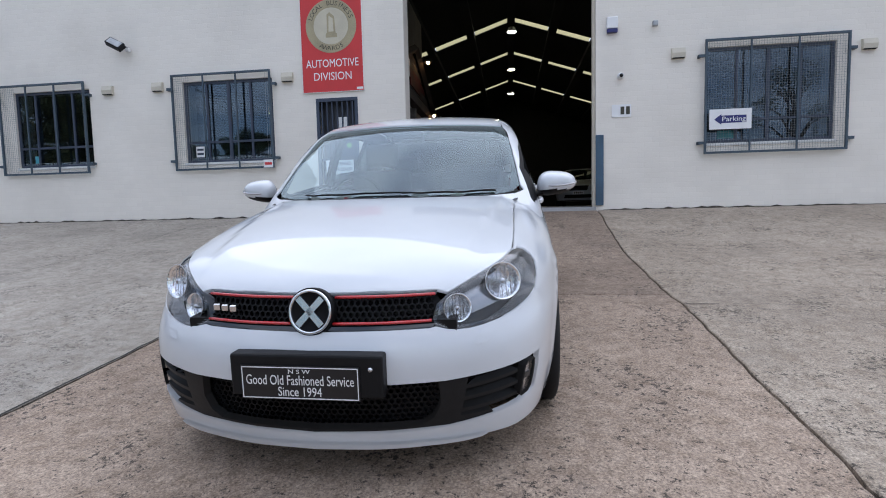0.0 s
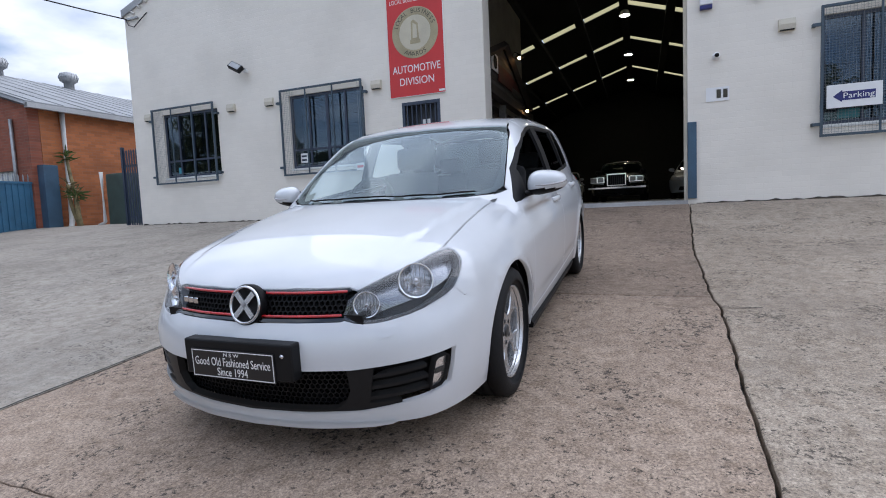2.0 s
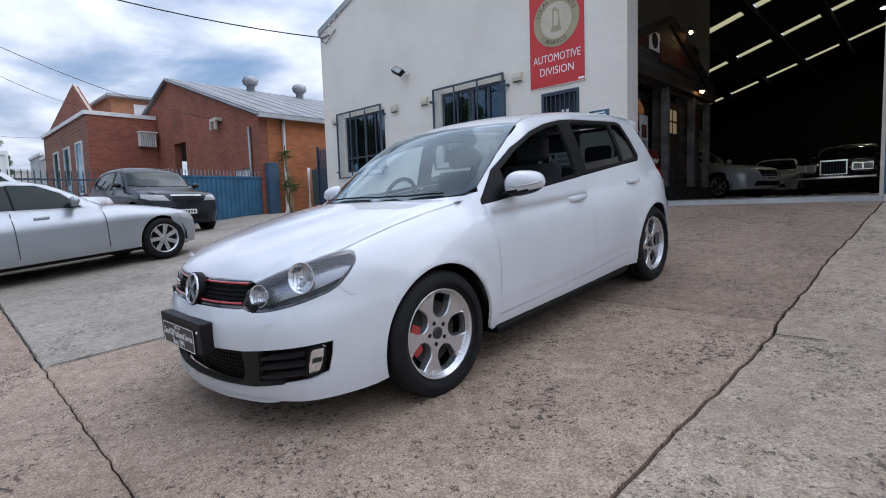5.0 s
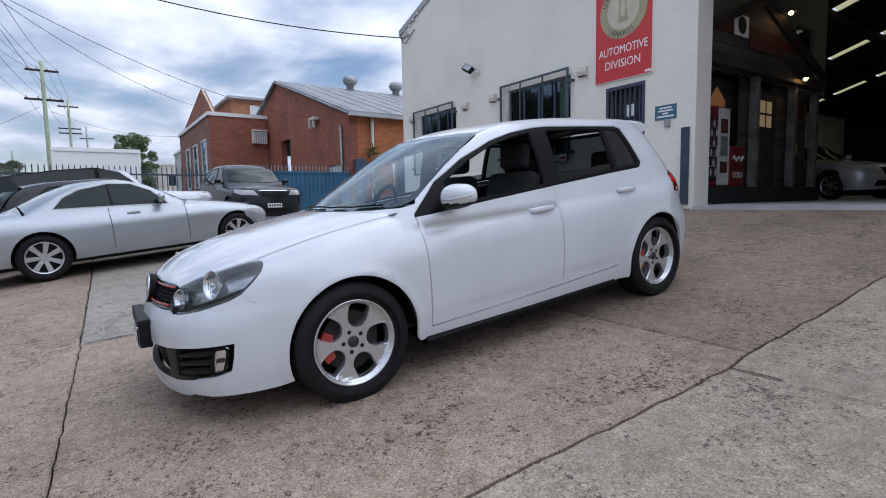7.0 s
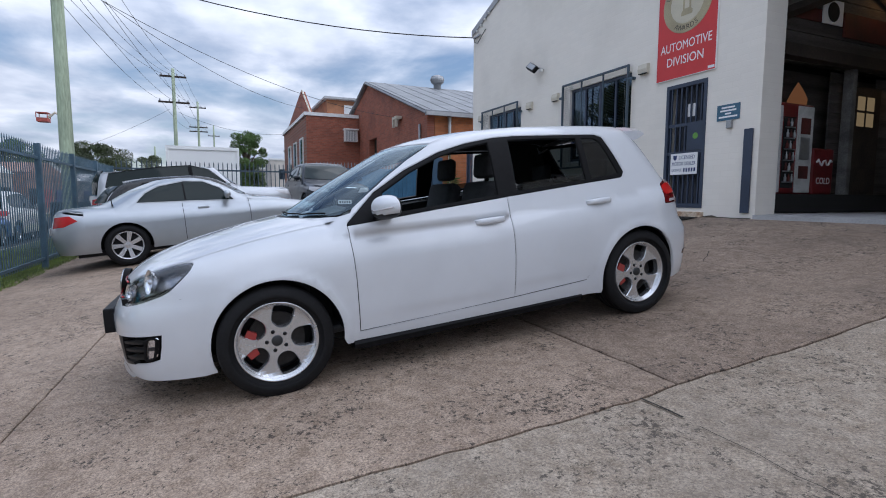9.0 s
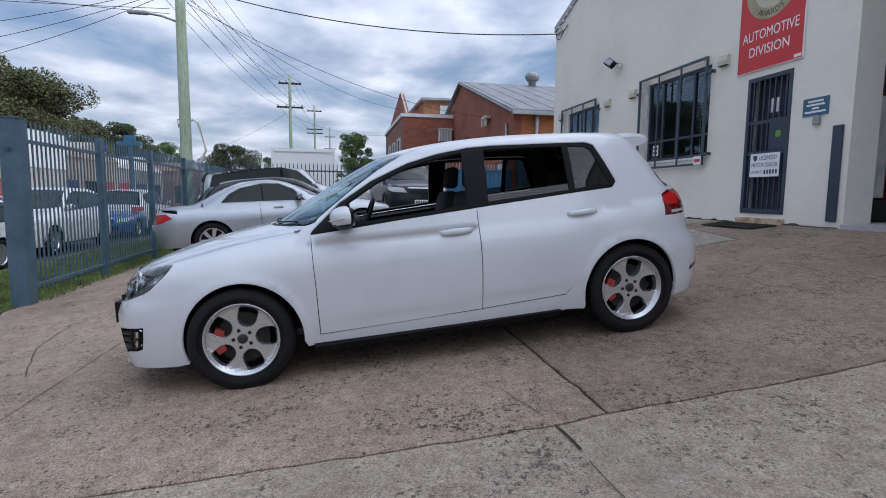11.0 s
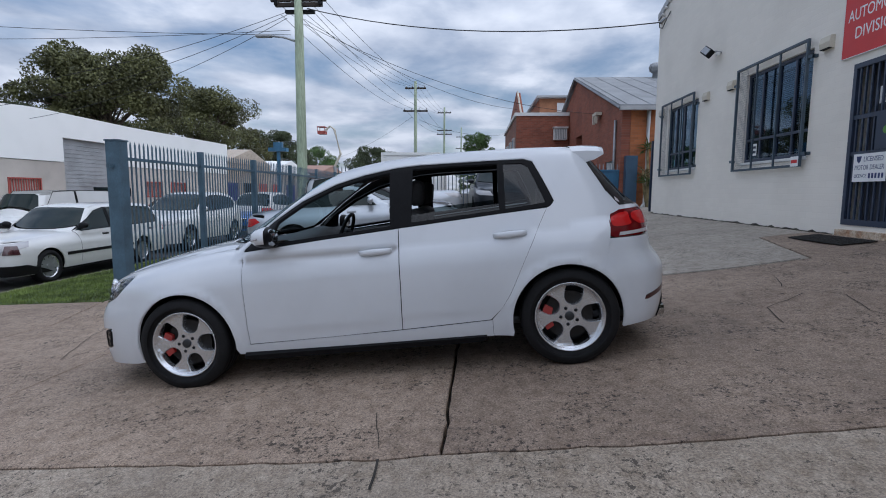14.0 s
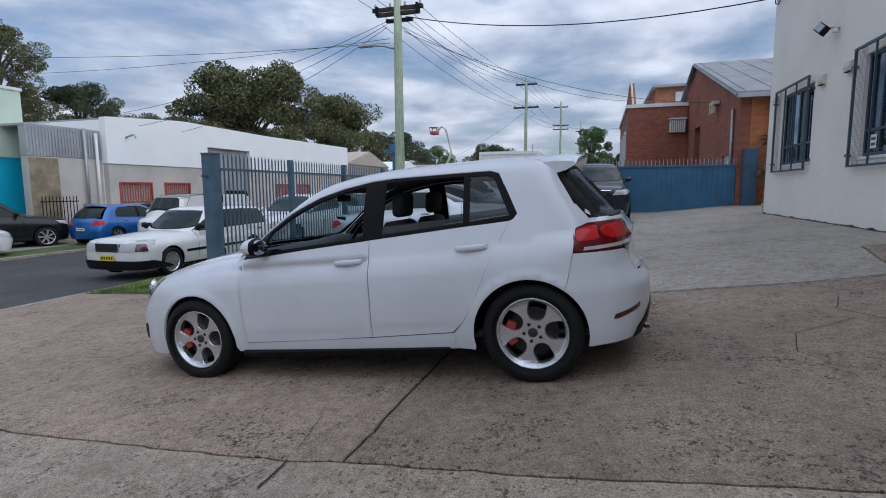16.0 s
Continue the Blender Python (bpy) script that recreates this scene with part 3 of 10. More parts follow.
def slope_sheet(bm, y0, y1, x0, x1, up=0.0, thick=0.06):
    lo = [bm.verts.new((x, y, roof_z(x) + up)) for x, y in ((x0, y0), (x1, y0), (x1, y1), (x0, y1))]
    hi = [bm.verts.new((v.co.x, v.co.y, v.co.z + thick)) for v in lo]
    bm.faces.new(lo); bm.faces.new(hi[::-1])
    for i in range(4):
        bm.faces.new((lo[i], hi[i], hi[(i + 1) % 4], lo[(i + 1) % 4]))


bm = bmesh.new()
for y0, y1 in bands:
    for x0, x1 in ((BX0 - 0.05, RIDGE), (RIDGE, BX1 + 0.05)):
        slope_sheet(bm, y0, y1, x0, x1)
bmesh.ops.recalc_face_normals(bm, faces=bm.faces)
bm_roof = bm
roof = tagged(finish("roof", bm_roof, M_METALROOF), "grey metal gable roof with translucent strips over the workshop", "roof", kind="structure")
for y0, y1 in STRIPS:
    for x0, x1 in ((BX0, RIDGE), (RIDGE, BX1)):
        for k in range(6):
            a = x0 + (x1 - x0) * k / 6
            b = x0 + (x1 - x0) * (k + 1) / 6
            bm = bmesh.new()
            slope_sheet(bm, y0, y1, a + 0.16, b - 0.16, 0.01, 0.01)
            part("skylight_sheet", bm, M_FIBRE, roof, "pale translucent roof sheet")
# Purlin colour carries the shade under the roof
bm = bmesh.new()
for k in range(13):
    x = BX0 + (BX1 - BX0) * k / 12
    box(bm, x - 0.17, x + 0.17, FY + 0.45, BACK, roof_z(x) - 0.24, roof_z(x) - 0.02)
part("purlin", bm, M_DARK, roof, "steel purlins coloured near-black as if unlit")["kind"] = "stuff"
# Black sheets added under the roof, so its underside stays dark like shade
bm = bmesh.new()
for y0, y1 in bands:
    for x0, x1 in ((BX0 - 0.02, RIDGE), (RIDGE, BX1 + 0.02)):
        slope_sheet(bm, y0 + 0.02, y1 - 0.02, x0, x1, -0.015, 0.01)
part("roof_shade_sheet", bm, M_DARK, roof, "black sheet standing in for the roof's unlit underside")
# barge capping along the front gable
for s, x0 in ((1, BX0), (-1, BX1)):
    bm = bmesh.new()
    lo = [(x0 - 0.06 * s, FY - 0.04, EAVE - 0.02), (RIDGE, FY - 0.04, roof_z(RIDGE)), (RIDGE, FY + 0.2, roof_z(RIDGE)), (x0 - 0.06 * s, FY + 0.2, EAVE - 0.02)]
    a = [bm.verts.new(v) for v in lo]
    b = [bm.verts.new((v[0], v[1], v[2] + 0.16)) for v in lo]
    bm.faces.new(a); bm.faces.new(b[::-1])
    for i in range(4):
        bm.faces.new((a[i], b[i], b[(i + 1) % 4], a[(i + 1) % 4]))
    bmesh.ops.recalc_face_normals(bm, faces=bm.faces)
    part("barge_capping", bm, M_METALROOF, roof, "grey metal barge capping")
M_LAMP = emitter("lamp_glow", (1.0, 0.86, 0.62), 45)
for i, yy in enumerate((24.4, 30.9, 37.3)):
    lamp = thing("high_bay_lamp", "round high-bay lamp glowing warm white under the ridge", "lamp", group="high-bay lamps", m=Matrix.Translation((0.2, yy, 9.1)))
    part("lamp_shade", lathe(bmesh.new(), [(0.5, 0.02), (0.25, 0.06), (0.2, 0.16), (0.0, 0.24), (-0.01, 0.22), (0.15, 0.14)], 20, "z"), M_GALV, lamp, smooth=True)
    part("lamp_bulb", lathe(bmesh.new(), [(0.1, 0.001), (0.1, 0.10), (0.0, 0.20), (-0.02, 0.001)], 16, "z"), M_LAMP, lamp, smooth=True)
# blue corner guards and the steel edge of the door
for x in (1.54, -1.97):
    bm = bmesh.new()
    box(bm, x - 0.065, x + 0.065, FY - 0.035, FY - 0.002, 1.1, 2.3, bevel=0.006)
    tagged(finish("corner_guard", bm, M_STEEL if x > 0 else M_NAVY), "blue painted steel corner guard beside the roller door", "guard", group="corner guards")
tagged(finish("roller_door_track", boxes((DOOR[1] - 0.05, DOOR[1] - 0.003, FY + 0.05, FY + 0.14, 1.08, 5.6)), M_CREAM), "cream steel roller-door track", "track")

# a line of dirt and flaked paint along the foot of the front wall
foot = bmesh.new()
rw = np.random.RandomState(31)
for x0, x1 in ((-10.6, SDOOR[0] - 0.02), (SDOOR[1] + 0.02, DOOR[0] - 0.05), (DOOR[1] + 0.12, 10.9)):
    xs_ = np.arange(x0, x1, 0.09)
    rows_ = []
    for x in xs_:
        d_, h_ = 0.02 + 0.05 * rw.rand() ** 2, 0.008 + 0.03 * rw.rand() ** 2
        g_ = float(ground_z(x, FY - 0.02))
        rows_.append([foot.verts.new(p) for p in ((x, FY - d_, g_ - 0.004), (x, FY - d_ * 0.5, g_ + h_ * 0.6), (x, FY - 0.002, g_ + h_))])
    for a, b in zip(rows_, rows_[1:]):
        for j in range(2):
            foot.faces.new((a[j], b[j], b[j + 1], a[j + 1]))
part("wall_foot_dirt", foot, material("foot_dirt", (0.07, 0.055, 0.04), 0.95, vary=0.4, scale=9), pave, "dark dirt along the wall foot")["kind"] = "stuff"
# ---- windows with steel cages ----
M_MESH = material("grey_weldmesh", (0.22, 0.23, 0.24), 0.6, bump=0)
M_BLIND = material("pale_blind", (0.30, 0.32, 0.34), 0.7, bump=0)
# Room colour set dark: the dimness behind the glass is in the paint
M_ROOMSHADE = material("office_wall", (0.09, 0.10, 0.12), 0.9, vary=0.1, scale=2)
M_TUBE = emitter("fluorescent_tube", (1.0, 0.72, 0.28), 9)


def caged_window(k, w, cage, mesh, blinds, lit):
    x0, x1, z0, z1 = w
    c0, c1, d0, d1 = cage
    win = tagged(new(f"window_{k}"), "dark aluminium office window set into the painted wall", "window", kind="structure")
    yf = FY + 0.05
    part("window_frame", plate(rect(x0, x1, z0, z1), [rect(x0 + 0.05, (x0 + x1) / 2 - 0.03, z0 + 0.05, z1 - 0.05), rect((x0 + x1) / 2 + 0.03, x1 - 0.05, z0 + 0.05, z1 - 0.05)], lambda a, b, d: (a, yf + d, b), 0.06), M_NAVY, win, "dark blue aluminium frame")
    for a, b in ((x0 + 0.05, (x0 + x1) / 2 - 0.03), ((x0 + x1) / 2 + 0.03, x1 - 0.05)):
        p = part("pane", boxes((a, b, yf + 0.02, yf + 0.026, z0 + 0.05, z1 - 0.05)), M_WINGLASS, win, "dark reflecting pane")
        p.visible_shadow = False
        part("glazing_bar", boxes((a, b, yf - 0.008, yf + 0.015, z0 + 0.36, z0 + 0.40)), M_NAVY, win)
        part("glazing_bar", boxes(((a + b) / 2 - 0.02, (a + b) / 2 + 0.02, yf - 0.006, yf + 0.017, z0 + 0.05, z1 - 0.05)), M_NAVY, win)
    part("window_sill", boxes((x0 - 0.02, x1 + 0.02, FY - 0.02, FY + 0.05, z0 - 0.05, z0 - 0.002), bevel=0.008), M_WHITEPAINT, win, "white painted sill")
    # Closed box added behind the window, coloured dark for the unlit room
    room = part("dark_room_box", plate(rect(x0 - 0.6, x1 + 0.6, z0 - 0.9, z1 + 0.5), [rect(x0 - 0.58, x1 + 0.58, z0 - 0.88, z1 + 0.48)], lambda a, b, d: (a, FY + 0.43 + d, b), 2.4), M_ROOMSHADE, win, "dark-coloured box added behind the glass as an unlit room")
    part("dark_room_back", boxes((x0 - 0.6, x1 + 0.6, FY + 2.84, FY + 2.9, z0 - 0.9, z1 + 0.5)), M_ROOMSHADE, win)
    if blinds:
        bm = bmesh.new()
        z = z0 + 0.45
        while z < z1 - 0.1:
            box(bm, x0 + 0.1, x1 - 0.1, yf + 0.10, yf + 0.125, z, z + 0.003)
            z += 0.03
        part("blind_slat", bm, M_BLIND, win, "half-open venetian blind")["kind"] = "stuff"
    if lit:
        part("ceiling_tube", boxes((x1 - 1.0, x1 - 0.2, FY + 1.9, FY + 2.0, z1 - 0.28, z1 - 0.24)), M_TUBE, win, "glowing fluorescent tube")
    cg = thing("window_cage", "blue-grey steel security cage bolted over the window", "window cage", group="window cages")
    y = FY - 0.075
    fr = bmesh.new()
    t = 0.02
    for a in ((c0, c1, d1 - 0.035, d1), (c0, c1, d0, d0 + 0.035), (c0, c0 + 0.03, d0 + 0.036, d1 - 0.036), (c1 - 0.03, c1, d0 + 0.036, d1 - 0.036)):
        box(fr, a[0], a[1], y - t, y + t, a[2], a[3])
    part("cage_frame", fr, M_CAGE, cg)
    for share in (0.325, 0.655):
        x = c0 + (c1 - c0) * share
        part("cage_bar", boxes((x - 0.012, x + 0.012, y - 0.012, y + 0.012, d0 + 0.036, d1 - 0.036)), M_CAGE, cg)
    for z in (d0 + 0.16, d1 - 0.28):
        for x, s in ((c0, -1), (c1, 1)):
            part("cage_bracket", boxes((min(x, x + s * 0.10), max(x, x + s * 0.10), y - 0.01, y + 0.02, z, z + 0.045), (x + s * 0.08 - 0.02, x + s * 0.08 + 0.02, y, FY - 0.001, z, z + 0.045)), M_CAGE, cg)
    bm = bmesh.new()
    x = c0 + 0.06
    while x < c1 - 0.05:
        if mesh == "all" or x < c0 + 0.36 or x > c1 - 0.1:
            box(bm, x, x + 0.0025, y + 0.004, y + 0.0065, d0 + 0.04, d1 - 0.04)
        x += 0.04
    z = d0 + 0.06
    while z < d1 - 0.05:
        if mesh == "all":
            box(bm, c0 + 0.04, c1 - 0.04, y + 0.007, y + 0.0095, z, z + 0.0025)
        else:
            box(bm, c0 + 0.04, c0 + 0.36 if z > d0 + 0.22 else c1 - 0.04, y + 0.007, y + 0.0095, z, z + 0.0025)
        z += 0.04
    part("weld_mesh", bm, M_MESH, cg, "fine welded wire mesh")["kind"] = "stuff"


M_CAGE = material("cage_steel", (0.055, 0.085, 0.115), 0.5, vary=0.12, scale=6, bump=0.05)
caged_window(1, WINDOWS[0], (-9.97, -8.09, 1.96, 3.71), "", False, True)
caged_window(2, WINDOWS[1], (-6.27, -4.31, 1.94, 3.72), "", True, True)
caged_window(3, WINDOWS[2], (3.21, 5.38, 1.91, 3.76), "all", True, False)


def sticker(x0, x1, y, z0, z1, mat, label, bars=0, ink=None):
    st = thing("sticker", label, "sticker")
    part("sheet", boxes((x0, x1, y - 0.004, y, z0, z1)), mat, st)
    for i in range(bars):
        h = (z1 - z0) / (bars * 2 + 1)
        part("printed_bar", boxes((x0 + 0.02, x1 - 0.02, y - 0.006, y - 0.0041, z0 + h * (2 * i + 1), z0 + h * (2 * i + 2))), ink or M_NAVY, st)
    return st


sticker(-5.93, -5.76, FY + 0.0695, 2.2, 2.4, M_SIGNWHITE, "small white notice stuck inside the window", 2)
sticker(-4.50, -4.32, FY - 0.0955, 1.945, 2.09, M_SIGNWHITE, "small white and red notice on the cage", 1, M_RED)
sticker(-9.40, -9.28, FY + 0.0695, 2.2, 2.34, material("sticker_blue", (0.08, 0.35, 0.45), 0.4, bump=0), "small blue sticker on the glass", 0)
sticker(3.46, 3.76, FY + 0.0695, 2.17, 2.3, material("sticker_teal", (0.03, 0.2, 0.22), 0.4, bump=0), "teal sticker low on the glass", 0)
# parking sign
pk = thing("parking_sign", "white parking sign with a blue arrow wired to the cage", "sign", m=Matrix.Translation((3.60, FY - 0.105, 2.46)))
part("board", boxes((-0.325, 0.325, -0.004, 0.004, -0.16, 0.165)), M_SIGNWHITE, pk)
M_SIGNBLUE = material("sign_blue", (0.02, 0.025, 0.16), 0.4, bump=0)
part("arrow", plate([(-0.25, 0.0), (-0.14, 0.085), (-0.14, 0.06), (0.245, 0.06), (0.245, -0.06), (-0.14, -0.06), (-0.14, -0.085)], [], lambda a, b, d: (a, -0.0062 + d, b), 0.002), M_SIGNBLUE, pk, "dark blue arrow")
FACE = Euler((radians(90), 0, 0)).to_matrix().to_4x4()
words("Parking", 0.11, M_SIGNWHITE, Matrix.Translation((0.05, -0.0072, 0.0)) @ FACE, pk, width=0.36, depth=0.0006)

# ---- the red award sign ----
sg = thing("award_sign", "tall red award sign with a gold medal and white lettering", "sign", m=Matrix.Translation((-3.135, FY, 0)))
part("sign_panel", boxes((-0.565, 0.565, -0.03, -0.002, 3.27, 5.55), bevel=0.003), M_RED, sg, "red sign panel")
part("sign_edge", plate(rect(-0.572, 0.572, 3.262, 5.557), [rect(-0.566, 0.566, 3.269, 5.551)], lambda a, b, d: (a, -0.032 + d, b), 0.028), M_SIGNWHITE, sg, "thin white edge")
MZ = 4.42
md = part("medal", lathe(bmesh.new(), [(-0.031, 0.47), (-0.036, 0.462), (-0.036, 0.33), (-0.0315, 0.32)], 56, "y", Matrix.Translation((0, 0, MZ))), M_GOLD, sg, "gold medal ring", smooth=False)
part("medal_disc", lathe(bmesh.new(), [(-0.0315, 0.32), (-0.034, 0.31), (-0.034, 0.001)], 56, "y", Matrix.Translation((0, 0, MZ))), M_GOLD_LIGHT, md, "pale gold disc")
part("trophy_shape", plate([(-0.10, -0.2), (0.11, -0.2), (0.11, -0.14), (0.085, -0.12), (0.07, 0.16), (-0.02, 0.24), (-0.07, 0.2), (-0.075, -0.12), (-0.10, -0.14)], [[(-0.045, -0.10), (0.05, -0.10), (0.04, 0.13), (-0.035, 0.18)]], lambda a, b, d: (a, -0.0375 + d, MZ + b), 0.003), M_GOLD, md, "plain trophy outline")
M_INK = material("dark_ink", (0.05, 0.045, 0.03), 0.5, bump=0)
for text, r, up in (("LOCAL BUSINESS", 0.395, 1), ("AWARDS", 0.395, -1)):
    n = len(text)
    span = 0.185 * (n - 1) if up > 0 else 0.2 * (n - 1)
    for i, ch in enumerate(text):
        if ch == " ":
            continue
        a = (span / 2 - span * i / (n - 1)) + math.pi / 2 if up > 0 else -math.pi / 2 - span / 2 + span * i / (n - 1)
        rot = Matrix.Rotation(a - math.pi / 2 if up > 0 else a + math.pi / 2, 4, "Z")
        words(ch, 0.115, M_INK, Matrix.Translation((r * math.cos(a), -0.0368, MZ + r * math.sin(a))) @ FACE @ rot, md, name="letter", depth=0.0005)
words("AUTOMOTIVE", 0.2, M_SIGNWHITE, Matrix.Translation((0, -0.0312, 3.765)) @ FACE, sg, width=0.98, depth=0.001)
words("DIVISION", 0.2, M_SIGNWHITE, Matrix.Translation((0, -0.0312, 3.535)) @ FACE, sg, width=0.70, depth=0.001)
words("LOCAL BUSINESS AWARDS", 0.11, M_SIGNWHITE, Matrix.Translation((0, -0.0312, 5.02)) @ FACE, sg, width=1.0, depth=0.001)
words("PARRAMATTA", 0.10, M_SIGNWHITE, Matrix.Translation((0, -0.0312, 5.16)) @ FACE, sg, width=0.6, depth=0.001)
part("maker_tag", boxes((0.44, 0.555, -0.0325, -0.0305, 3.29, 3.33)), M_SIGNWHITE, sg)

# ---- security door ----
dr = tagged(new("door_1"), "closed navy steel security door with upright bars", "door", kind="structure")
x0, x1, z0, z1 = SDOOR
part("door_frame", plate(rect(x0, x1, z0, z1), [rect(x0 + 0.055, x1 - 0.055, z0 + 0.07, z1 - 0.06)], lambda a, b, d: (a, FY - 0.012 + d, b), 0.06), M_NAVY, dr)
for i in range(7):
    x = x0 + 0.055 + (x1 - x0 - 0.11) * (i + 0.5) / 7
    part("door_bar", boxes((x - 0.011, x + 0.011, FY + 0.002, FY + 0.024, z0 + 0.07, z1 - 0.06)), M_NAVY, dr)
for z in (2.05, 2.5):
    part("door_rail", boxes((x0 + 0.056, x1 - 0.056, FY + 0.0, FY + 0.03, z - 0.025, z + 0.025)), M_NAVY, dr)
part("lock_plate", boxes((x1 - 0.34, x1 - 0.057, FY - 0.006, FY - 0.001, 2.08, 2.48)), M_NAVY, dr, "navy lock plate")
part("inner_door", boxes((x0 + 0.02, x1 - 0.02, FY + 0.2, FY + 0.25, z0, z1)), material("inner_door_grey", (0.05, 0.055, 0.07), 0.6), dr)
part("door_notice", boxes((-3.08, -3.02, FY + 0.035, FY + 0.04, 2.62, 2.82), (-2.99, -2.92, FY + 0.035, FY + 0.04, 2.62, 2.82)), M_SIGNWHITE, dr, "two small white notices")
part("door_sticker", lathe(bmesh.new(), [(-0.004, 0.05), (-0.006, 0.045), (-0.006, 0.001)], 20, "y", Matrix.Translation((-2.88, FY - 0.003, 2.3))), material("sticker_green", (0.12, 0.3, 0.05), 0.5, bump=0), dr, "small green sticker")
lic = thing("dealer_sign", "white licensed motor dealer sign on the security door", "sign", m=Matrix.Translation((-3.07, FY - 0.016, 1.87)))
part("board", boxes((-0.26, 0.26, -0.004, 0.003, -0.17, 0.17)), M_SIGNWHITE, lic)
M_INKBLUE = material("ink_blue", (0.03, 0.05, 0.16), 0.5, bump=0)
words("LICENSED", 0.085, M_INKBLUE, Matrix.Translation((0.06, -0.0052, 0.10)) @ FACE, lic, width=0.30, depth=0.0005)
words("MOTOR DEALER", 0.085, M_INKBLUE, Matrix.Translation((0.0, -0.0052, 0.0)) @ FACE, lic, width=0.46, depth=0.0005)
words("LICENCE", 0.06, M_INKBLUE, Matrix.Translation((-0.13, -0.0052, -0.10)) @ FACE, lic, width=0.20, depth=0.0005)
for i in range(5):
    part("number_bar", boxes((0.0 + 0.05 * i, 0.03 + 0.05 * i, -0.0055, -0.0041, -0.13, -0.07)), M_INKBLUE, lic, "plain printed bar")
part("crest", plate([(-0.21, 0.14), (-0.13, 0.14), (-0.14, 0.085), (-0.17, 0.055), (-0.20, 0.085)], [], lambda a, b, d: (a, -0.0055 + d, b), 0.0014), M_INKBLUE, lic, "plain dark crest")
tagged(finish("door_step", boxes((-3.53, -2.66, FY - 0.045, FY - 0.003, 1.0, 1.10), bevel=0.008), material("rust_stained_cream", (0.60, 0.50, 0.38), 0.8, vary=0.3, scale=9, dark=(0.30, 0.15, 0.07))), "cream painted step below the door with rust stains", "step")
mat_pose = Matrix.Translation((-3.12, 8.80, float(ground_z(-3.1, 8.80)) + 0.004)) @ Euler((math.atan2(float(ground_z(-3.1, 9.0)) - float(ground_z(-3.1, 8.6)), 0.4), 0, 0)).to_matrix().to_4x4()
door_mat = thing("door_mat", "worn dark rubber door mat lying on the concrete", "mat", m=mat_pose)
part("mat_base", boxes((-0.5, 0.5, -0.2, 0.2, 0.0, 0.012), bevel=0.004), material("mat_rubber", (0.022, 0.019, 0.016), 0.95, vary=0.3, scale=8, bump=0.5), door_mat)
for k in range(9):
    part("mat_rib", boxes((-0.47, 0.47, -0.175 + 0.04 * k, -0.155 + 0.04 * k, 0.0125, 0.017)), bpy.data.materials["mat_rubber"], door_mat)
bs = thing("bell_sign", "small blue notice above a grey doorbell", "sign", m=Matrix.Translation((-2.32, FY, 2.58)))
part("board", boxes((-0.185, 0.185, -0.012, -0.002, -0.115, 0.115)), material("notice_blue", (0.05, 0.14, 0.22), 0.5, bump=0.02), bs, "blue board")
for i, (k, w) in enumerate(((0.07, 0.11), (0.025, 0.13), (-0.02, 0.05), (-0.065, 0.15))):
    part("printed_bar", boxes((-w, w, -0.0145, -0.0125, k - 0.012, k + 0.012)), M_SIGNWHITE, bs, "plain pale bar")
part("bell_push", boxes((-0.0, 0.085, -0.05, -0.002, -0.24, -0.12), bevel=0.01), M_GALV, bs, "grey doorbell box")

# ---- fittings on the wall ----
hn = thing("number_board", "white board with plain dark bars beside the door", "board", m=Matrix.Translation((1.9, FY, 2.69)))
part("board", boxes((-0.16, 0.16, -0.012, -0.002, -0.105, 0.105)), M_SIGNWHITE, hn)
for x in (0.015, 0.105):
    part("number_bar", boxes((x - 0.03, x + 0.03, -0.016, -0.0125, -0.06, 0.07)), M_INK, hn, "plain dark bar")
for x, z in ((-7.62, 3.52), (-6.58, 3.53), (-4.0, 3.57), (2.8, 3.58), (5.68, 3.55), (-10.12, 3.56)):
    vb = thing("vent_box", "small cream plastic vent box on the wall", "vent", group="wall vents", m=Matrix.Translation((x, FY, z)))
    bm = bmesh.new()
    pts = [(-0.0, 0.085), (-0.055, 0.08), (-0.075, 0.0), (-0.06, -0.075), (0.0, -0.085)]
    a = [bm.verts.new((-0.105, y, zz)) for y, zz in pts]
    b = [bm.verts.new((0.105, y, zz)) for y, zz in pts]
    bm.faces.new(a); bm.faces.new(b[::-1])
    for i in range(5):
        bm.faces.new((a[i], a[(i + 1) % 5], b[(i + 1) % 5], b[i]))
    bmesh.ops.recalc_face_normals(bm, faces=bm.faces)
    part("cover", bm, M_CREAM, vb)
    part("slot", boxes((-0.09, 0.09, -0.07, -0.02, -0.085, -0.075)), M_DARK, vb)
al = thing("alarm_box", "white alarm siren box with a blue base", "alarm", m=Matrix.Translation((1.74, FY, 4.1)))
part("case", boxes((-0.09, 0.09, -0.075, -0.002, -0.06, 0.13), bevel=0.012), M_SIGNWHITE, al)
part("strobe", boxes((-0.085, 0.085, -0.07, -0.004, -0.125, -0.062), bevel=0.01), M_SIGNBLUE, al, "blue lens")
dc = thing("dome_camera", "white dome security camera with a black lens", "camera", m=Matrix.Translation((1.88, FY, 3.26)))
part("mount", lathe(bmesh.new(), [(-0.002, 0.055), (-0.03, 0.055), (-0.035, 0.05), (-0.035, 0.001)], 20, "y"), M_SIGNWHITE, dc, smooth=True)
bm = bmesh.new(); bmesh.ops.create_uvsphere(bm, u_segments=16, v_segments=10, radius=0.05, matrix=Matrix.Translation((0, -0.06, 0.0)))
part("ball", bm, M_SIGNWHITE, dc, smooth=True)
part("lens", lathe(bmesh.new(), [(-0.085, 0.034), (-0.108, 0.03), (-0.11, 0.001)], 16, "y"), M_BLACK, dc, smooth=True)
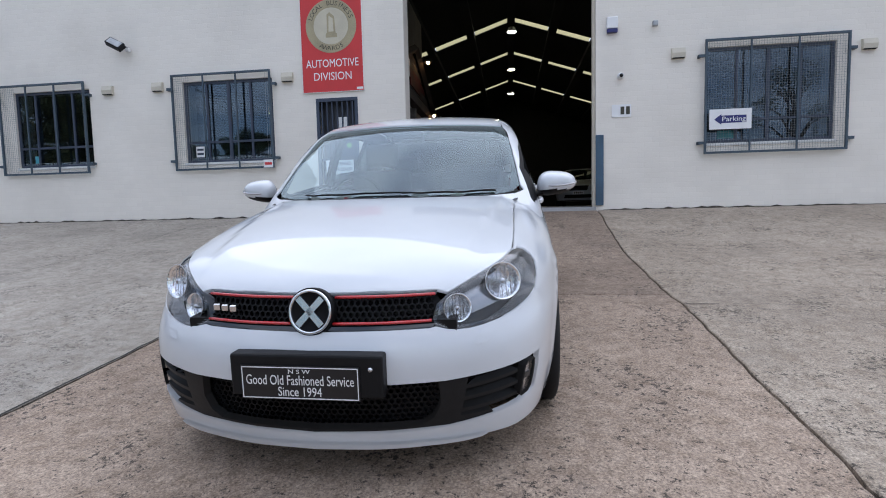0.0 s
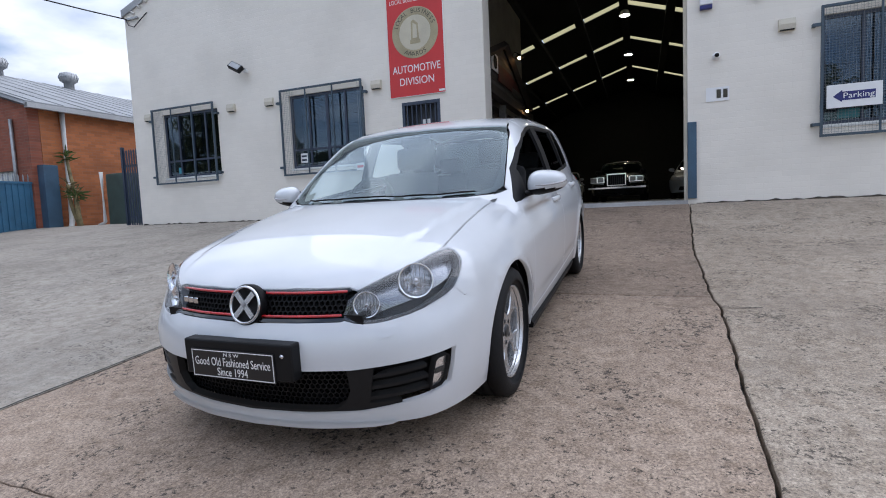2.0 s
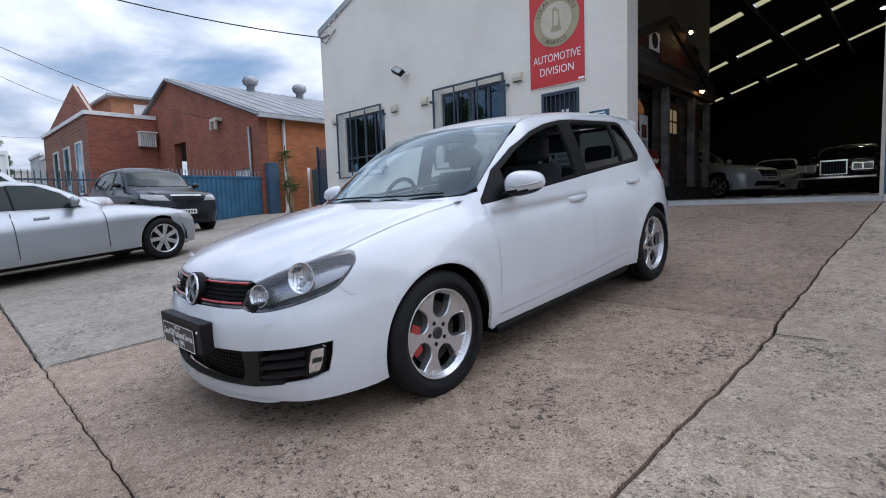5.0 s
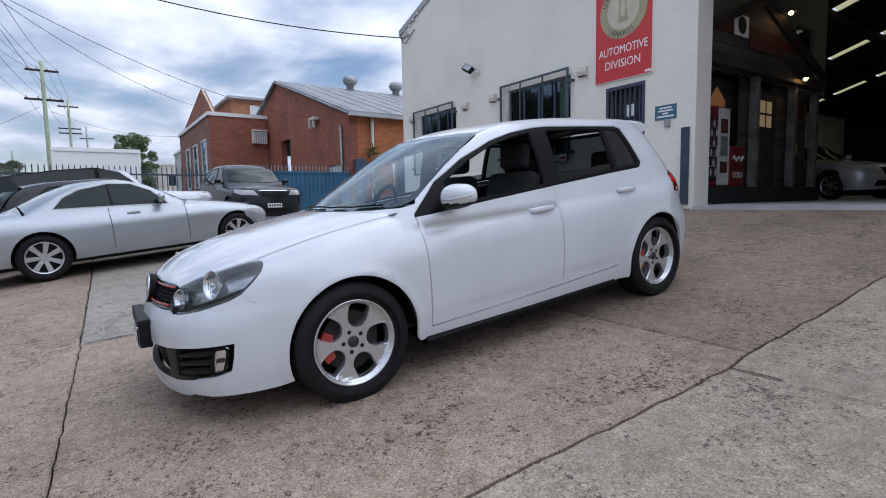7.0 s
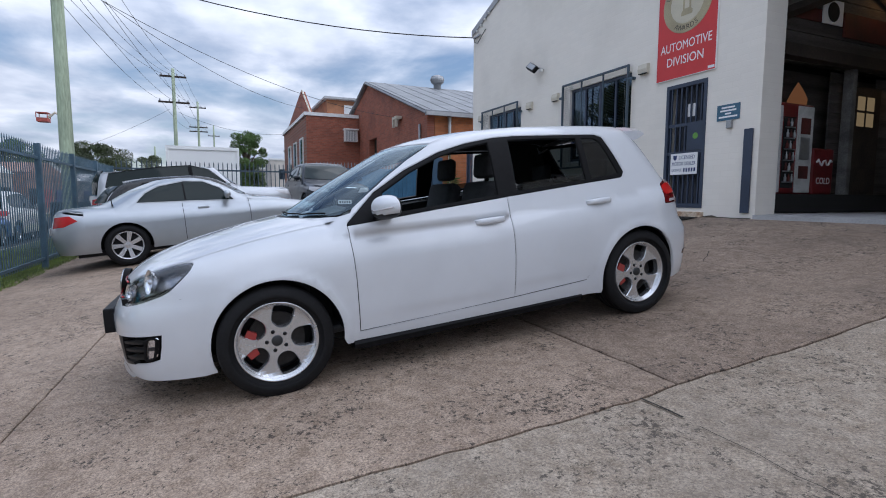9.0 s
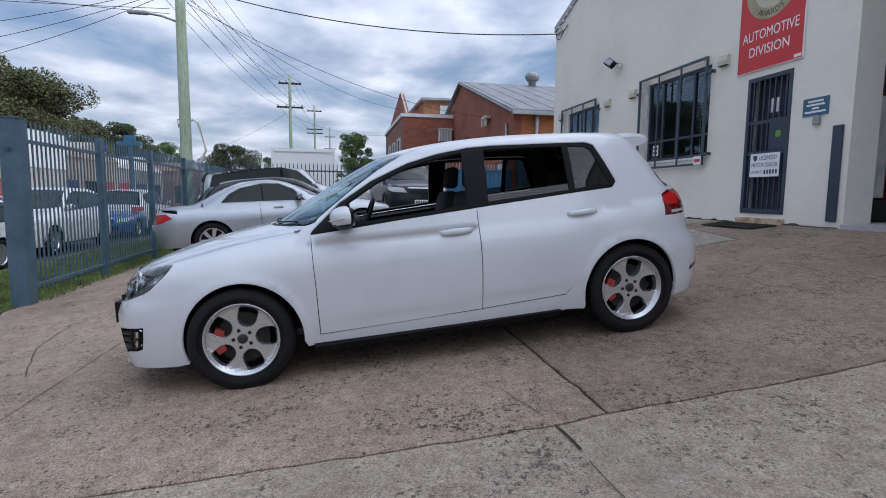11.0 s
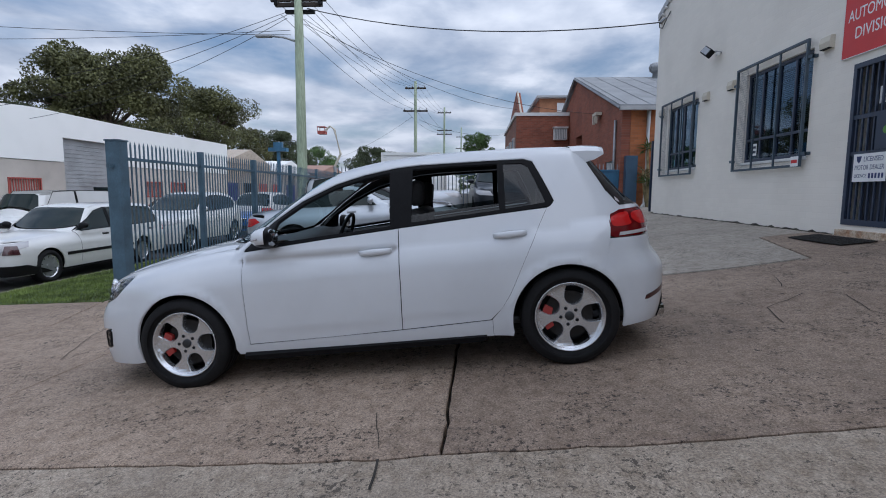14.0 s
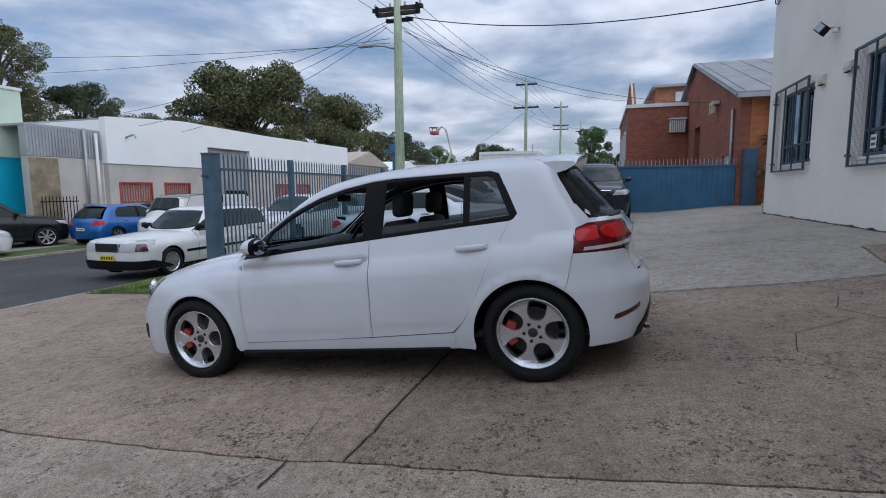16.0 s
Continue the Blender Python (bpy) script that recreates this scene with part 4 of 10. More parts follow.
ps = thing("movement_sensor", "small pale movement sensor on a swivel", "sensor", m=Matrix.Translation((2.42, FY, 4.07)))
part("swivel", tube(bmesh.new(), [(0, -0.002, 0), (0, -0.06, -0.02)], 0.016, 8), M_GALV, ps)
part("head", box(bmesh.new(), -0.05, 0.04, -0.12, -0.06, -0.05, 0.04, bevel=0.015), M_GALV, ps)
fl = thing("flood_light", "dark twin flood light on a swivel bracket", "flood light", m=Matrix.Translation((-7.2, FY, 4.28)))
part("bracket", tube(bmesh.new(), [(0.08, -0.002, -0.02), (0.08, -0.12, 0.0), (-0.02, -0.2, 0.02)], 0.018, 8), M_GALV, fl)
part("lamp_head", box(bmesh.new(), -0.16, 0.16, -0.05, 0.05, -0.08, 0.08, bevel=0.012, m=Matrix.Translation((-0.04, -0.22, 0.02)) @ Euler((radians(-35), radians(28), 0)).to_matrix().to_4x4()), M_BLACK, fl)
part("lamp_glass", box(bmesh.new(), -0.13, 0.13, -0.056, -0.05, -0.06, 0.06, m=Matrix.Translation((-0.04, -0.22, 0.02)) @ Euler((radians(-35), radians(28), 0)).to_matrix().to_4x4()), M_GALV, fl)
part("sensor", box(bmesh.new(), 0.07, 0.15, -0.12, -0.05, -0.09, -0.02, bevel=0.015), M_WHITEPAINT, fl)
cb = thing("cable_bracket", "steel cable anchor and loose loop at the wall's corner", "bracket", m=Matrix.Translation((-10.5, FY, 5.86)))
part("anchor", boxes((-0.1, 0.3, -0.05, -0.002, 0.02, 0.06)), M_GALV, cb)
part("loop", tube(bmesh.new(), [(-0.05, -0.06, 0.04), (0.05, -0.08, -0.12), (0.2, -0.06, -0.18), (0.45, -0.05, -0.02), (0.6, -0.02, 0.1)], 0.012, 6), M_CABLE, cb, smooth=True)
for k in range(4):
    part("insulator", lathe(bmesh.new(), [(-0.09, 0.02), (-0.07, 0.035), (-0.01, 0.03), (0.0, 0.001)], 10, "y", Matrix.Translation((0.15 + 0.22 * k, -0.0, 0.16 + 0.1 * k))), M_WHITEPAINT, cb, smooth=True)

# ---- inside: an old-timber shed front with drinks machines ----
SX = -2.2
M_OLDRED = material("old_machine_red", (0.17, 0.014, 0.016), 0.45, vary=0.15, scale=4, bump=0.03)
M_OLDWHITEP = material("old_machine_white", (0.66, 0.66, 0.64), 0.5, vary=0.15, scale=4, bump=0.03)
M_BOARD = material("weathered_boards", (0.105, 0.092, 0.085), 0.8, vary=0.3, scale=2, fine=40, bump=0.4, stretch=(1, 0.2, 4))
M_BOARDRED = material("faded_red_boards", (0.11, 0.022, 0.018), 0.75, vary=0.25, scale=3, fine=40, bump=0.3)
M_TIMBER = material("old_timber", (0.045, 0.032, 0.024), 0.8, vary=0.3, scale=3, fine=30, bump=0.4)
sh = thing("shed_front", "weathered timber shed front with a gable and porch lamps", "shed")
part("gable_wall", plate([(9.62, 3.62), (14.5, 3.62), (14.5, 3.85), (12.0, 4.78), (9.62, 3.85)], [], lambda a, b, d: (SX - d, a, b), 0.1), M_BOARD, sh, "grey weatherboards")
for i in range(5):
    z = 3.66 + 0.2 * i
    hw_ = min(2.4, (4.72 - z) * 2.6)
    part("board", boxes((SX, SX + 0.02, max(9.62, 12 - hw_), min(14.5, 12 + hw_), z, z + 0.19)), M_BOARD if i != 2 else M_BOARDRED, sh)
for s in (-1, 1):
    part("rafter", tube(bmesh.new(), [(SX + 0.08, 12.0, 4.82), (SX + 0.08, 12.0 + s * 2.75, 3.75)], 0.09, 4), M_TIMBER, sh, "heavy dark rafter")
part("porch_beam", boxes((SX + 0.02, SX + 0.2, 9.62, 14.6, 3.42, 3.6)), M_TIMBER, sh, "dark porch beam")
part("back_wall", boxes((SX - 0.5, SX - 0.42, 9.62, 14.6, 1.1, 3.42)), M_BOARD, sh)
for i in range(12):
    z = 1.42 + 0.165 * i
    part("wall_board", boxes((SX - 0.14, SX - 0.115, 11.55, 12.0, z, z + 0.155)), M_BOARD, sh)
    part("wall_board", boxes((SX - 0.14, SX - 0.115, 12.85, 14.5, z, z + 0.155)), M_BOARD, sh)
for y in (11.82, 13.42, 14.5):
    part("porch_post", boxes((SX - 0.05, SX + 0.1, y - 0.06, y + 0.06, 1.1, 3.42), bevel=0.01), material("pale_post", (0.17, 0.165, 0.155), 0.8, vary=0.25, scale=4) if y < 12 else bpy.data.materials["pale_post"], sh, "pale worn post")
dd = part("shed_door", boxes((SX - 0.11, SX - 0.06, 12.1, 12.9, 1.15, 3.2)), M_TIMBER, sh, "dark timber door with four lit panes")
M_PANEGLOW = emitter("lit_pane", (1.0, 0.72, 0.38), 0.13)
for i in range(2):
    for j in range(2):
        part("lit_pane", boxes((SX - 0.06, SX - 0.055, 12.23 + 0.27 * i, 12.44 + 0.27 * i, 2.55 + 0.27 * j, 2.78 + 0.27 * j)), M_PANEGLOW, dd)
part("plinth", boxes((SX - 0.5, SX + 0.15, 9.62, 14.6, 1.1, 1.38)), M_DARK, sh, "dark base")
part("round_sign", boxes((SX + 0.03, SX + 0.05, 10.95, 11.45, 4.05, 4.42)), M_SIGNWHITE, sh, "pale square sign")
part("round_mark", lathe(bmesh.new(), [(0.052, 0.15), (0.058, 0.14), (0.058, 0.001)], 24, "x", Matrix.Translation((SX, 11.2, 4.24))), M_DARK, sh)
part("red_sign", boxes((SX + 0.03, SX + 0.05, 11.5, 12.75, 3.9, 4.28)), M_BOARDRED, sh, "faded red sign")
for y, z in ((12.0, 2.2), (13.6, 2.9), (13.7, 2.4), (13.55, 1.9), (14.2, 3.0)):
    part("wall_plaque", boxes((SX - 0.112, SX - 0.08, y - 0.14 if y > 12.5 else 11.9, y + 0.14 if y > 12.5 else 12.0, z - 0.16, z + 0.16)), M_BOARDRED, sh, "small red enamel plaque")
part("yellow_plaque", lathe(bmesh.new(), [(0.0, 0.15), (0.01, 0.14), (0.01, 0.001)], 20, "x", Matrix.Translation((SX - 0.11, 13.95, 2.2))), material("plaque_yellow", (0.5, 0.38, 0.04), 0.5, bump=0), sh, "round yellow plaque")
M_BULB = emitter("porch_bulb", (1.0, 0.55, 0.2), 25)
for y, z in ((12.5, 4.62), (13.27, 3.5)):
    pl = thing("porch_lamp", "small porch lamp with a warm glowing bulb", "lamp", group="porch lamps", m=Matrix.Translation((SX + 0.3, y, z)))
    part("lamp_arm", tube(bmesh.new(), [(-0.2, 0, 0.05), (-0.1, 0, 0.15), (0, 0, 0.08)], 0.012, 6), M_BLACK, pl)
    part("lamp_shade", lathe(bmesh.new(), [(0.09, 0.02), (0.05, 0.05), (0.0, 0.11)], 16, "z"), M_BLACK, pl, smooth=True)
    bm = bmesh.new(); bmesh.ops.create_uvsphere(bm, u_segments=10, v_segments=8, radius=0.04)
    part("bulb", bm, M_BULB, pl, "glowing bulb")
vm = thing("drinks_machine", "old red and white drinks machine against the shed wall", "drinks machine", m=Matrix.Translation((SX - 0.32, 10.53, 1.38)))
part("cabinet", boxes((-0.3, 0.3, -0.5, 0.5, 0, 1.42), bevel=0.04), M_OLDRED, vm, "red cabinet")
part("front_panel", boxes((0.3, 0.315, 0.08, 0.46, 0.03, 1.38)), M_OLDWHITEP, vm, "white front panel")
part("edge_panel", boxes((0.3, 0.312, -0.48, -0.29, 0.03, 1.36)), M_OLDWHITEP, vm, "white edge panel")
for k, (a, b) in enumerate(((0.95, 1.2), (0.55, 0.9), (0.25, 0.45))):
    part("printed_bar", boxes((0.316, 0.32, 0.15, 0.39, a, b)), M_GALV if k == 1 else M_BOARDRED, vm)
part("bottle_window", boxes((0.3, 0.312, -0.25, 0.03, 0.1, 1.2)), M_DARK, vm, "dark bottle window")
for k in range(6):
    part("bottle_rack", boxes((0.313, 0.325, -0.23, 0.01, 0.18 + 0.17 * k, 0.20 + 0.17 * k)), M_GALV, vm)
    for q in range(3):
        part("bottle", lathe(bmesh.new(), [(0.0, 0.022), (0.06, 0.022), (0.09, 0.010), (0.12, 0.010), (0.121, 0.001)], 8, "z", Matrix.Translation((0.335, -0.19 + 0.08 * q, 0.20 + 0.17 * k))), M_BOARDRED if (q + k) % 2 else M_GALV, vm, smooth=True)
gb = thing("glowing_globe", "flame-shaped glowing glass globe on the drinks machine", "lamp", m=Matrix.Translation((SX - 0.12, 10.72, 2.79)))
part("globe", lathe(bmesh.new(), [(0, 0.13), (0.08, 0.14), (0.18, 0.10), (0.28, 0.05), (0.36, 0.005)], 16, "z"), emitter("globe_glow", (1.0, 0.42, 0.18), 0.09), gb, smooth=True)
rc = thing("drinks_cooler", "red chest cooler with a white script mark and the word cold", "cooler", m=Matrix.Translation((SX - 0.3, 11.35, 1.38)))
part("chest", boxes((-0.28, 0.28, -0.27, 0.27, 0, 0.75), bevel=0.03), M_OLDRED, rc, "red chest")
words("COLD", 0.15, M_SIGNWHITE, Matrix.Translation((0.284, 0, 0.22)) @ Euler((radians(90), 0, radians(90))).to_matrix().to_4x4(), rc, width=0.36, depth=0.002)
part("script_mark", tube(bmesh.new(), [(0.288, -0.2 + 0.045 * i, 0.52 + 0.05 * math.sin(i * 1.7)) for i in range(10)], 0.016, 6), M_SIGNWHITE, rc, "plain white squiggle", smooth=True)
# Cream paint at half strength: the dim interior is put into its colour
M_SHADEDCREAM = material("shaded_cream_board", (0.30, 0.275, 0.235), 0.8, vary=0.12, scale=2)
mz = tagged(new("wall_mezzanine"), "cream office box above the shed with a dark window", "wall", kind="structure")
part("office_wall", plate(rect(9.62, 16.5, 3.62, 6.9), [rect(14.8, 15.75, 4.38, 5.05)], lambda a, b, d: (SX - 0.5 - d, a, b), 0.12), M_SHADEDCREAM, mz)
part("office_pane", boxes((SX - 0.58, SX - 0.57, 14.8, 15.75, 4.38, 5.05)), M_WINGLASS, mz, "dark pane")
part("office_end", boxes((-6.5, SX - 0.622, 16.38, 16.5, 3.62, 6.9)), M_SHADEDCREAM, mz)
part("office_floor", boxes((-6.5, SX - 0.63, 9.62, 16.37, 3.4, 3.61)), M_DARK, mz)
part("store_wall", boxes((-6.5, SX - 0.52, 14.55, 14.6, 1.1, 3.4)), M_DARK, mz)

# ---- the brick workshop next door ----
def prism(pts2, y0, y1, bm=None):
    """An upright outline in x and z, run from y0 to y1."""
    return plate(pts2, [], lambda a, b, d: (a, y0 + d, b), y1 - y0, bm)


bb = thing("brick_workshop", "red brick workshop with a grey metal gable roof", "building")
EX, AX, WX = -15.4, -23.7, -25.7
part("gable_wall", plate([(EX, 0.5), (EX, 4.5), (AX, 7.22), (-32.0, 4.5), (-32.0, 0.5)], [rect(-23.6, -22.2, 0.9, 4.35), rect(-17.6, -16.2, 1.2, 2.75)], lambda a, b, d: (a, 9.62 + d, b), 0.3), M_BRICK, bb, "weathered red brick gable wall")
part("entry_recess", boxes((-23.7, -22.1, 10.4, 10.45, 0.6, 4.5)), M_RENDER, bb, "dark recessed doorway")
part("roller_shutter", boxes((-17.6, -16.2, 9.72, 9.76, 1.2, 2.75)), M_WHITEPAINT, bb, "pale ribbed shutter")
for i in range(12):
    part("shutter_rib", boxes((-17.58 + 0.117 * i, -17.54 + 0.117 * i, 9.69, 9.719, 1.2, 2.75)), M_WHITEPAINT, bb)
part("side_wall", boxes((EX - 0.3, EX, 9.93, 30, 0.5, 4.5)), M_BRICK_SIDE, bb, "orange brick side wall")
bm = bmesh.new()
for x0, x1 in ((EX + 0.25, AX), (AX, -32.3)):
    z0, z1 = (4.5, 7.25) if x0 > x1 and x0 > AX else (7.25, 4.45)
    lo = [bm.verts.new(p) for p in ((x0, 9.45, z0), (x1, 9.45, z1), (x1, 31, z1), (x0, 31, z0))]
    hi = [bm.verts.new((v.co.x, v.co.y, v.co.z + 0.12)) for v in lo]
    bm.faces.new(lo); bm.faces.new(hi[::-1])
    for i in range(4):
        bm.faces.new((lo[i], hi[i], hi[(i + 1) % 4], lo[(i + 1) % 4]))
bmesh.ops.recalc_face_normals(bm, faces=bm.faces)
rf = part("roof", bm, M_ROOFGREY, bb, "grey corrugated metal roof")
for i in range(26):
    y = 9.7 + 0.8 * i
    part("roof_rib", tube(bmesh.new(), [(EX + 0.25, y, 4.63), (AX, y, 7.375)], 0.012, 4), M_ROOFGREY, rf)
part("gutter", boxes((EX + 0.22, EX + 0.36, 9.45, 31, 4.42, 4.56)), M_METALROOF, bb, "grey metal gutter")
for y in (13.4, 16.2):
    x = AX + 0.35
    z = 7.3
    cw = part("roof_ventilator", lathe(bmesh.new(), [(-0.3, 0.2), (0.2, 0.2), (0.2, 0.24), (0.28, 0.33), (0.45, 0.37), (0.6, 0.31), (0.68, 0.14), (0.7, 0.001)], 20, "z", Matrix.Translation((x, y, z))), M_GALV, bb, "round galvanised ventilator", smooth=True)
    for k in range(20):
        a = 2 * math.pi * k / 20
        part("vane", tube(bmesh.new(), [(x + 0.33 * math.cos(a), y + 0.33 * math.sin(a), z + 0.27), (x + 0.38 * math.cos(a + 0.1), y + 0.38 * math.sin(a + 0.1), z + 0.45), (x + 0.31 * math.cos(a + 0.2), y + 0.31 * math.sin(a + 0.2), z + 0.61)], 0.012, 4), M_GALV, cw)
part("downpipe", tube(bmesh.new(), [(EX + 0.12, 10.5, 4.45), (EX + 0.12, 10.5, 1.2), (EX + 0.35, 10.3, 0.98)], 0.075, 10), M_WHITEPAINT, bb, "white downpipe", smooth=True)
part("thin_pipe", tube(bmesh.new(), [(-16.05, 9.56, 4.2), (-16.05, 9.56, 1.2)], 0.05, 8), M_GALV, bb, "thin grey pipe", smooth=True)
part("cable_bracket", boxes((-18.9, -18.3, 9.35, 9.6, 4.72, 4.84), (-18.9, -18.8, 9.35, 9.45, 4.4, 4.72), (-18.5, -18.4, 9.35, 9.45, 4.4, 4.72)), M_CREAM, bb, "cable bracket on the wall")
# its flat-roofed front block
fb = thing("brick_front_block", "red brick flat-roofed block with a white parapet capping", "building")
part("block_wall", plate([(6.72, 0.3), (9.6, 0.3), (9.6, 5.75), (6.72, 5.75)], [], lambda a, b, d: (WX - d, a, b), 10.0), brickwork("red_brick_yz", (0.34, 0.105, 0.06), (0.24, 0.15, 0.11), vary=0.3, axes="yz", stain=(0.1, 0.04, 0.03), stains=0.5), fb, "red brick wall")
part("parapet_cap", boxes((WX - 10.1, WX + 0.06, 6.62, 9.6, 5.75, 5.93)), M_WHITEPAINT, fb, "white parapet capping")
part("cooler_box", boxes((WX + 0.002, WX + 0.35, 8.75, 9.45, 4.42, 5.05), bevel=0.01), M_WHITEPAINT, fb, "white louvred air-conditioning box")
for k in range(7):
    part("louvre", boxes((WX + 0.351, WX + 0.37, 8.79 + 0.09 * k, 8.83 + 0.09 * k, 4.46, 5.0)), M_GALV, fb)
part("cooler_hood", boxes((WX + 0.002, WX + 0.45, 8.7, 9.5, 5.06, 5.12)), M_WHITEPAINT, fb)
for k in range(3):
    x = WX - 1.6 - 2.6 * k
    w_ = part("tall_window", boxes((x - 0.55, x + 0.55, 6.68, 6.715, 2.3, 4.6)), M_WINGLASS, fb, "tall dark window")
    part("window_frame", plate(rect(x - 0.62, x + 0.62, 2.22, 4.68), [rect(x - 0.55, x + 0.55, 2.3, 4.6)], lambda a, b, d: (a, 6.64 + d, b), 0.075), M_WHITEPAINT, w_)
part("front_gable", plate([(-36, 5.9), (WX - 0.3, 5.9), (-28.6, 7.55)], [], lambda a, b, d: (a, 6.9 + d, b), 0.25), M_BRICK, fb, "low brick gable")
part("gable_capping", tube(bmesh.new(), [(WX - 0.2, 6.98, 5.95), (-28.6, 6.98, 7.62), (-36, 6.98, 5.98)], 0.05, 4), M_CREAM, fb, "cream gable capping")
for s_, xe, ze in ((1, EX + 0.3, 4.5), (-1, -32.3, 4.5)):
    part("barge_board", tube(bmesh.new(), [(xe, 9.45, ze), (AX, 9.45, 7.28)], 0.06, 4), M_ROOFGREY, bb, "grey barge board")
part("upper_room", boxes((-34, -27.5, 8.2, 14, 5.9, 7.0)), material("orange_weatherboard", (0.45, 0.2, 0.1), 0.7, vary=0.15, scale=2), fb, "orange boarded upper room")
part("upper_window", boxes((-27.52, -27.46, 9.2, 10.3, 6.25, 6.75)), M_SIGNWHITE, fb)
part("upper_roof", boxes((-34.3, -27.1, 8.0, 14.2, 7.0, 7.12)), M_METALROOF, fb)
part("roof_panels", box(bmesh.new(), -1.6, 1.6, -1.2, 1.2, 0, 0.06, m=Matrix.Translation((-28.5, 11.5, 7.4)) @ Euler((radians(15), radians(8), 0)).to_matrix().to_4x4()), M_BLACK, fb, "dark solar panels")
for i, (x, y, h, w, dpt, col) in enumerate(((-50, 9.5, 6.2, 5, 8, (0.66, 0.63, 0.58)), (-58, 10, 7.0, 6, 8, (0.55, 0.55, 0.54)), (-72, 9, 6.5, 8, 8, (0.62, 0.58, 0.52)), (-95, 9, 6.5, 14, 8, (0.5, 0.48, 0.45)))):
    fh = thing("street_building", "pale rendered street building further along", "building", group="street buildings")
    part("wall", boxes((x - w, x, y, y + dpt, 0, h)), material(f"render_{'abcd'[i]}", col, 0.85, vary=0.12, scale=0.6), fh)
    part("parapet", boxes((x - w - 0.1, x + 0.1, y - 0.1, y + dpt, h, h + 0.25)), M_WHITEPAINT, fh)
    for k in range(2):
        part("window", boxes((x, x + 0.03, y + 1.2 + 3 * k, y + 2.6 + 3 * k, h - 2.6, h - 1.2)), M_WINGLASS, fh)

# ---- blue sheet gate and fences ----
gt = thing("sliding_gate", "blue ribbed steel sliding gate with a spiked top", "gate")
part("gate_sheet", boxes((-15.54, -15.50, 5.4, 10.2, 0.80, 2.36)), material("gate_blue", (0.045, 0.155, 0.27), 0.5, vary=0.12, scale=2, bump=0.05), gt, "blue steel sheet")
M_GATEBLUE = bpy.data.materials["gate_blue"]
for i in range(31):
    y = 5.43 + 0.153 * i
    part("gate_rib", boxes((-15.50, -15.475, y, y + 0.05, 0.85, 2.32)), M_GATEBLUE, gt)
for z in (0.80, 2.32):
    part("gate_rail", boxes((-15.57, -15.455, 5.38, 10.2, z, z + 0.06)), M_GATEBLUE, gt)
M_SPIKE = material("spike_steel", (0.30, 0.33, 0.36), 0.5, metal=0.3, bump=0)
spike = bmesh.new()


def pale(bm, x, y, z0, z1, w=0.03, t=0.012, along="y"):
    """One upright steel pale with a pointed tip."""
    a, b = (t, w) if along == "y" else (w, t)
    lo = [bm.verts.new((x + sx * a / 2, y + sy * b / 2, z0)) for sx, sy in ((-1, -1), (1, -1), (1, 1), (-1, 1))]
    hi = [bm.verts.new((v.co.x, v.co.y, z1 - 0.06)) for v in lo]
    tip = bm.verts.new((x, y, z1))
    for i in range(4):
        j = (i + 1) % 4
        bm.faces.new((lo[i], lo[j], hi[j], hi[i]))
        bm.faces.new((hi[i], hi[j], tip))
    return bm


for i in range(36):
    part("gate_spike", pale(bmesh.new(), -15.52, 5.46 + 0.124 * i, 2.37, 2.60), M_SPIKE, gt)
part("gate_post", boxes((-15.45, -15.13, 9.75, 10.15, 0.8, 2.86), bevel=0.01), M_STEEL, gt, "blue steel gate post")
yf = thing("yard_fence", "dark steel pale fence across the yard's end", "fence")
for i in range(44):
    part("pale", pale(bmesh.new(), -15.52, -0.62 + 0.137 * i, 0.1 + 0.019 * i, 2.47), M_CAGE, yf)
for z in (0.55, 2.17):
    part("rail", boxes((-15.55, -15.49, -0.72, 5.36, z, z + 0.05)), M_CAGE, yf)
# street fence: a thick post, then pales with posts between
sf = thing("street_fence", "blue-grey steel pale fence along the street", "fence")
M_FENCE = material("fence_blue_grey", (0.075, 0.135, 0.185), 0.5, vary=0.15, scale=4, bump=0.05)
FENCE_Y = -0.74
part("gate_post", boxes((-3.86, -3.66, FENCE_Y - 0.1, FENCE_Y + 0.1, -0.1, 2.24), bevel=0.008), M_FENCE, sf, "thick square end post")
part("post_cap", boxes((-3.87, -3.65, FENCE_Y - 0.11, FENCE_Y + 0.11, 2.24, 2.26)), M_FENCE, sf)
for z in (0.55, 1.45):
    part("hinge", boxes((-3.95, -3.861, FENCE_Y - 0.05, FENCE_Y + 0.05, z, z + 0.12)), M_BLACK, sf, "black hinge block")
part("latch", boxes((-3.66, -3.55, FENCE_Y - 0.02, FENCE_Y + 0.02, 1.86, 1.9)), M_FENCE, sf)
posts = [-6.05, -8.4, -10.8, -13.2, -15.5]
for x in posts:
    part("fence_post", boxes((x - 0.045, x + 0.045, FENCE_Y - 0.045, FENCE_Y + 0.045, -0.1, 2.26)), M_FENCE, sf)
for z in (0.16, 1.98):
    part("fence_rail", boxes((-15.5, -3.87, FENCE_Y - 0.018, FENCE_Y + 0.018, z, z + 0.045)), M_FENCE, sf)
pale_me = None
x = -4.0
while x > -15.5:
    if all(abs(x - p) > 0.07 for p in posts):
        if pale_me is None:
            ob = part("pale", pale(bmesh.new(), 0, 0, 0.1, 2.28, along="x"), M_FENCE, sf)
            pale_me = ob.data
        else:
            ob = new("pale", pale_me)
            ob.parent = sf
        ob.location = (x, FENCE_Y - 0.028, 0)
    x -= 0.105

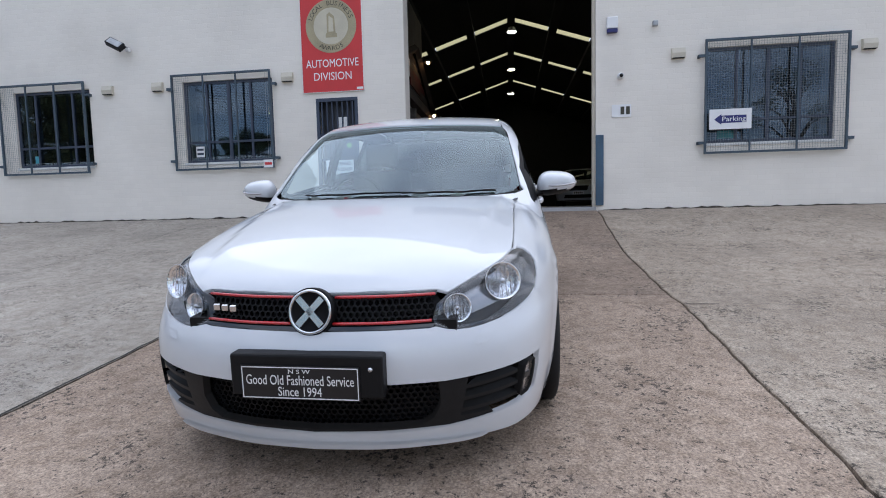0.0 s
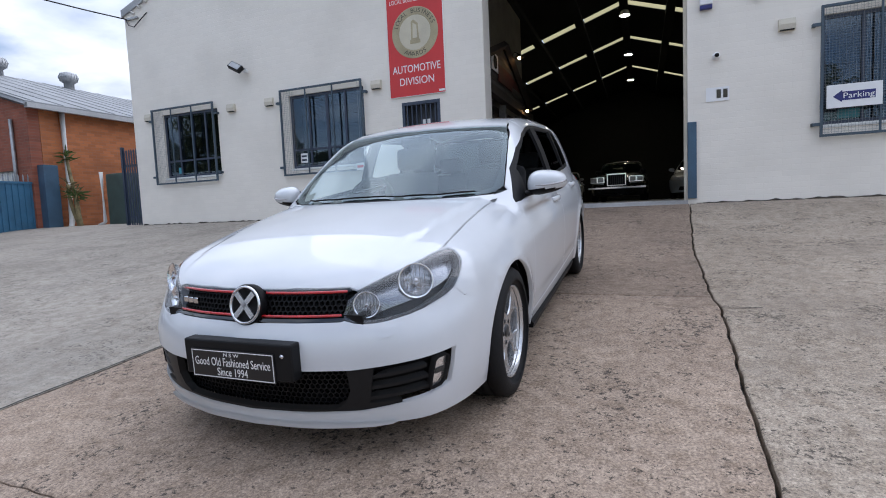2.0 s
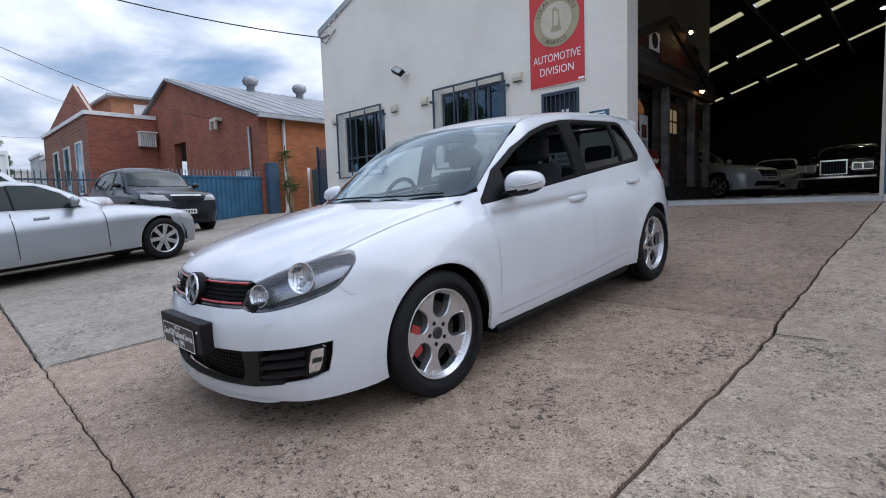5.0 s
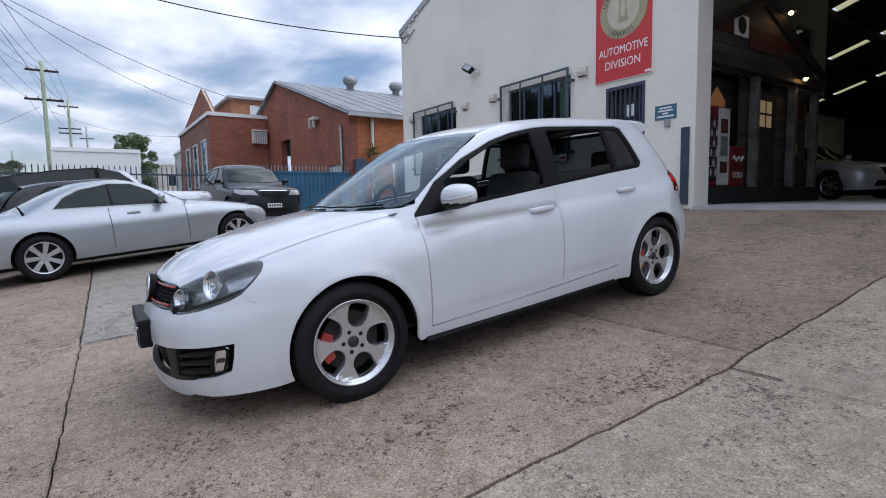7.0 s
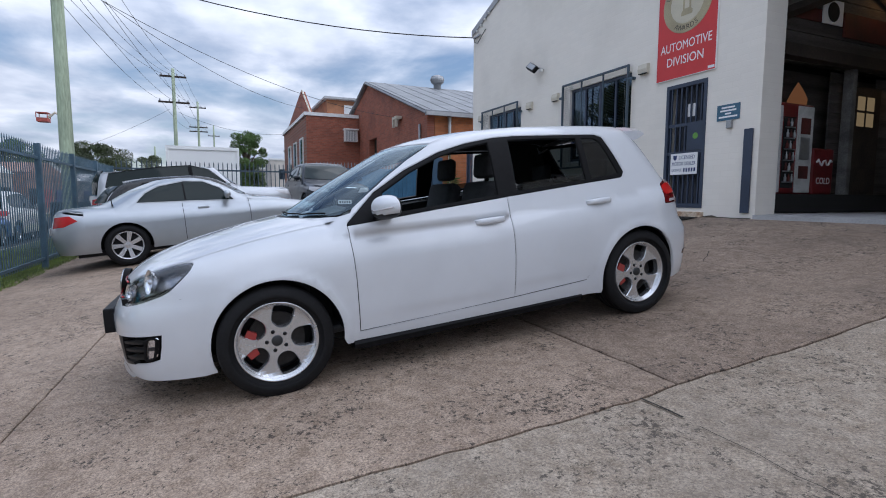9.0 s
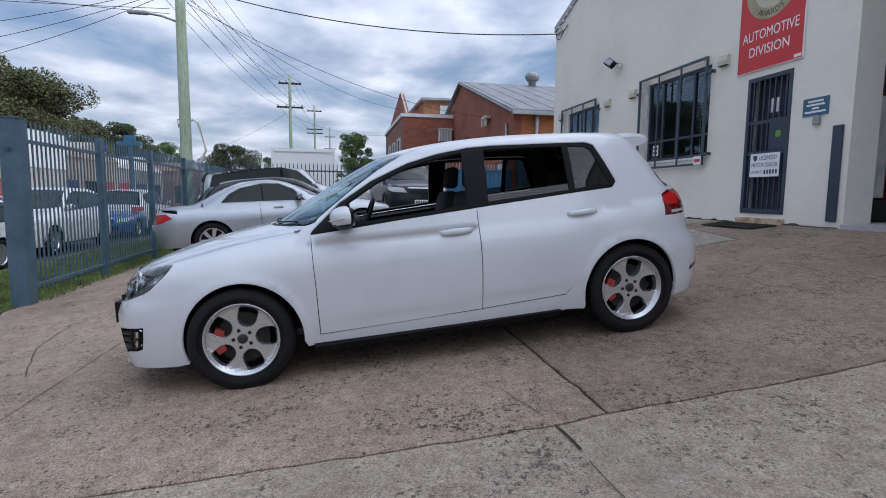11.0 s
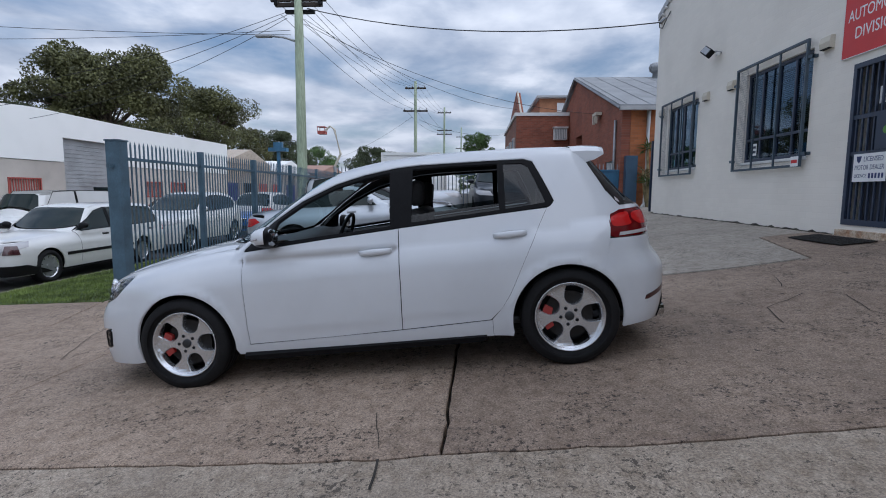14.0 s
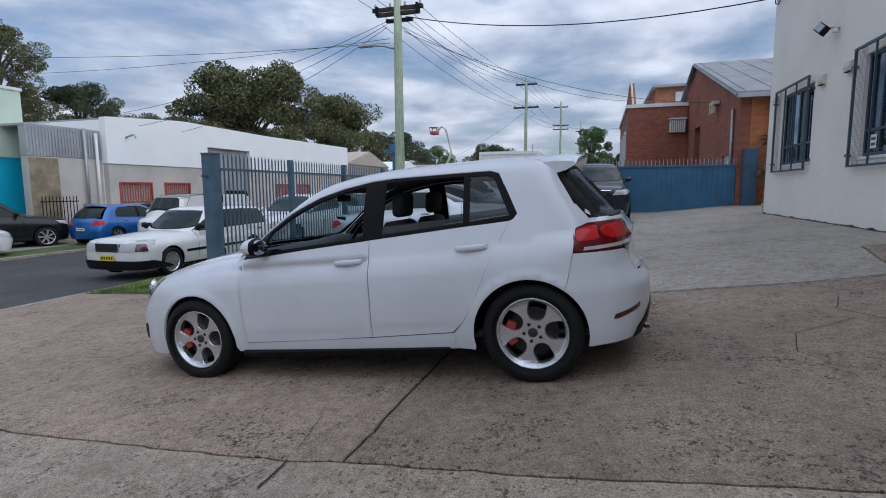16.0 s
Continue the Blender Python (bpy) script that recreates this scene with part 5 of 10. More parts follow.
# side passage: navy gate, green cabinet, pipe, palm
pg = thing("passage_gate", "navy steel pale gate in the side passage", "gate")
for i in range(9):
    part("pale", pale(bmesh.new(), -11.42 + 0.085 * i, 9.42, 1.0, 2.95, w=0.05, along="x"), M_NAVY, pg)
part("rail", boxes((-11.46, -10.7, 9.43, 9.47, 2.5, 2.56), (-11.46, -10.7, 9.43, 9.47, 1.2, 1.26), (-11.5, -11.44, 9.38, 9.46, 0.95, 3.0)), M_NAVY, pg)
gcab = thing("green_tank", "dark green slim water tank in the passage", "tank")
part("tank_body", boxes((-14.38, -13.5, 11.0, 11.9, 1.0, 2.6), bevel=0.05), material("tank_green", (0.055, 0.085, 0.075), 0.5, vary=0.12, scale=3), gcab)
part("tank_pipe", tube(bmesh.new(), [(-14.47, 10.95, 2.66), (-14.47, 10.95, 1.15), (-14.6, 10.85, 1.05)], 0.055, 8), M_WHITEPAINT, gcab, "white pipe", smooth=True)
tagged(finish("passage_wall", boxes((-15.3, -10.7, 16, 16.2, 0.8, 2.6)), M_DARK), "dark fence closing the passage", "wall", kind="structure")
M_FROND = material("palm_leaf", (0.10, 0.17, 0.045), 0.6, vary=0.25, scale=5, bump=0.1)
M_STRAW = material("dry_leaf", (0.30, 0.24, 0.12), 0.8, vary=0.25, scale=5, bump=0.1)
plant = thing("yucca_plant", "leggy yucca with pale stems and green leaf tufts", "plant", m=Matrix.Translation((-14.95, 10.5, 0.95)))
for j, (x, y, h) in enumerate(((-0.25, 0, 2.25), (0.12, -0.1, 1.05), (-0.1, -0.2, 1.35))):
    pts = [(x * t + 0.06 * math.sin(5 * t + j), y * t, h * t) for t in np.linspace(0, 1, 8)]
    part("stem", tube(bmesh.new(), pts, 0.07, 8, r2=0.04), M_STRAW, plant, smooth=True)
    bm = bmesh.new()
    for k in range(26):
        a, e, l = rng.uniform(0, 6.28), rng.uniform(-0.5, 1.3), rng.uniform(0.3, 0.5)
        c = Vector(pts[-1]) + Vector((0, 0, rng.uniform(-0.25, 0.05)))
        d = Vector((math.cos(a) * math.cos(e), math.sin(a) * math.cos(e), math.sin(e)))
        s_ = d.cross(Vector((0, 0, 1))).normalized() * 0.025
        m_ = c + d * l * 0.5
        vs = [bm.verts.new(p) for p in (c - s_ * 0.4, c + s_ * 0.4, m_ + s_, c + d * l - Vector((0, 0, 0.08)), m_ - s_)]
        bm.faces.new(vs)
    part("leaf_tuft", bm, M_FROND if j != 2 else M_STRAW, plant, "pointed leaves")["kind"] = "stuff"

# ---- poles and wires ----
def power_pole(x, y, h, arms, label, r=0.17, lamp=False, trafo=False):
    z0 = float(ground_z(x, y)) - 0.1
    p = thing("power_pole", label, "power pole", group="power poles", m=Matrix.Translation((x, y, z0)))
    part("mast", tube(bmesh.new(), [(0, 0, h * t) for t in np.linspace(0, 1, 7)], r, 14, r2=r * 0.72), M_WOODPOLE, p, "green-tinged timber mast", smooth=True)
    for z, w in arms:
        a = part("cross_arm", boxes((-0.06, 0.06, -w, w, z - 0.06, z + 0.06)), M_TIMBER, p, "timber cross-arm")
        for k in range(4):
            yy = -w + 0.1 + (2 * w - 0.2) * k / 3
            part("insulator", lathe(bmesh.new(), [(0.06, 0.03), (0.1, 0.05), (0.14, 0.03), (0.18, 0.045), (0.22, 0.02), (0.23, 0.001)], 8, "z", Matrix.Translation((0, yy, z))), M_GALV, a, smooth=True)
    if lamp:
        part("lamp_arm", tube(bmesh.new(), [(0, 0, h - 1.75), (0.15, -0.5, h - 1.62), (0.3, -1.0, h - 1.6)], 0.035, 8), M_GALV, p, smooth=True)
        part("street_light", box(bmesh.new(), -0.09, 0.09, -0.28, 0.28, -0.05, 0.05, bevel=0.03, m=Matrix.Translation((0.32, -1.1, h - 1.62))), M_GALV, p, "grey street-light head")
    if trafo:
        part("fuse_gear", boxes((-0.25, -0.08, -0.5, 0.5, h - 0.75, h - 0.65), (-0.14, 0.14, -0.8, -0.72, h - 0.55, h - 0.25), (-0.14, 0.14, 0.72, 0.8, h - 0.55, h - 0.25)), M_BLACK, p, "dark fuse gear")
    return p


M_TIMBER2 = M_TIMBER
power_pole(-14.4, -1.6, 8.5, [(8.15, 0.95), (7.98, 0.8)], "tall timber power pole with cross-arms and a street light", 0.19, True, True)
power_pole(-39.0, -0.4, 10.5, [(9.95, 0.85), (8.15, 1.0)], "timber power pole with two cross-arms", 0.15)
power_pole(-66, 0.4, 12.6, [(11.9, 0.9), (9.6, 1.0), (9.1, 1.0)], "distant timber power pole", 0.16)
power_pole(-92, 2.0, 13, [(11.3, 0.9), (9.2, 1.0)], "distant timber power pole", 0.16)
power_pole(-105, -8.0, 11, [], "distant bare timber pole", 0.2)
wires = thing("overhead_wires", "dark overhead wires strung between the poles", "wires", kind="stuff")
bm = bmesh.new()


def wire(a, b, sag=0.5, r=0.009):
    a, b = Vector(a), Vector(b)
    tube(bm, [a.lerp(b, t) - Vector((0, 0, sag * 4 * t * (1 - t))) for t in np.linspace(0, 1, 15)], r, 5, False)


P1, P2, P3 = Vector((-14.4, -1.6, 0)), Vector((-39, -0.4, 0)), Vector((-66, 0.4, 0))
for k in range(4):
    dy = -0.85 + 0.57 * k
    wire(P1 + Vector((0, dy, 8.0)), P2 + Vector((0, dy * 0.85, 10.05)), 0.5)
    wire(P2 + Vector((0, dy * 0.85, 10.05)), P3 + Vector((0, dy * 0.9, 11.9)), 0.5)
    if k < 2:
        wire(P1 + Vector((0, dy, 8.0)), Vector((22, -3.0 + dy, 9.0)), 0.6)
for k in range(3):
    dy = -0.6 + 0.6 * k
    wire(P1 + Vector((0, dy, 7.5)), P2 + Vector((0, dy * 1.4, 8.2)), 0.5)
    wire(P2 + Vector((0, dy * 1.4, 8.2)), P3 + Vector((0, dy * 1.4, 9.5)), 0.5)
wire(P1 + Vector((0, 0.3, 7.7)), (-10.55, 9.12, 5.9), 0.45, 0.016)
wire(P1 + Vector((0, 0.2, 7.2)), (-18.6, 9.4, 4.8), 0.6)
wire(P1 + Vector((0, 0.2, 7.35)), (-27.5, 6.9, 6.4), 0.6)
for k in range(3):
    wire(P1 + Vector((0, -0.4, 7.6 - 0.1 * k)), (-12.5 - 2.5 * k, -14.35, 4.5), 0.5)
wire(P1 + Vector((0, -0.3, 7.0)), (-16, -30, 8.0), 0.4)
wire(P1 + Vector((0, -0.3, 6.85)), (-10, -30, 8.0), 0.5)
wire(P2 + Vector((0, -0.3, 7.6)), (-60, -14.5, 5.2), 0.6)
wire(P2 + Vector((0, 0.3, 7.4)), (-36, 7, 5.9), 0.5)
part("strand", bm, M_CABLE, wires, smooth=True)

# ---- across the street ----
M_CLAD = material("white_cladding", (0.90, 0.90, 0.88), 0.55, vary=0.02, scale=0.8, bump=0.05)
M_BLOCKGREY = material("grey_painted_block", (0.56, 0.51, 0.46), 0.85, vary=0.1, scale=0.8)
M_REDFRAME = material("red_window_frame", (0.42, 0.09, 0.07), 0.6, vary=0.12, scale=3)
M_PALECURTAIN = material("pale_blind_cloth", (0.52, 0.46, 0.43), 0.8, vary=0.08, scale=2)
wb = thing("white_warehouse", "long warehouse with white cladding above a grey block wall", "building")
Y = -14.3
part("lower_wall", plate(rect(-34.8, -13.4, -0.4, 2.78), [rect(-22.5, -19.2, -0.3, 2.78), rect(-15.5, -13.9, 1.2, 1.98), rect(-17.8, -16.3, 1.2, 1.98), rect(-26.5, -25, 1.2, 1.98), rect(-29, -27.5, 1.2, 1.98)], lambda a, b, d: (a, Y - d, b), 0.3), M_BLOCKGREY, wb, "grey painted block wall")
part("upper_cladding", plate([(-34.85, 2.8), (-34.85, 5.0), (-24, 4.93), (-17.9, 5.02), (-17.2, 5.0), (-13.35, 4.72), (-13.35, 2.8), (-19.15, 2.8), (-19.15, 3.9), (-22.55, 3.9), (-22.55, 2.8)], [], lambda a, b, d: (a, Y + 0.05 - d, b), 0.3), M_CLAD, wb, "white metal cladding")
part("side_cladding", boxes((-13.65, -13.35, -30, Y - 0.26, -0.4, 4.6)), M_CLAD, wb)
part("roller_door", boxes((-22.5, -19.2, Y - 0.28, Y - 0.2, -0.3, 3.9)), M_METALROOF, wb, "grey roller door")
for i in range(20):
    part("door_rib", boxes((-22.5, -19.2, Y - 0.199, Y - 0.18, 0.0 + 0.19 * i, 0.03 + 0.19 * i)), M_METALROOF, wb)
for x0, x1 in ((-15.5, -13.9), (-17.8, -16.3), (-26.5, -25), (-29, -27.5)):
    w_ = part("red_window", plate(rect(x0 - 0.06, x1 + 0.06, 1.14, 2.04), [rect(x0, x1, 1.2, 1.98)], lambda a, b, d: (a, Y + 0.03 - d, b), 0.06), M_REDFRAME, wb, "red framed barred window")
    part("blind", boxes((x0, x1, Y - 0.12, Y - 0.11, 1.2, 1.98)), M_PALECURTAIN, w_, "pale closed blind")
    for k in range(12):
        xx = x0 + (x1 - x0) * (k + 0.5) / 12
        part("window_bar", boxes((xx - 0.022, xx + 0.022, Y - 0.01, Y + 0.01, 1.2, 1.98)), M_REDFRAME, w_)
part("wall_lamp", tube(bmesh.new(), [(-14.3, Y + 0.05, 3.95), (-14.3, Y + 0.5, 4.05), (-14.3, Y + 0.6, 3.9)], 0.04, 6), M_GALV, wb)
part("roof", boxes((-34.8, -13.4, -30, Y - 0.3, 4.55, 4.68)), M_METALROOF, wb)
rcs = thing("recessed_shed", "corrugated shed set back between the buildings", "building")
part("shed_wall", boxes((-13.33, -10.4, -14.9, -14.55, -0.4, 2.95)), M_BLOCKGREY, rcs, "grey block wall")
part("bare_block", boxes((-11.5, -10.41, -14.549, -14.54, -0.3, 2.9)), material("bare_brown_block", (0.36, 0.29, 0.19), 0.9, vary=0.2, scale=2.5), rcs, "unpainted brown blockwork")
part("shed_cladding", boxes((-13.33, -10.4, -14.9, -14.56, 2.96, 4.05)), M_METALROOF, rcs, "corrugated grey cladding")
for i in range(24):
    part("rib", boxes((-13.31 + 0.12 * i, -13.26 + 0.12 * i, -14.558, -14.53, 2.97, 4.04)), M_METALROOF, rcs)
for x, z in ((-13.05, 4.0), (-12.55, 4.15)):
    part("shed_pipe", tube(bmesh.new(), [(x, -14.44, z), (x, -14.44, 0)], 0.06, 8), M_GALV if x > -13 else M_WHITEPAINT, rcs, smooth=True)
part("shed_roof", boxes((-13.34, -10.38, -26, -14.57, 4.06, 4.14)), M_METALROOF, rcs)
for i in range(11):
    part("black_pale", pale(bmesh.new(), -11.75 + 0.13 * i, -14.1, 0, 1.5, along="x"), M_BLACK, rcs)
for z in (0.2, 1.25):
    part("black_rail", boxes((-11.82, -10.4, -14.12, -14.08, z, z + 0.04)), M_BLACK, rcs)
part("meter_box", boxes((-12.75, -12.35, -14.54, -14.36, 0.6, 1.15)), M_GALV, rcs)
cy = thing("cyan_building", "shop building with a cyan lower wall and pale green cladding", "building")
part("lower_wall", boxes((-11.2, -7.0, -30, -15.9, -0.4, 2.93)), material("cyan_paint", (0.02, 0.47, 0.68), 0.55, vary=0.06, scale=1), cy, "bright cyan painted wall")
part("upper_wall", boxes((-11.25, 12, -30, -15.85, 2.93, 5.45)), material("pale_green_cladding", (0.62, 0.72, 0.60), 0.6, vary=0.06, scale=1), cy, "pale green cladding")
# Out-of-view stretch added in neutral grey, so chrome reflects no cyan
part("unseen_plain_wall", boxes((-6.99, 12, -30, -15.9, -0.4, 2.93)), M_BLOCKGREY, cy, "unseen grey stretch of wall")
part("wall_cap", boxes((-11.3, 12, -30, -15.8, 5.45, 5.56)), M_WHITEPAINT, cy)
for i, (x, yy, w, d, h, col) in enumerate(((-36, -15, 9, 10, 4.6, (0.45, 0.38, 0.31)), (-46, -15.5, 12, 12, 4.3, (0.40, 0.36, 0.33)), (-60, -15, 14, 12, 4.6, (0.36, 0.22, 0.17)), (-78, -14, 16, 12, 4.2, (0.5, 0.48, 0.45)), (-100, -13, 20, 12, 5, (0.35, 0.33, 0.32)))):
    tb = thing("row_building", "low tan industrial building along the street", "building", group="row buildings")
    part("wall", boxes((x - w, x, yy - d, yy, -0.3, h - 0.8)), material(f"tan_{'abcde'[i]}", col, 0.85, vary=0.15, scale=0.5), tb)
    part("roof", plate([(x - w - 0.2, h - 0.8), (x + 0.2, h - 0.8), (x - w / 2, h + 0.5)], [], lambda a, b, dd: (a, yy + 0.1 - dd, b), d), M_CLAD if i % 2 else material(f"roof_tan_{'abcde'[i]}", [c * 1.2 for c in col], 0.8), tb)
    for k in range(3):
        part("shopfront", boxes((x - w + 1 + k * w / 3, x - w + 0.4 + (k + 0.8) * w / 3, yy, yy + 0.04, 0.2, 2.2)), (M_REDFRAME, M_BLACK, M_SIGNBLUE)[(i + k) % 3], tb, "coloured shopfront panel")
# boom lift
bl = thing("boom_lift", "raised boom lift with a pale red basket", "boom lift", m=Matrix.Translation((-38.7, -8.8, 0)))
part("base", boxes((-1.0, 1.0, 1.0, 2.8, -0.3, 1.0), bevel=0.1), M_BLACK, bl)
part("lower_boom", tube(bmesh.new(), [(0, 1.9, 0.9), (0, 1.75, 3.6)], 0.14, 6), M_GALV, bl)
part("middle_boom", tube(bmesh.new(), [(0, 1.75, 3.6), (0, 2.25, 4.6), (0, 1.75, 6.6)], 0.10, 6), M_CREAM, bl, "pale boom")
part("upper_boom", tube(bmesh.new(), [(0, 1.75, 6.6), (0, 1.4, 6.85), (0, 1.0, 6.5)], 0.08, 6), M_CREAM, bl, "pale boom")
part("basket", boxes((-0.35, 0.35, 0.45, 1.05, 6.2, 6.45), (-0.37, 0.37, 0.43, 1.07, 6.75, 6.8), (-0.37, -0.33, 0.43, 0.47, 6.45, 6.75), (0.33, 0.37, 0.43, 0.47, 6.45, 6.75), (0.33, 0.37, 1.03, 1.07, 6.45, 6.75), (-0.37, -0.33, 1.03, 1.07, 6.45, 6.75)), M_REDFRAME, bl, "pale red basket")
kl = thing("blue_hoist", "blue steel hoist frame above the parked cars", "hoist", m=Matrix.Translation((-38.8, -11.8, 0)))
part("hoist_mast", boxes((-0.1, 0.1, -0.12, 0.12, -0.3, 4.8)), M_GATEBLUE, kl)
part("hoist_head", boxes((-0.3, 0.3, -0.75, 0.75, 4.8, 5.1), (-0.2, 0.2, -0.35, 0.35, 5.1, 5.55)), M_GATEBLUE, kl)


# ---- trees ----
M_LEAF = [material(f"gum_leaves_{k}", c, 0.65, vary=0.3, scale=0.5, fine=6, bump=0.0) for k, c in (("dark", (0.075, 0.10, 0.04)), ("olive", (0.125, 0.13, 0.045)), ("green", (0.11, 0.19, 0.05)))]


def tree(x, y, h, spread, seed, leaf, label, clumps=34, low=0.25, leaves=620):
    """Trunk, limbs and a crown of many small leaf cards in loose clumps."""
    r = np.random.RandomState(seed)
    z0 = -0.3
    t = thing("tree", label, "tree", group="street trees", m=Matrix.Translation((x, y, z0)))
    part("trunk", tube(bmesh.new(), [(0.15 * math.sin(k * 1.3 + seed) * k / 6, 0.1 * math.cos(k + seed) * k / 6, h * 0.62 * k / 6) for k in range(7)], h * 0.035, 9, r2=h * 0.014), M_BARK, t, smooth=True)
    centres = []
    limbs = bmesh.new()
    for k in range(clumps):
        a, e = r.uniform(0, 6.28), r.uniform(0, 1) ** 0.7
        zz = h * (low + (0.97 - low) * e)
        rad = spread * (0.35 + 0.65 * math.sin(math.pi * min(1, 0.18 + 0.8 * e)) ** 0.8) * r.uniform(0.35, 1.0)
        c = Vector((rad * math.cos(a), rad * math.sin(a), zz))
        centres.append((c, spread * r.uniform(0.15, 0.28)))
        if k % 2 == 0:
            s_ = Vector((0, 0, min(zz * 0.7, h * 0.6)))
            tube(limbs, [s_, s_.lerp(c, 0.5) + Vector((0, 0, 0.05 * h)), c], h * 0.009, 5, r2=h * 0.003)
    part("limb", limbs, M_BARK, t, "bare grey limbs")["kind"] = "stuff"
    C = np.repeat(np.array([tuple(c) for c, _ in centres]), leaves, 0)
    n = len(C)
    unit = lambda q: q / np.linalg.norm(q, axis=1, keepdims=True)
    d = unit(r.normal(0, 1, (n, 3))) * r.uniform(0.3, 1.0, (n, 1)) ** 0.45 * np.repeat([q for _, q in centres], leaves)[:, None]
    d[:, 2] *= 0.72
    p, ax = C + d, unit(r.normal(0, 1, (n, 3)))
    b = unit(np.cross(ax, r.normal(0, 1, (n, 3))))
    s1, s2 = r.uniform(0.05, 0.12, (n, 1)) * spread / 5, r.uniform(0.035, 0.08, (n, 1)) * spread / 5
    me = bpy.data.meshes.new("crown")
    me.vertices.add(4 * n)
    me.vertices.foreach_set("co", np.stack([p - ax * s1, p + b * s2, p + ax * s1, p - b * s2], 1).ravel())
    me.loops.add(4 * n)
    me.loops.foreach_set("vertex_index", np.arange(4 * n))
    me.polygons.add(n)
    me.polygons.foreach_set("loop_start", np.arange(0, 4 * n, 4))
    me.update()
    me.materials.append(leaf)
    ob = new("crown", me)
    ob.parent = t
    ob["label"] = "uneven leafy crown"
    return t


tree(-42.5, -29, 14.4, 7.6, 3, M_LEAF[1], "big dark eucalypt with a broad olive crown", 88, 0.25)
tree(-33, -31, 8.2, 4.5, 4, M_LEAF[0], "dense dark tree behind the warehouse", 51, 0.1)
tree(-61, -29, 14.0, 7.4, 5, M_LEAF[1], "tall olive gum tree behind the roofs", 78, 0.2)
tree(-52, -33, 9.5, 5.5, 6, M_LEAF[0], "dark bushy tree behind the roofs", 47, 0.1)
tree(-82, -29, 11.5, 6.5, 8, M_LEAF[0], "dark rounded street tree", 51, 0.2)
tree(-98, -27, 10.5, 5.5, 9, M_LEAF[2], "green rounded street tree", 44, 0.2)
tree(-19.4, -30, 12.6, 3.3, 11, M_LEAF[1], "very tall eucalypt with an open olive crown", 85, 0.35)
tree(-24.8, -30, 9.4, 3.2, 12, M_LEAF[0], "dark tree behind the sheds", 51, 0.15)
tree(-28.5, -32, 9.2, 3.0, 15, M_LEAF[0], "dark tree behind the sheds", 44, 0.1)
tree(-46, 4.7, 7.4, 1.9, 13, M_LEAF[2], "small bright green street tree", 102, 0.2)
tree(-75, -6, 7, 3.2, 14, M_LEAF[0], "low dark street tree", 40, 0.1)
tree(-120, -20, 12, 8, 16, M_LEAF[0], "distant clump of dark trees", 44, 0.05)
tree(-130, 12, 10, 8, 17, M_LEAF[0], "distant clump of dark trees", 44, 0.05)
# trees and sheds behind the camera, seen in the reflections of glass and paint
for k, (x, y) in enumerate(((6, -33), (16, -36), (26, -33))):
    tree(x, y, 12 + k, 5.5, 20 + k, M_LEAF[k % 2], "street tree beyond the shops", 26, 0.15, 160)

# ---- the hatchback's shape: v to its left, u from the nose rearwards, w up; all panels are cut out of this one surface ----
def smax(a, b, r):
    h = np.maximum(r - np.abs(a - b), 0) / r
    return np.maximum(a, b) + h * h * r / 4


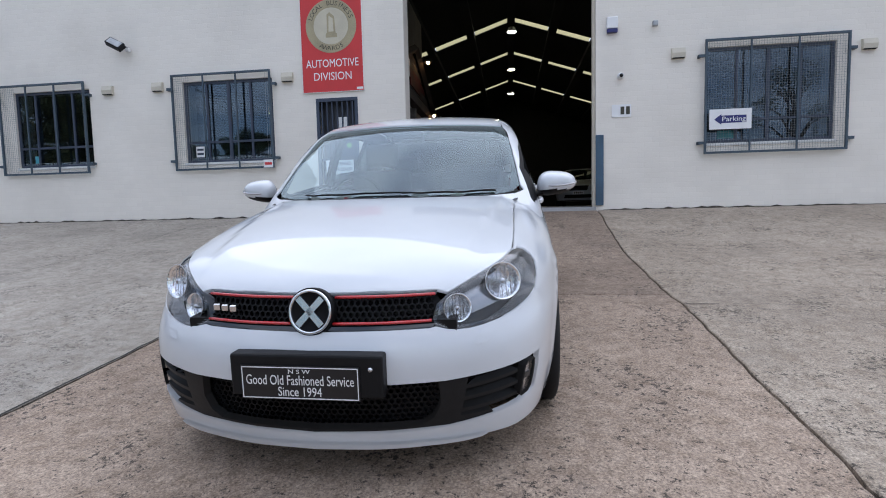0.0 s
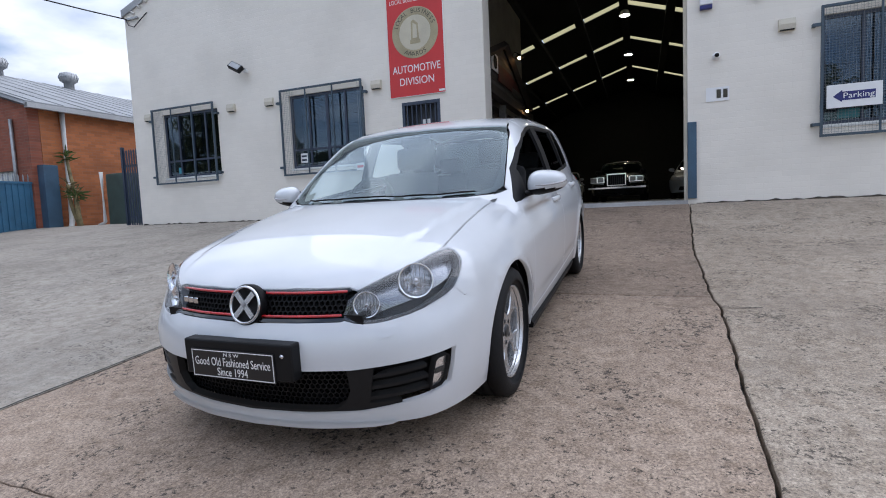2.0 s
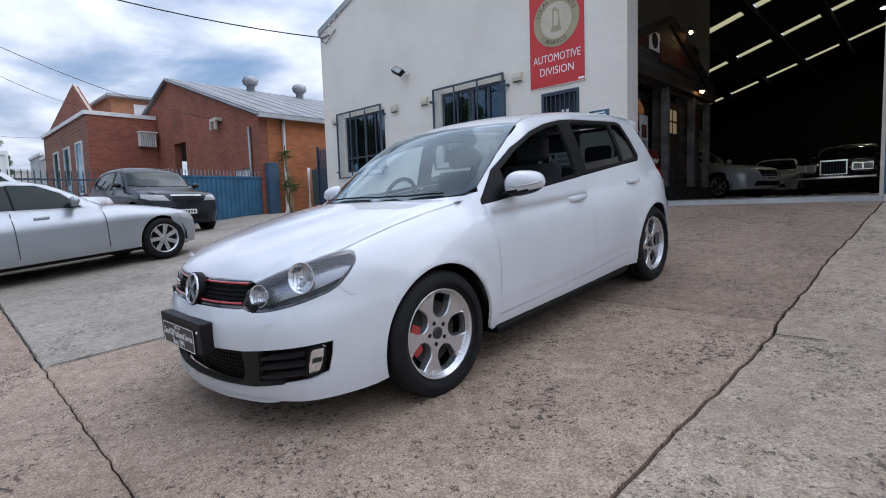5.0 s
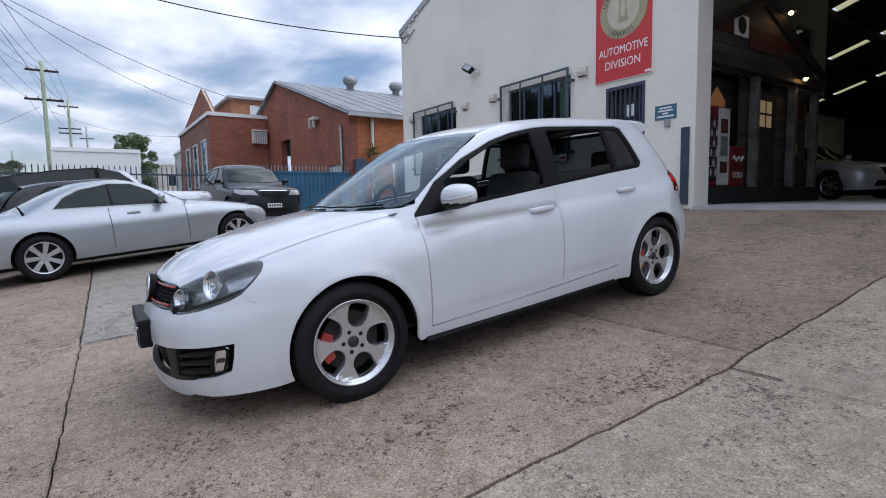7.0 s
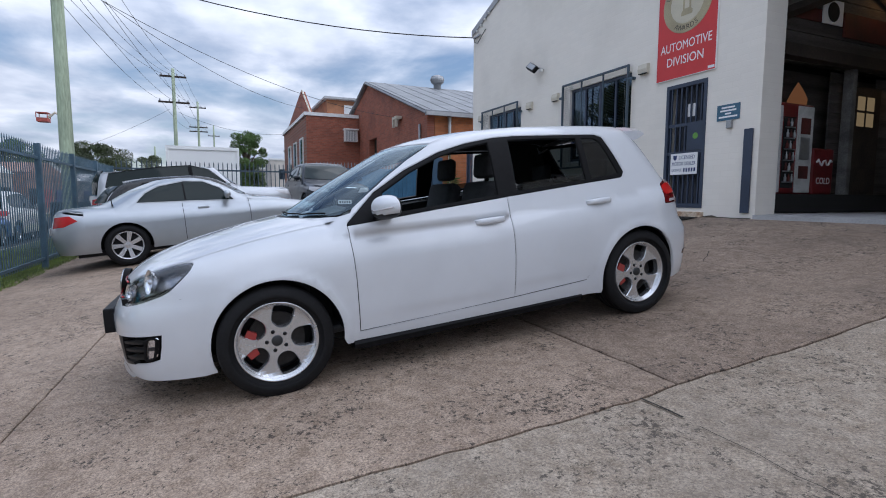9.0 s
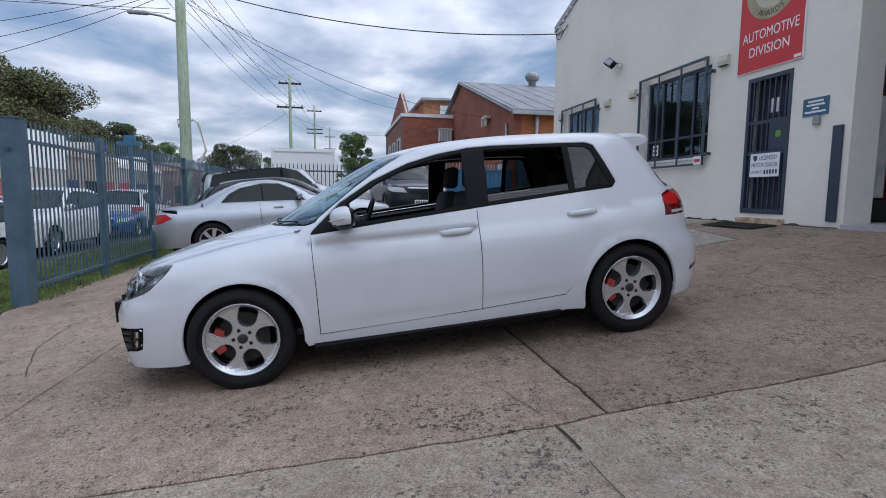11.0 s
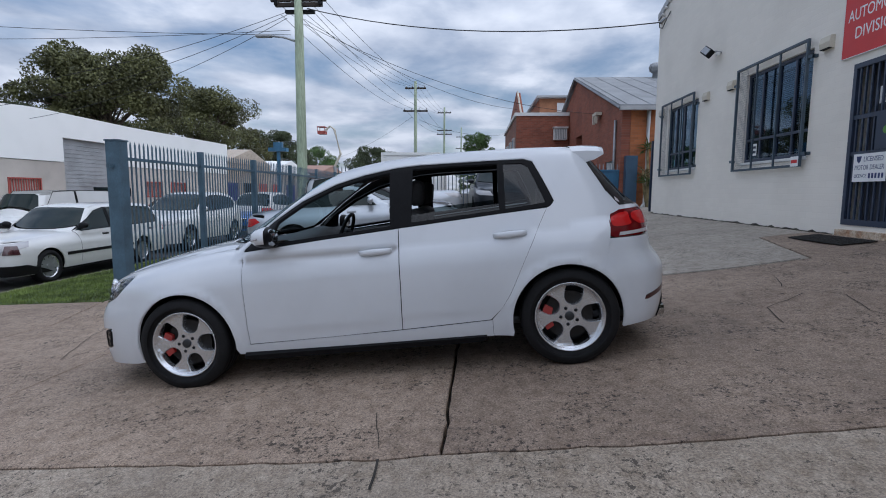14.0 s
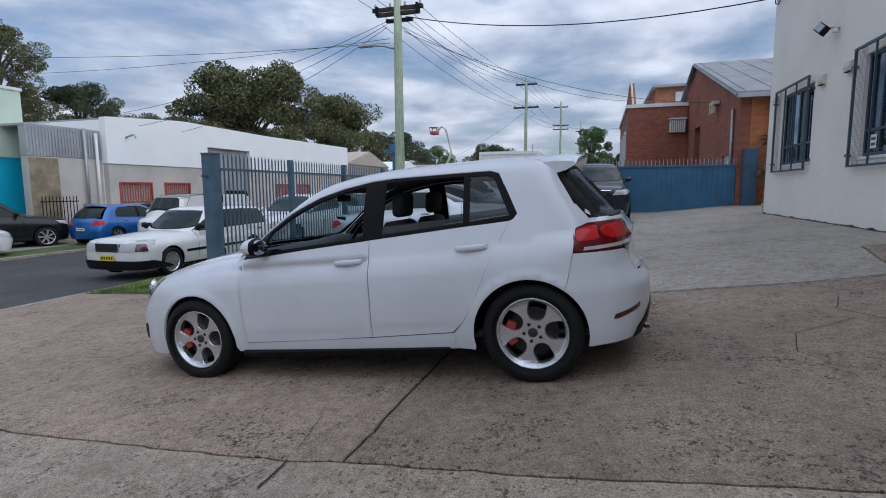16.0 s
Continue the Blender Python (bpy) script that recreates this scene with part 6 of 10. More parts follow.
def body_field(v, u, w):
    """Below zero inside the car."""
    a = np.abs(v)
    plan = blend([(0.2, 0.80), (0.45, 0.838), (0.9, 0.872), (1.4, 0.884), (2.4, 0.89), (3.3, 0.89), (3.7, 0.872), (4.0, 0.825), (4.2, 0.77)], u)
    tuck = blend([(0.1, 0.075), (0.2, 0.045), (0.3, 0.02), (0.45, 0.006), (0.6, 0.0), (0.7, 0.003), (0.8, 0.015), (0.9, 0.038), (1.0, 0.068), (1.1, 0.11)], w)
    lift = w - 0.04 * (np.clip(u, 0.6, 3.8) - 2.2)
    step_in = 0.006 / (1 + np.exp(-np.clip((lift - 0.872) / 0.006, -40, 40))) + 0.005 / (1 + np.exp(np.clip((lift - 0.385) / 0.008, -40, 40)))
    flare = sum(0.011 * np.exp(-((np.hypot(u - c, w - 0.31) - 0.362) / 0.035) ** 2) for c in (0.895, 3.445)) * np.clip((0.95 - w) / 0.2, 0, 1)
    side = a - (plan - tuck - step_in + flare)
    belt = blend([(0.0, 0.70), (0.15, 0.762), (0.3, 0.812), (0.6, 0.886), (0.9, 0.938), (1.15, 0.968), (1.4, 0.985), (2.4, 1.02), (3.4, 1.06), (4.2, 1.06)], u)
    ridge = np.clip((0.455 + 0.15 * np.clip(u, 0.1, 1.4) + 0.02 - a) / 0.04, 0, 1)
    top = w - (belt - 0.055 * (a / 0.7) ** 2.2 + 0.010 * ridge * ridge * (3 - 2 * ridge) * np.clip((1.6 - u) / 0.3, 0, 1) * np.clip((u - 0.15) / 0.3, 0, 1))
    nose = blend([(0.1, 0.075), (0.2, 0.03), (0.3, 0.008), (0.42, 0.0), (0.5, 0.004), (0.56, 0.026), (0.62, 0.062), (0.7, 0.086), (0.78, 0.13), (0.9, 0.3)], w)
    sweep = blend([(0, 0), (0.2, 0.012), (0.4, 0.052), (0.55, 0.105), (0.68, 0.19), (0.78, 0.32), (0.86, 0.52), (0.95, 0.8)], a)
    front = (nose + sweep) - u
    tail = blend([(0.15, 4.10), (0.3, 4.165), (0.45, 4.19), (0.56, 4.195), (0.63, 4.165), (0.68, 4.125), (0.85, 4.10), (0.98, 4.06), (1.1, 4.0)], w)
    curl = blend([(0, 0), (0.3, 0.012), (0.5, 0.045), (0.65, 0.1), (0.78, 0.2), (0.88, 0.4)], a)
    rear = u - (tail - curl)
    low = smax(smax(smax(side, top, 0.22), front * 0.8, 0.10), rear * 0.9, 0.12)
    # the glasshouse
    lean = blend([(0.85, 0.845), (1.0, 0.80), (1.2, 0.735), (1.36, 0.665), (1.5, 0.595)], w) - 0.07 * np.clip((u - 3.1) / 0.8, 0, 2) ** 2 - 0.03 * np.clip((1.9 - u) / 0.8, 0, 2) ** 2
    ue = u - 0.22 * (a / 0.7) ** 2 * np.clip((2.5 - u) / 1.2, 0, 1)
    roof = w - (blend([(0.0, 0.38), (0.8, 0.83), (1.05, 0.968), (1.3, 1.108), (1.6, 1.265), (1.85, 1.376), (2.05, 1.425), (2.35, 1.456), (2.7, 1.466), (3.1, 1.457), (3.5, 1.434), (3.9, 1.39), (4.2, 1.33)], ue) - 0.035 * (a / 0.6) ** 2)
    back = u - (4.03 - 0.80 * (w - 1.0) - 0.13 * (a / 0.6) ** 2.5)
    cab = smax(smax((a - lean) * 0.93, roof, 0.09), back * 0.78, 0.07)
    return np.minimum(low, np.maximum(cab, 0.85 - w))


SHAPE = [body_field]


def body_normal(p):
    e = 0.004
    f = SHAPE[0]
    g = np.stack([f(*(p + d).T) - f(*(p - d).T) for d in np.eye(3) * e], 1)
    return g / np.maximum(np.linalg.norm(g, axis=1, keepdims=True), 1e-9)


def drop(start, way, reach):
    """Where rays first meet the body, by steps and halving."""
    start, way = np.asarray(start, float), np.asarray(way, float)
    n, f = 90, SHAPE[0]
    lo = np.zeros(len(start))
    found = np.zeros(len(start), bool)
    hi = np.full(len(start), reach, float)
    for k in range(1, n + 1):
        s = reach * k / n
        inn = (f(*(start + way * s).T) < 0) & ~found
        hi[inn], lo[inn] = s, reach * (k - 1) / n
        found |= inn
    for _ in range(22):
        mid = (lo + hi) / 2
        inn = f(*(start + way * mid[:, None]).T) < 0
        hi, lo = np.where(inn, mid, hi), np.where(inn, lo, mid)
    return start + way * hi[:, None]


def from_side(q):
    q = np.asarray(q, float)
    o = np.ones(len(q))
    return drop(np.stack([o * 1.1, q[:, 0], q[:, 1]], 1), np.stack([-o, 0 * o, 0 * o], 1), 1.1)


def from_top(q):
    q = np.asarray(q, float)
    o = np.ones(len(q))
    return drop(np.stack([q[:, 1], q[:, 0], o * 1.7], 1), np.stack([0 * o, 0 * o, -o], 1), 1.5)


def from_back(q):
    q = np.asarray(q, float)
    o = np.ones(len(q))
    return drop(np.stack([q[:, 0], o * 4.6, q[:, 1]], 1), np.stack([0 * o, -o, 0 * o], 1), 2.0)


AXES = [1.05, 3.2]


def from_nose(q):
    """(angle to the left of straight ahead, height), seen from an upright line between the front wheels."""
    q = np.asarray(q, float)
    d = np.stack([np.sin(q[:, 0]), -np.cos(q[:, 0]), 0 * q[:, 0]], 1)
    return drop(np.stack([0 * q[:, 0], 0 * q[:, 0] + AXES[0], q[:, 1]], 1) + d * 1.4, -d, 1.3)


def from_tail(q):
    q = np.asarray(q, float)
    d = np.stack([np.sin(q[:, 0]), np.cos(q[:, 0]), 0 * q[:, 0]], 1)
    return drop(np.stack([0 * q[:, 0], 0 * q[:, 0] + AXES[1], q[:, 1]], 1) + d * 1.4, -d, 1.3)


def nose_angle(p):
    p = np.atleast_2d(p)
    return np.stack([np.arctan2(p[:, 0], AXES[0] - p[:, 1]), p[:, 2]], 1)


def tail_angle(p):
    p = np.atleast_2d(p)
    return np.stack([np.arctan2(p[:, 0], p[:, 1] - AXES[1]), p[:, 2]], 1)

# ---- the hatchback ----
def paint(name, color, rough=0.25, flake=0.0, coat=1.0):
    m = bpy.data.materials.new(name)
    N, L = node_tree(m)
    out, b = N.new("ShaderNodeOutputMaterial"), N.new("ShaderNodeBsdfPrincipled")
    L.new(b.outputs[0], out.inputs[0])
    b.inputs["Coat Weight"].default_value, b.inputs["Coat Roughness"].default_value = coat, 0.04
    b.inputs["Specular IOR Level"].default_value = 0.5 * coat
    b.inputs["Metallic"].default_value = flake
    tc, n = N.new("ShaderNodeTexCoord"), N.new("ShaderNodeTexNoise")
    n.inputs["Scale"].default_value, n.inputs["Detail"].default_value = 2.5, 6
    L.new(tc.outputs["Object"], n.inputs["Vector"])
    rr = N.new("ShaderNodeMapRange")
    rr.inputs["To Min"].default_value, rr.inputs["To Max"].default_value = rough, rough + 0.15
    L.new(n.outputs[0], rr.inputs[0])
    L.new(rr.outputs[0], b.inputs["Roughness"])
    ramp = N.new("ShaderNodeValToRGB")
    ramp.color_ramp.elements[0].color, ramp.color_ramp.elements[1].color = (*[c * 0.94 for c in color], 1), (*color, 1)
    ramp.color_ramp.elements[0].position, ramp.color_ramp.elements[1].position = 0.3, 0.55
    L.new(n.outputs[0], ramp.inputs[0])
    L.new(ramp.outputs[0], b.inputs["Base Color"])
    return m


M_CARWHITE = paint("white_car_paint", (0.61, 0.63, 0.66))
M_GLOSSBLACK = paint("gloss_black_trim", (0.008, 0.008, 0.009), 0.15)
M_MATTBLACK = material("matt_black_trim", (0.007, 0.007, 0.008), 0.45, vary=0.1, scale=20, bump=0.05, spec=0.12)
M_GREYTRIM = material("dark_grey_plastic", (0.022, 0.023, 0.025), 0.4, vary=0.08, scale=20, bump=0.08)
M_INTAKE = material("black_intake_plastic", (0.013, 0.013, 0.014), 0.42, vary=0.08, scale=20, bump=0.05, spec=0.25)
M_CHROME = material("chrome", (0.75, 0.76, 0.78), 0.08, metal=1.0, vary=0.02, bump=0)
M_ALLOY = material("silver_alloy", (0.62, 0.63, 0.65), 0.26, metal=0.85, vary=0.02, scale=10, bump=0.0)
# Silver alloy coloured near-black: the shade inside the wheel is in the paint
M_ALLOYSHADE = material("shaded_barrel_alloy", (0.022, 0.023, 0.025), 0.45, metal=0.5, vary=0.1, scale=10, bump=0.0)
M_DISC = material("brake_disc_iron", (0.025, 0.023, 0.022), 0.45, metal=0.6, vary=0.15, scale=20, bump=0.1)
M_LAMPGREY = material("lamp_grey", (0.33, 0.34, 0.36), 0.2, metal=0.8, vary=0.05, bump=0)
M_BOWL = material("reflector_chrome", (0.97, 0.98, 1.0), 0.12, metal=1.0, vary=0.05, scale=40, fine=70, bump=0.35)
M_REDCAL = paint("red_caliper_paint", (0.30, 0.014, 0.011), 0.35)
M_REDSTRIP = paint("red_trim_paint", (0.5, 0.02, 0.025), 0.2)
M_LENS = glass("clear_lens", (0.97, 0.98, 1.0), clear=0.97, ior=1.45)
M_REDLENS = material("red_lens", (0.12, 0.004, 0.006), 0.15, vary=0.02, bump=0, spec=0.35)
M_REFLEX = paint("dark_reflex_red", (0.05, 0.005, 0.007), 0.2)
M_REDBRIGHT = material("bright_red_lens", (0.48, 0.014, 0.014), 0.15, vary=0.02, bump=0, spec=0.35)
M_CLEARLENS = paint("pale_lens", (0.46, 0.45, 0.46), 0.12)
M_SCREEN = glass("windscreen_glass", (0.74, 0.9, 0.92), 0.03, clear=0.80, ior=1.9, gloss=(0.78, 0.92, 1.0))
M_REARGLASS = glass("rear_screen_glass", (0.16, 0.19, 0.19), clear=0.4, gloss=(0.3, 0.33, 0.36))
M_TINT = glass("tinted_glass", (0.30, 0.36, 0.36), clear=0.55)
M_SEAT = material("dark_seat_cloth", (0.035, 0.035, 0.038), 0.85, vary=0.2, scale=30, fine=200, bump=0.3)
M_DARKGLOSS = material("mirror_glass_dark", (0.35, 0.38, 0.40), 0.06, metal=0.9, vary=0.02, bump=0)
M_TRIMIN = material("dark_cabin_plastic", (0.04, 0.041, 0.044), 0.6, vary=0.15, scale=20, bump=0.1)

CARX = Vector((0.037, 2.562, 0.2545)).normalized()
CARW = Vector((1, 0, 0)).cross(CARX).normalized()
CARV = CARX.cross(CARW).normalized()
CAR = Matrix([[CARV[i], CARX[i], CARW[i], 0] for i in range(3)] + [[0, 0, 0, 1]])
# its left front hub stands here
CAR.translation = Vector((0.184, 2.473, 0.504)) - CAR.to_3x3() @ Vector((0.845, 0.88, 0.317))
car = thing("hatchback_car", "white five-door hatchback car with red grille stripes and lowered front windows", "car", m=CAR)


def from_ahead(q):
    q = np.asarray(q, float)
    o = np.ones(len(q))
    return drop(np.stack([q[:, 0], -0.5 * o, q[:, 1]], 1), np.stack([0 * o, o, 0 * o], 1), 2.0)


def dense(loop, step=0.03, close=True):
    """More points along a loop or a line."""
    loop = [np.asarray(p, float) for p in loop]
    out = []
    for a, b in zip(loop, loop[1:] + loop[:1] if close else loop[1:]):
        n = max(1, int(np.linalg.norm(b - a) / step))
        out += [a + (b - a) * i / n for i in range(n)]
    return out if close else out + [loop[-1]]


def soft(loop, times=2):
    """Rounds the corners of a loop."""
    p = np.asarray(loop, float)
    for _ in range(times):
        q = np.roll(p, -1, 0)
        p = np.stack([p * 0.8 + q * 0.2, p * 0.2 + q * 0.8], 1).reshape(-1, p.shape[1])
    return [tuple(x) for x in p]


def inset(loop, d):
    """A loop drawn in by d."""
    p = np.asarray(loop, float)
    area = np.sum(p[:, 0] * np.roll(p[:, 1], -1) - np.roll(p[:, 0], -1) * p[:, 1])
    t = np.roll(p, -1, 0) - np.roll(p, 1, 0)
    n = np.stack([-t[:, 1], t[:, 0]], 1) / np.maximum(np.linalg.norm(t, axis=1, keepdims=True), 1e-9)
    return [tuple(x) for x in p + n * d * (1 if area > 0 else -1)]


def arc(cu, cw, r, a0, a1, n=24):
    return [(cu + r * math.cos(radians(a0 + (a1 - a0) * i / n)), cw + r * math.sin(radians(a0 + (a1 - a0) * i / n))) for i in range(n + 1)]


def skin(name, outer, holes, project, mat, parent, label="", step=0.04, sink=0.0, skirt=0.022, both=False, gap=0.0013, rise=0.0):
    """A panel: an outline in one view laid onto the body, with its edges turned in. both: also on the other side."""
    outer = inset(dense(outer, step * 0.8), gap)
    holes = [dense(h, step * 0.8) for h in holes]
    q, f = fill2d(outer, holes, step)
    p = project(q)
    n = body_normal(p)
    p = p + n * (rise - sink)
    made = []
    for side in ((1, -1) if both else (1,)):
        flip = np.array([side, 1, 1])
        P, Nn = p * flip, n * flip
        tri = P[f]
        wrong = np.einsum("ij,ij->i", np.cross(tri[:, 1] - tri[:, 0], tri[:, 2] - tri[:, 0]), Nn[f].mean(1)) < 0
        F = [tuple(t[::-1]) if w else tuple(t) for t, w in zip(f, wrong)]
        edges = {}
        for t in F:
            for i in range(3):
                edges[(t[i], t[(i + 1) % 3])] = 1
        rim = [e for e in edges if (e[1], e[0]) not in edges]
        V, NN = [tuple(x) for x in P], [tuple(x) for x in Nn]
        if skirt:
            back = {}
            cen = {}
            for a, b in rim:
                for i in (a, b):
                    if i not in back:
                        back[i] = len(V)
                        V.append(tuple(P[i] - Nn[i] * skirt))
                        NN.append(tuple(Nn[i]))
            F = F + [(b, a, back[a], back[b]) for a, b in rim]
        me = bpy.data.meshes.new(name)
        me.from_pydata(V, [], F)
        me.polygons.foreach_set("use_smooth", [True] * len(F))
        me.normals_split_custom_set_from_vertices(NN)
        me.materials.append(mat)
        ob = new(name, me)
        ob.parent = parent
        if label:
            ob["label"] = label
        made.append(ob)
    return made if both else made[0]


def at(q, project, out=0.0):
    """One point on the body in a view, moved outwards."""
    p = project(np.array([q], float))
    return Vector(p[0] + body_normal(p)[0] * out)


def soft_once(loop):
    return soft(loop, 1)


AF, AR, ARCH = (0.895, 0.31), (3.445, 0.31), 0.352
LAMP = nose_angle(np.array([(0.405, 0.11, 0.605), (0.425, 0.15, 0.69), (0.55, 0.28, 0.752), (0.665, 0.455, 0.80), (0.72, 0.515, 0.80), (0.755, 0.50, 0.76), (0.765, 0.45, 0.715), (0.755, 0.375, 0.655), (0.66, 0.235, 0.61), (0.55, 0.145, 0.588), (0.47, 0.12, 0.588)]))
LAMP = soft_once(LAMP)
mir = lambda loop: [(-a, b) for a, b in loop[::-1]]

# windows on the side: the black frame's outline and its three openings
FRAME = [(1.33, 0.905), (1.9, 0.945), (2.40, 0.975), (3.08, 1.012), (3.39, 1.03), (3.415, 1.06), (3.36, 1.2), (3.305, 1.325), (3.25, 1.347), (3.0, 1.358), (2.57, 1.373), (2.42, 1.37), (2.2, 1.343), (2.0, 1.298), (1.75, 1.203), (1.54, 1.085)]
OPEN_F = [(1.545, 0.945), (1.585, 1.085), (1.78, 1.19), (2.0, 1.272), (2.2, 1.318), (2.365, 1.341), (2.352, 0.993)]
OPEN_R = [(2.492, 1.003), (2.518, 1.349), (2.8, 1.345), (3.075, 1.333), (3.065, 1.032)]
OPEN_Q = [(3.105, 1.035), (3.115, 1.328), (3.235, 1.32), (3.275, 1.295), (3.365, 1.055)]
trims = skin("window_trim", FRAME, [OPEN_F, OPEN_R, OPEN_Q], from_side, M_MATTBLACK, car, "black window surround", step=0.035, sink=0.006, both=True)
skin("quarter_window", OPEN_Q, [], from_side, M_TINT, car, "dark tinted fixed pane", step=0.06, sink=0.012, skirt=0, both=True, gap=0)
skin("rear_side_window", [(2.492, 1.003), (2.498, 1.053), (3.066, 1.075), (3.065, 1.032)], [], from_side, M_TINT, car, "tinted pane wound nearly down", step=0.06, sink=0.014, skirt=0, both=True, gap=0)

# roof seam, pillars
edge_ws = [(1.40, 0.715), (1.5, 0.70), (1.65, 0.675), (1.8, 0.65), (1.97, 0.607)]
pillar = [(p[1], p[2]) for p in from_top(edge_ws)]
seam = [(u, 0.575) for u in (2.1, 2.3, 2.6, 2.9, 3.2, 3.5, 3.6)]
gutter = [(p[1], p[2]) for p in from_top(seam)]
cpil = [(3.635, 1.345), (3.675, 1.25), (3.735, 1.13), (3.785, 1.02), (3.80, 0.985)]
side_loop = [(1.335, 0.908), (1.385, 0.975)] + pillar + gutter + cpil + [(3.775, 0.97), (3.755, 0.93), (3.735, 0.80), (3.70, 0.66)]
side_loop += arc(*AR, ARCH, 50, 190, 28) + [(3.09, 0.222), (2.965, 0.232), (2.965, 0.342), (3.03, 0.41), (3.09, 0.50), (3.2, 0.716), (3.30, 0.905), (3.365, 1.02)]
side_loop += FRAME[4:] 


def gap_shade(loop, project, both=False):
    """A dark strip laid in the gap round a panel, in place of its shade."""
    loop = dense(loop, 0.03)
    skin("gap_shade_strip", inset(loop, -0.006), [inset(loop, 0.006)], project, M_GREYTRIM, car, "dark strip standing in for the panel gap's shade", step=0.05, sink=0.008, skirt=0, both=both, gap=0)


skin("body_side", side_loop, [], from_side, M_CARWHITE, car, step=0.04, both=True, gap=0.001, skirt=0.009)
skin("front_door", [(1.345, 0.29), (1.9, 0.302), (2.378, 0.318), (2.395, 0.6), (2.405, 0.97), (1.9, 0.941), (1.348, 0.902), (1.351, 0.6)], [], from_side, M_CARWHITE, car, both=True, gap=0.0016)
gap_shade([(1.3435, 0.288), (1.9, 0.300), (2.379, 0.316), (2.396, 0.6), (2.406, 0.95), (1.9, 0.93), (1.348, 0.89), (1.350, 0.6)], from_side, True)
skin("rear_door", [(2.3815, 0.318), (2.955, 0.342), (3.03, 0.41), (3.09, 0.50), (3.2, 0.716), (3.30, 0.905), (3.365, 1.02), (3.08, 1.008), (2.4085, 0.971), (2.3985, 0.6)], [], from_side, M_CARWHITE, car, both=True, gap=0.0016)
gap_shade([(2.381, 0.316), (2.957, 0.340), (3.032, 0.41), (3.092, 0.50), (3.202, 0.716), (3.302, 0.905), (3.355, 1.005), (3.08, 0.995), (2.408, 0.955), (2.398, 0.6)], from_side, True)
skin("sill", [(1.262, 0.225), (2.965, 0.232), (2.965, 0.337), (2.38, 0.313), (1.345, 0.285), (1.30, 0.285)], [], from_side, M_CARWHITE, car, both=True, rise=0.004)
for s in (1, -1):
    bm = bmesh.new()
    ring = []
    for i in range(28):
        u = 1.30 + (2.92 - 1.30) * i / 27
        k = 0.03 if i in (0, 27) else 0.05
        w = 0.205 + 0.018 * i / 27
        ring.append([bm.verts.new((s * (0.835 + dv), u, w + dw)) for dv, dw in ((-0.10, 0.03), (0.012, 0.03), (0.03, 0.01), (0.022, -k * 0.5), (-0.10, -k * 0.6))])
    for a, b in zip(ring, ring[1:]):
        for j in range(5):
            bm.faces.new((a[j], a[(j + 1) % 5], b[(j + 1) % 5], b[j]))
    bm.faces.new(ring[0]); bm.faces.new(ring[-1][::-1])
    bmesh.ops.recalc_face_normals(bm, faces=bm.faces)
    part("side_skirt", bm, M_MATTBLACK, car, "black plastic side skirt", smooth=False)

# bonnet, wings, roof, screens
shut = [(u, 0.678) for u in (0.475, 0.6, 0.8, 1.0, 1.2, 1.31)]
wing_top = [(p[1], p[2]) for p in from_top(shut)]
bon_front = [(p[1], p[0]) for p in from_ahead([(v, 0.713) for v in (-0.42, -0.3, -0.15, 0, 0.15, 0.3, 0.42)])]
lamp_top = from_nose(np.array(dense(LAMP[1:7], 0.03, close=False)))
lamp_in = [(p[1], p[0]) for p in lamp_top if p[0] > 0.43 and p[1] < 0.48]
cowl_line = [(1.338, 0.682), (1.232, 0.58), (1.10, 0.4), (1.035, 0.2), (1.02, 0)]
half = [(u, v) for u, v in lamp_in] + [(u, v) for u, v in shut[1:]] + cowl_line[1:]
bon = bon_front + half + [(u, -v) for u, v in half[::-1][1:]]
skin("bonnet", bon, [], from_top, M_CARWHITE, car, step=0.03, rise=0.002)
skin("front_wing", [(0.595, 0.592)] + [(p[1], p[2]) for p in from_nose(nose_angle(np.array([(0.79, 0.42, 0.625)])))] + [(p[1], p[2]) for p in from_nose(np.array(dense(LAMP[6:14], 0.03, close=False)))[::-1]] + wing_top[0:] + [(1.385, 0.972), (1.3455, 0.908), (1.3485, 0.6), (1.3415, 0.285), (1.262, 0.225)] + arc(*AF, ARCH, -8, 126, 28), [], from_side, M_CARWHITE, car, step=0.035, both=True)
roof_front = [(1.90, 0.3), (1.87, 0.0), (1.90, -0.3)]
skin("roof_panel", [(u, v) for u, v in [(1.985, 0.598)] + seam] + [(3.6, -0.575)] + [(u, -v) for u, v in seam[::-1]] + [(1.985, -0.598), (1.885, -0.3), (1.85, 0.0), (1.885, 0.3)], [], from_top, M_CARWHITE, car, step=0.06)
ws = [(1.33, 0.68), (1.24, 0.58), (1.13, 0.4), (1.065, 0.2), (1.05, 0), (1.065, -0.2), (1.13, -0.4), (1.24, -0.58), (1.33, -0.68)]
wsl = ws + [(u, -v) for u, v in edge_ws] + [(1.88, -0.3), (1.845, 0), (1.88, 0.3)] + edge_ws[::-1]
ws_in = [(1.36, 0.66), (1.27, 0.57), (1.16, 0.4), (1.095, 0.2), (1.08, 0), (1.095, -0.2), (1.16, -0.4), (1.27, -0.57), (1.36, -0.66)] + [(u + 0.02, -v + 0.035) for u, v in edge_ws[1:-1]] + [(1.915, -0.54), (1.845, -0.3), (1.815, 0), (1.845, 0.3), (1.915, 0.54)] + [(u + 0.02, v - 0.035) for u, v in edge_ws[1:-1]][::-1]
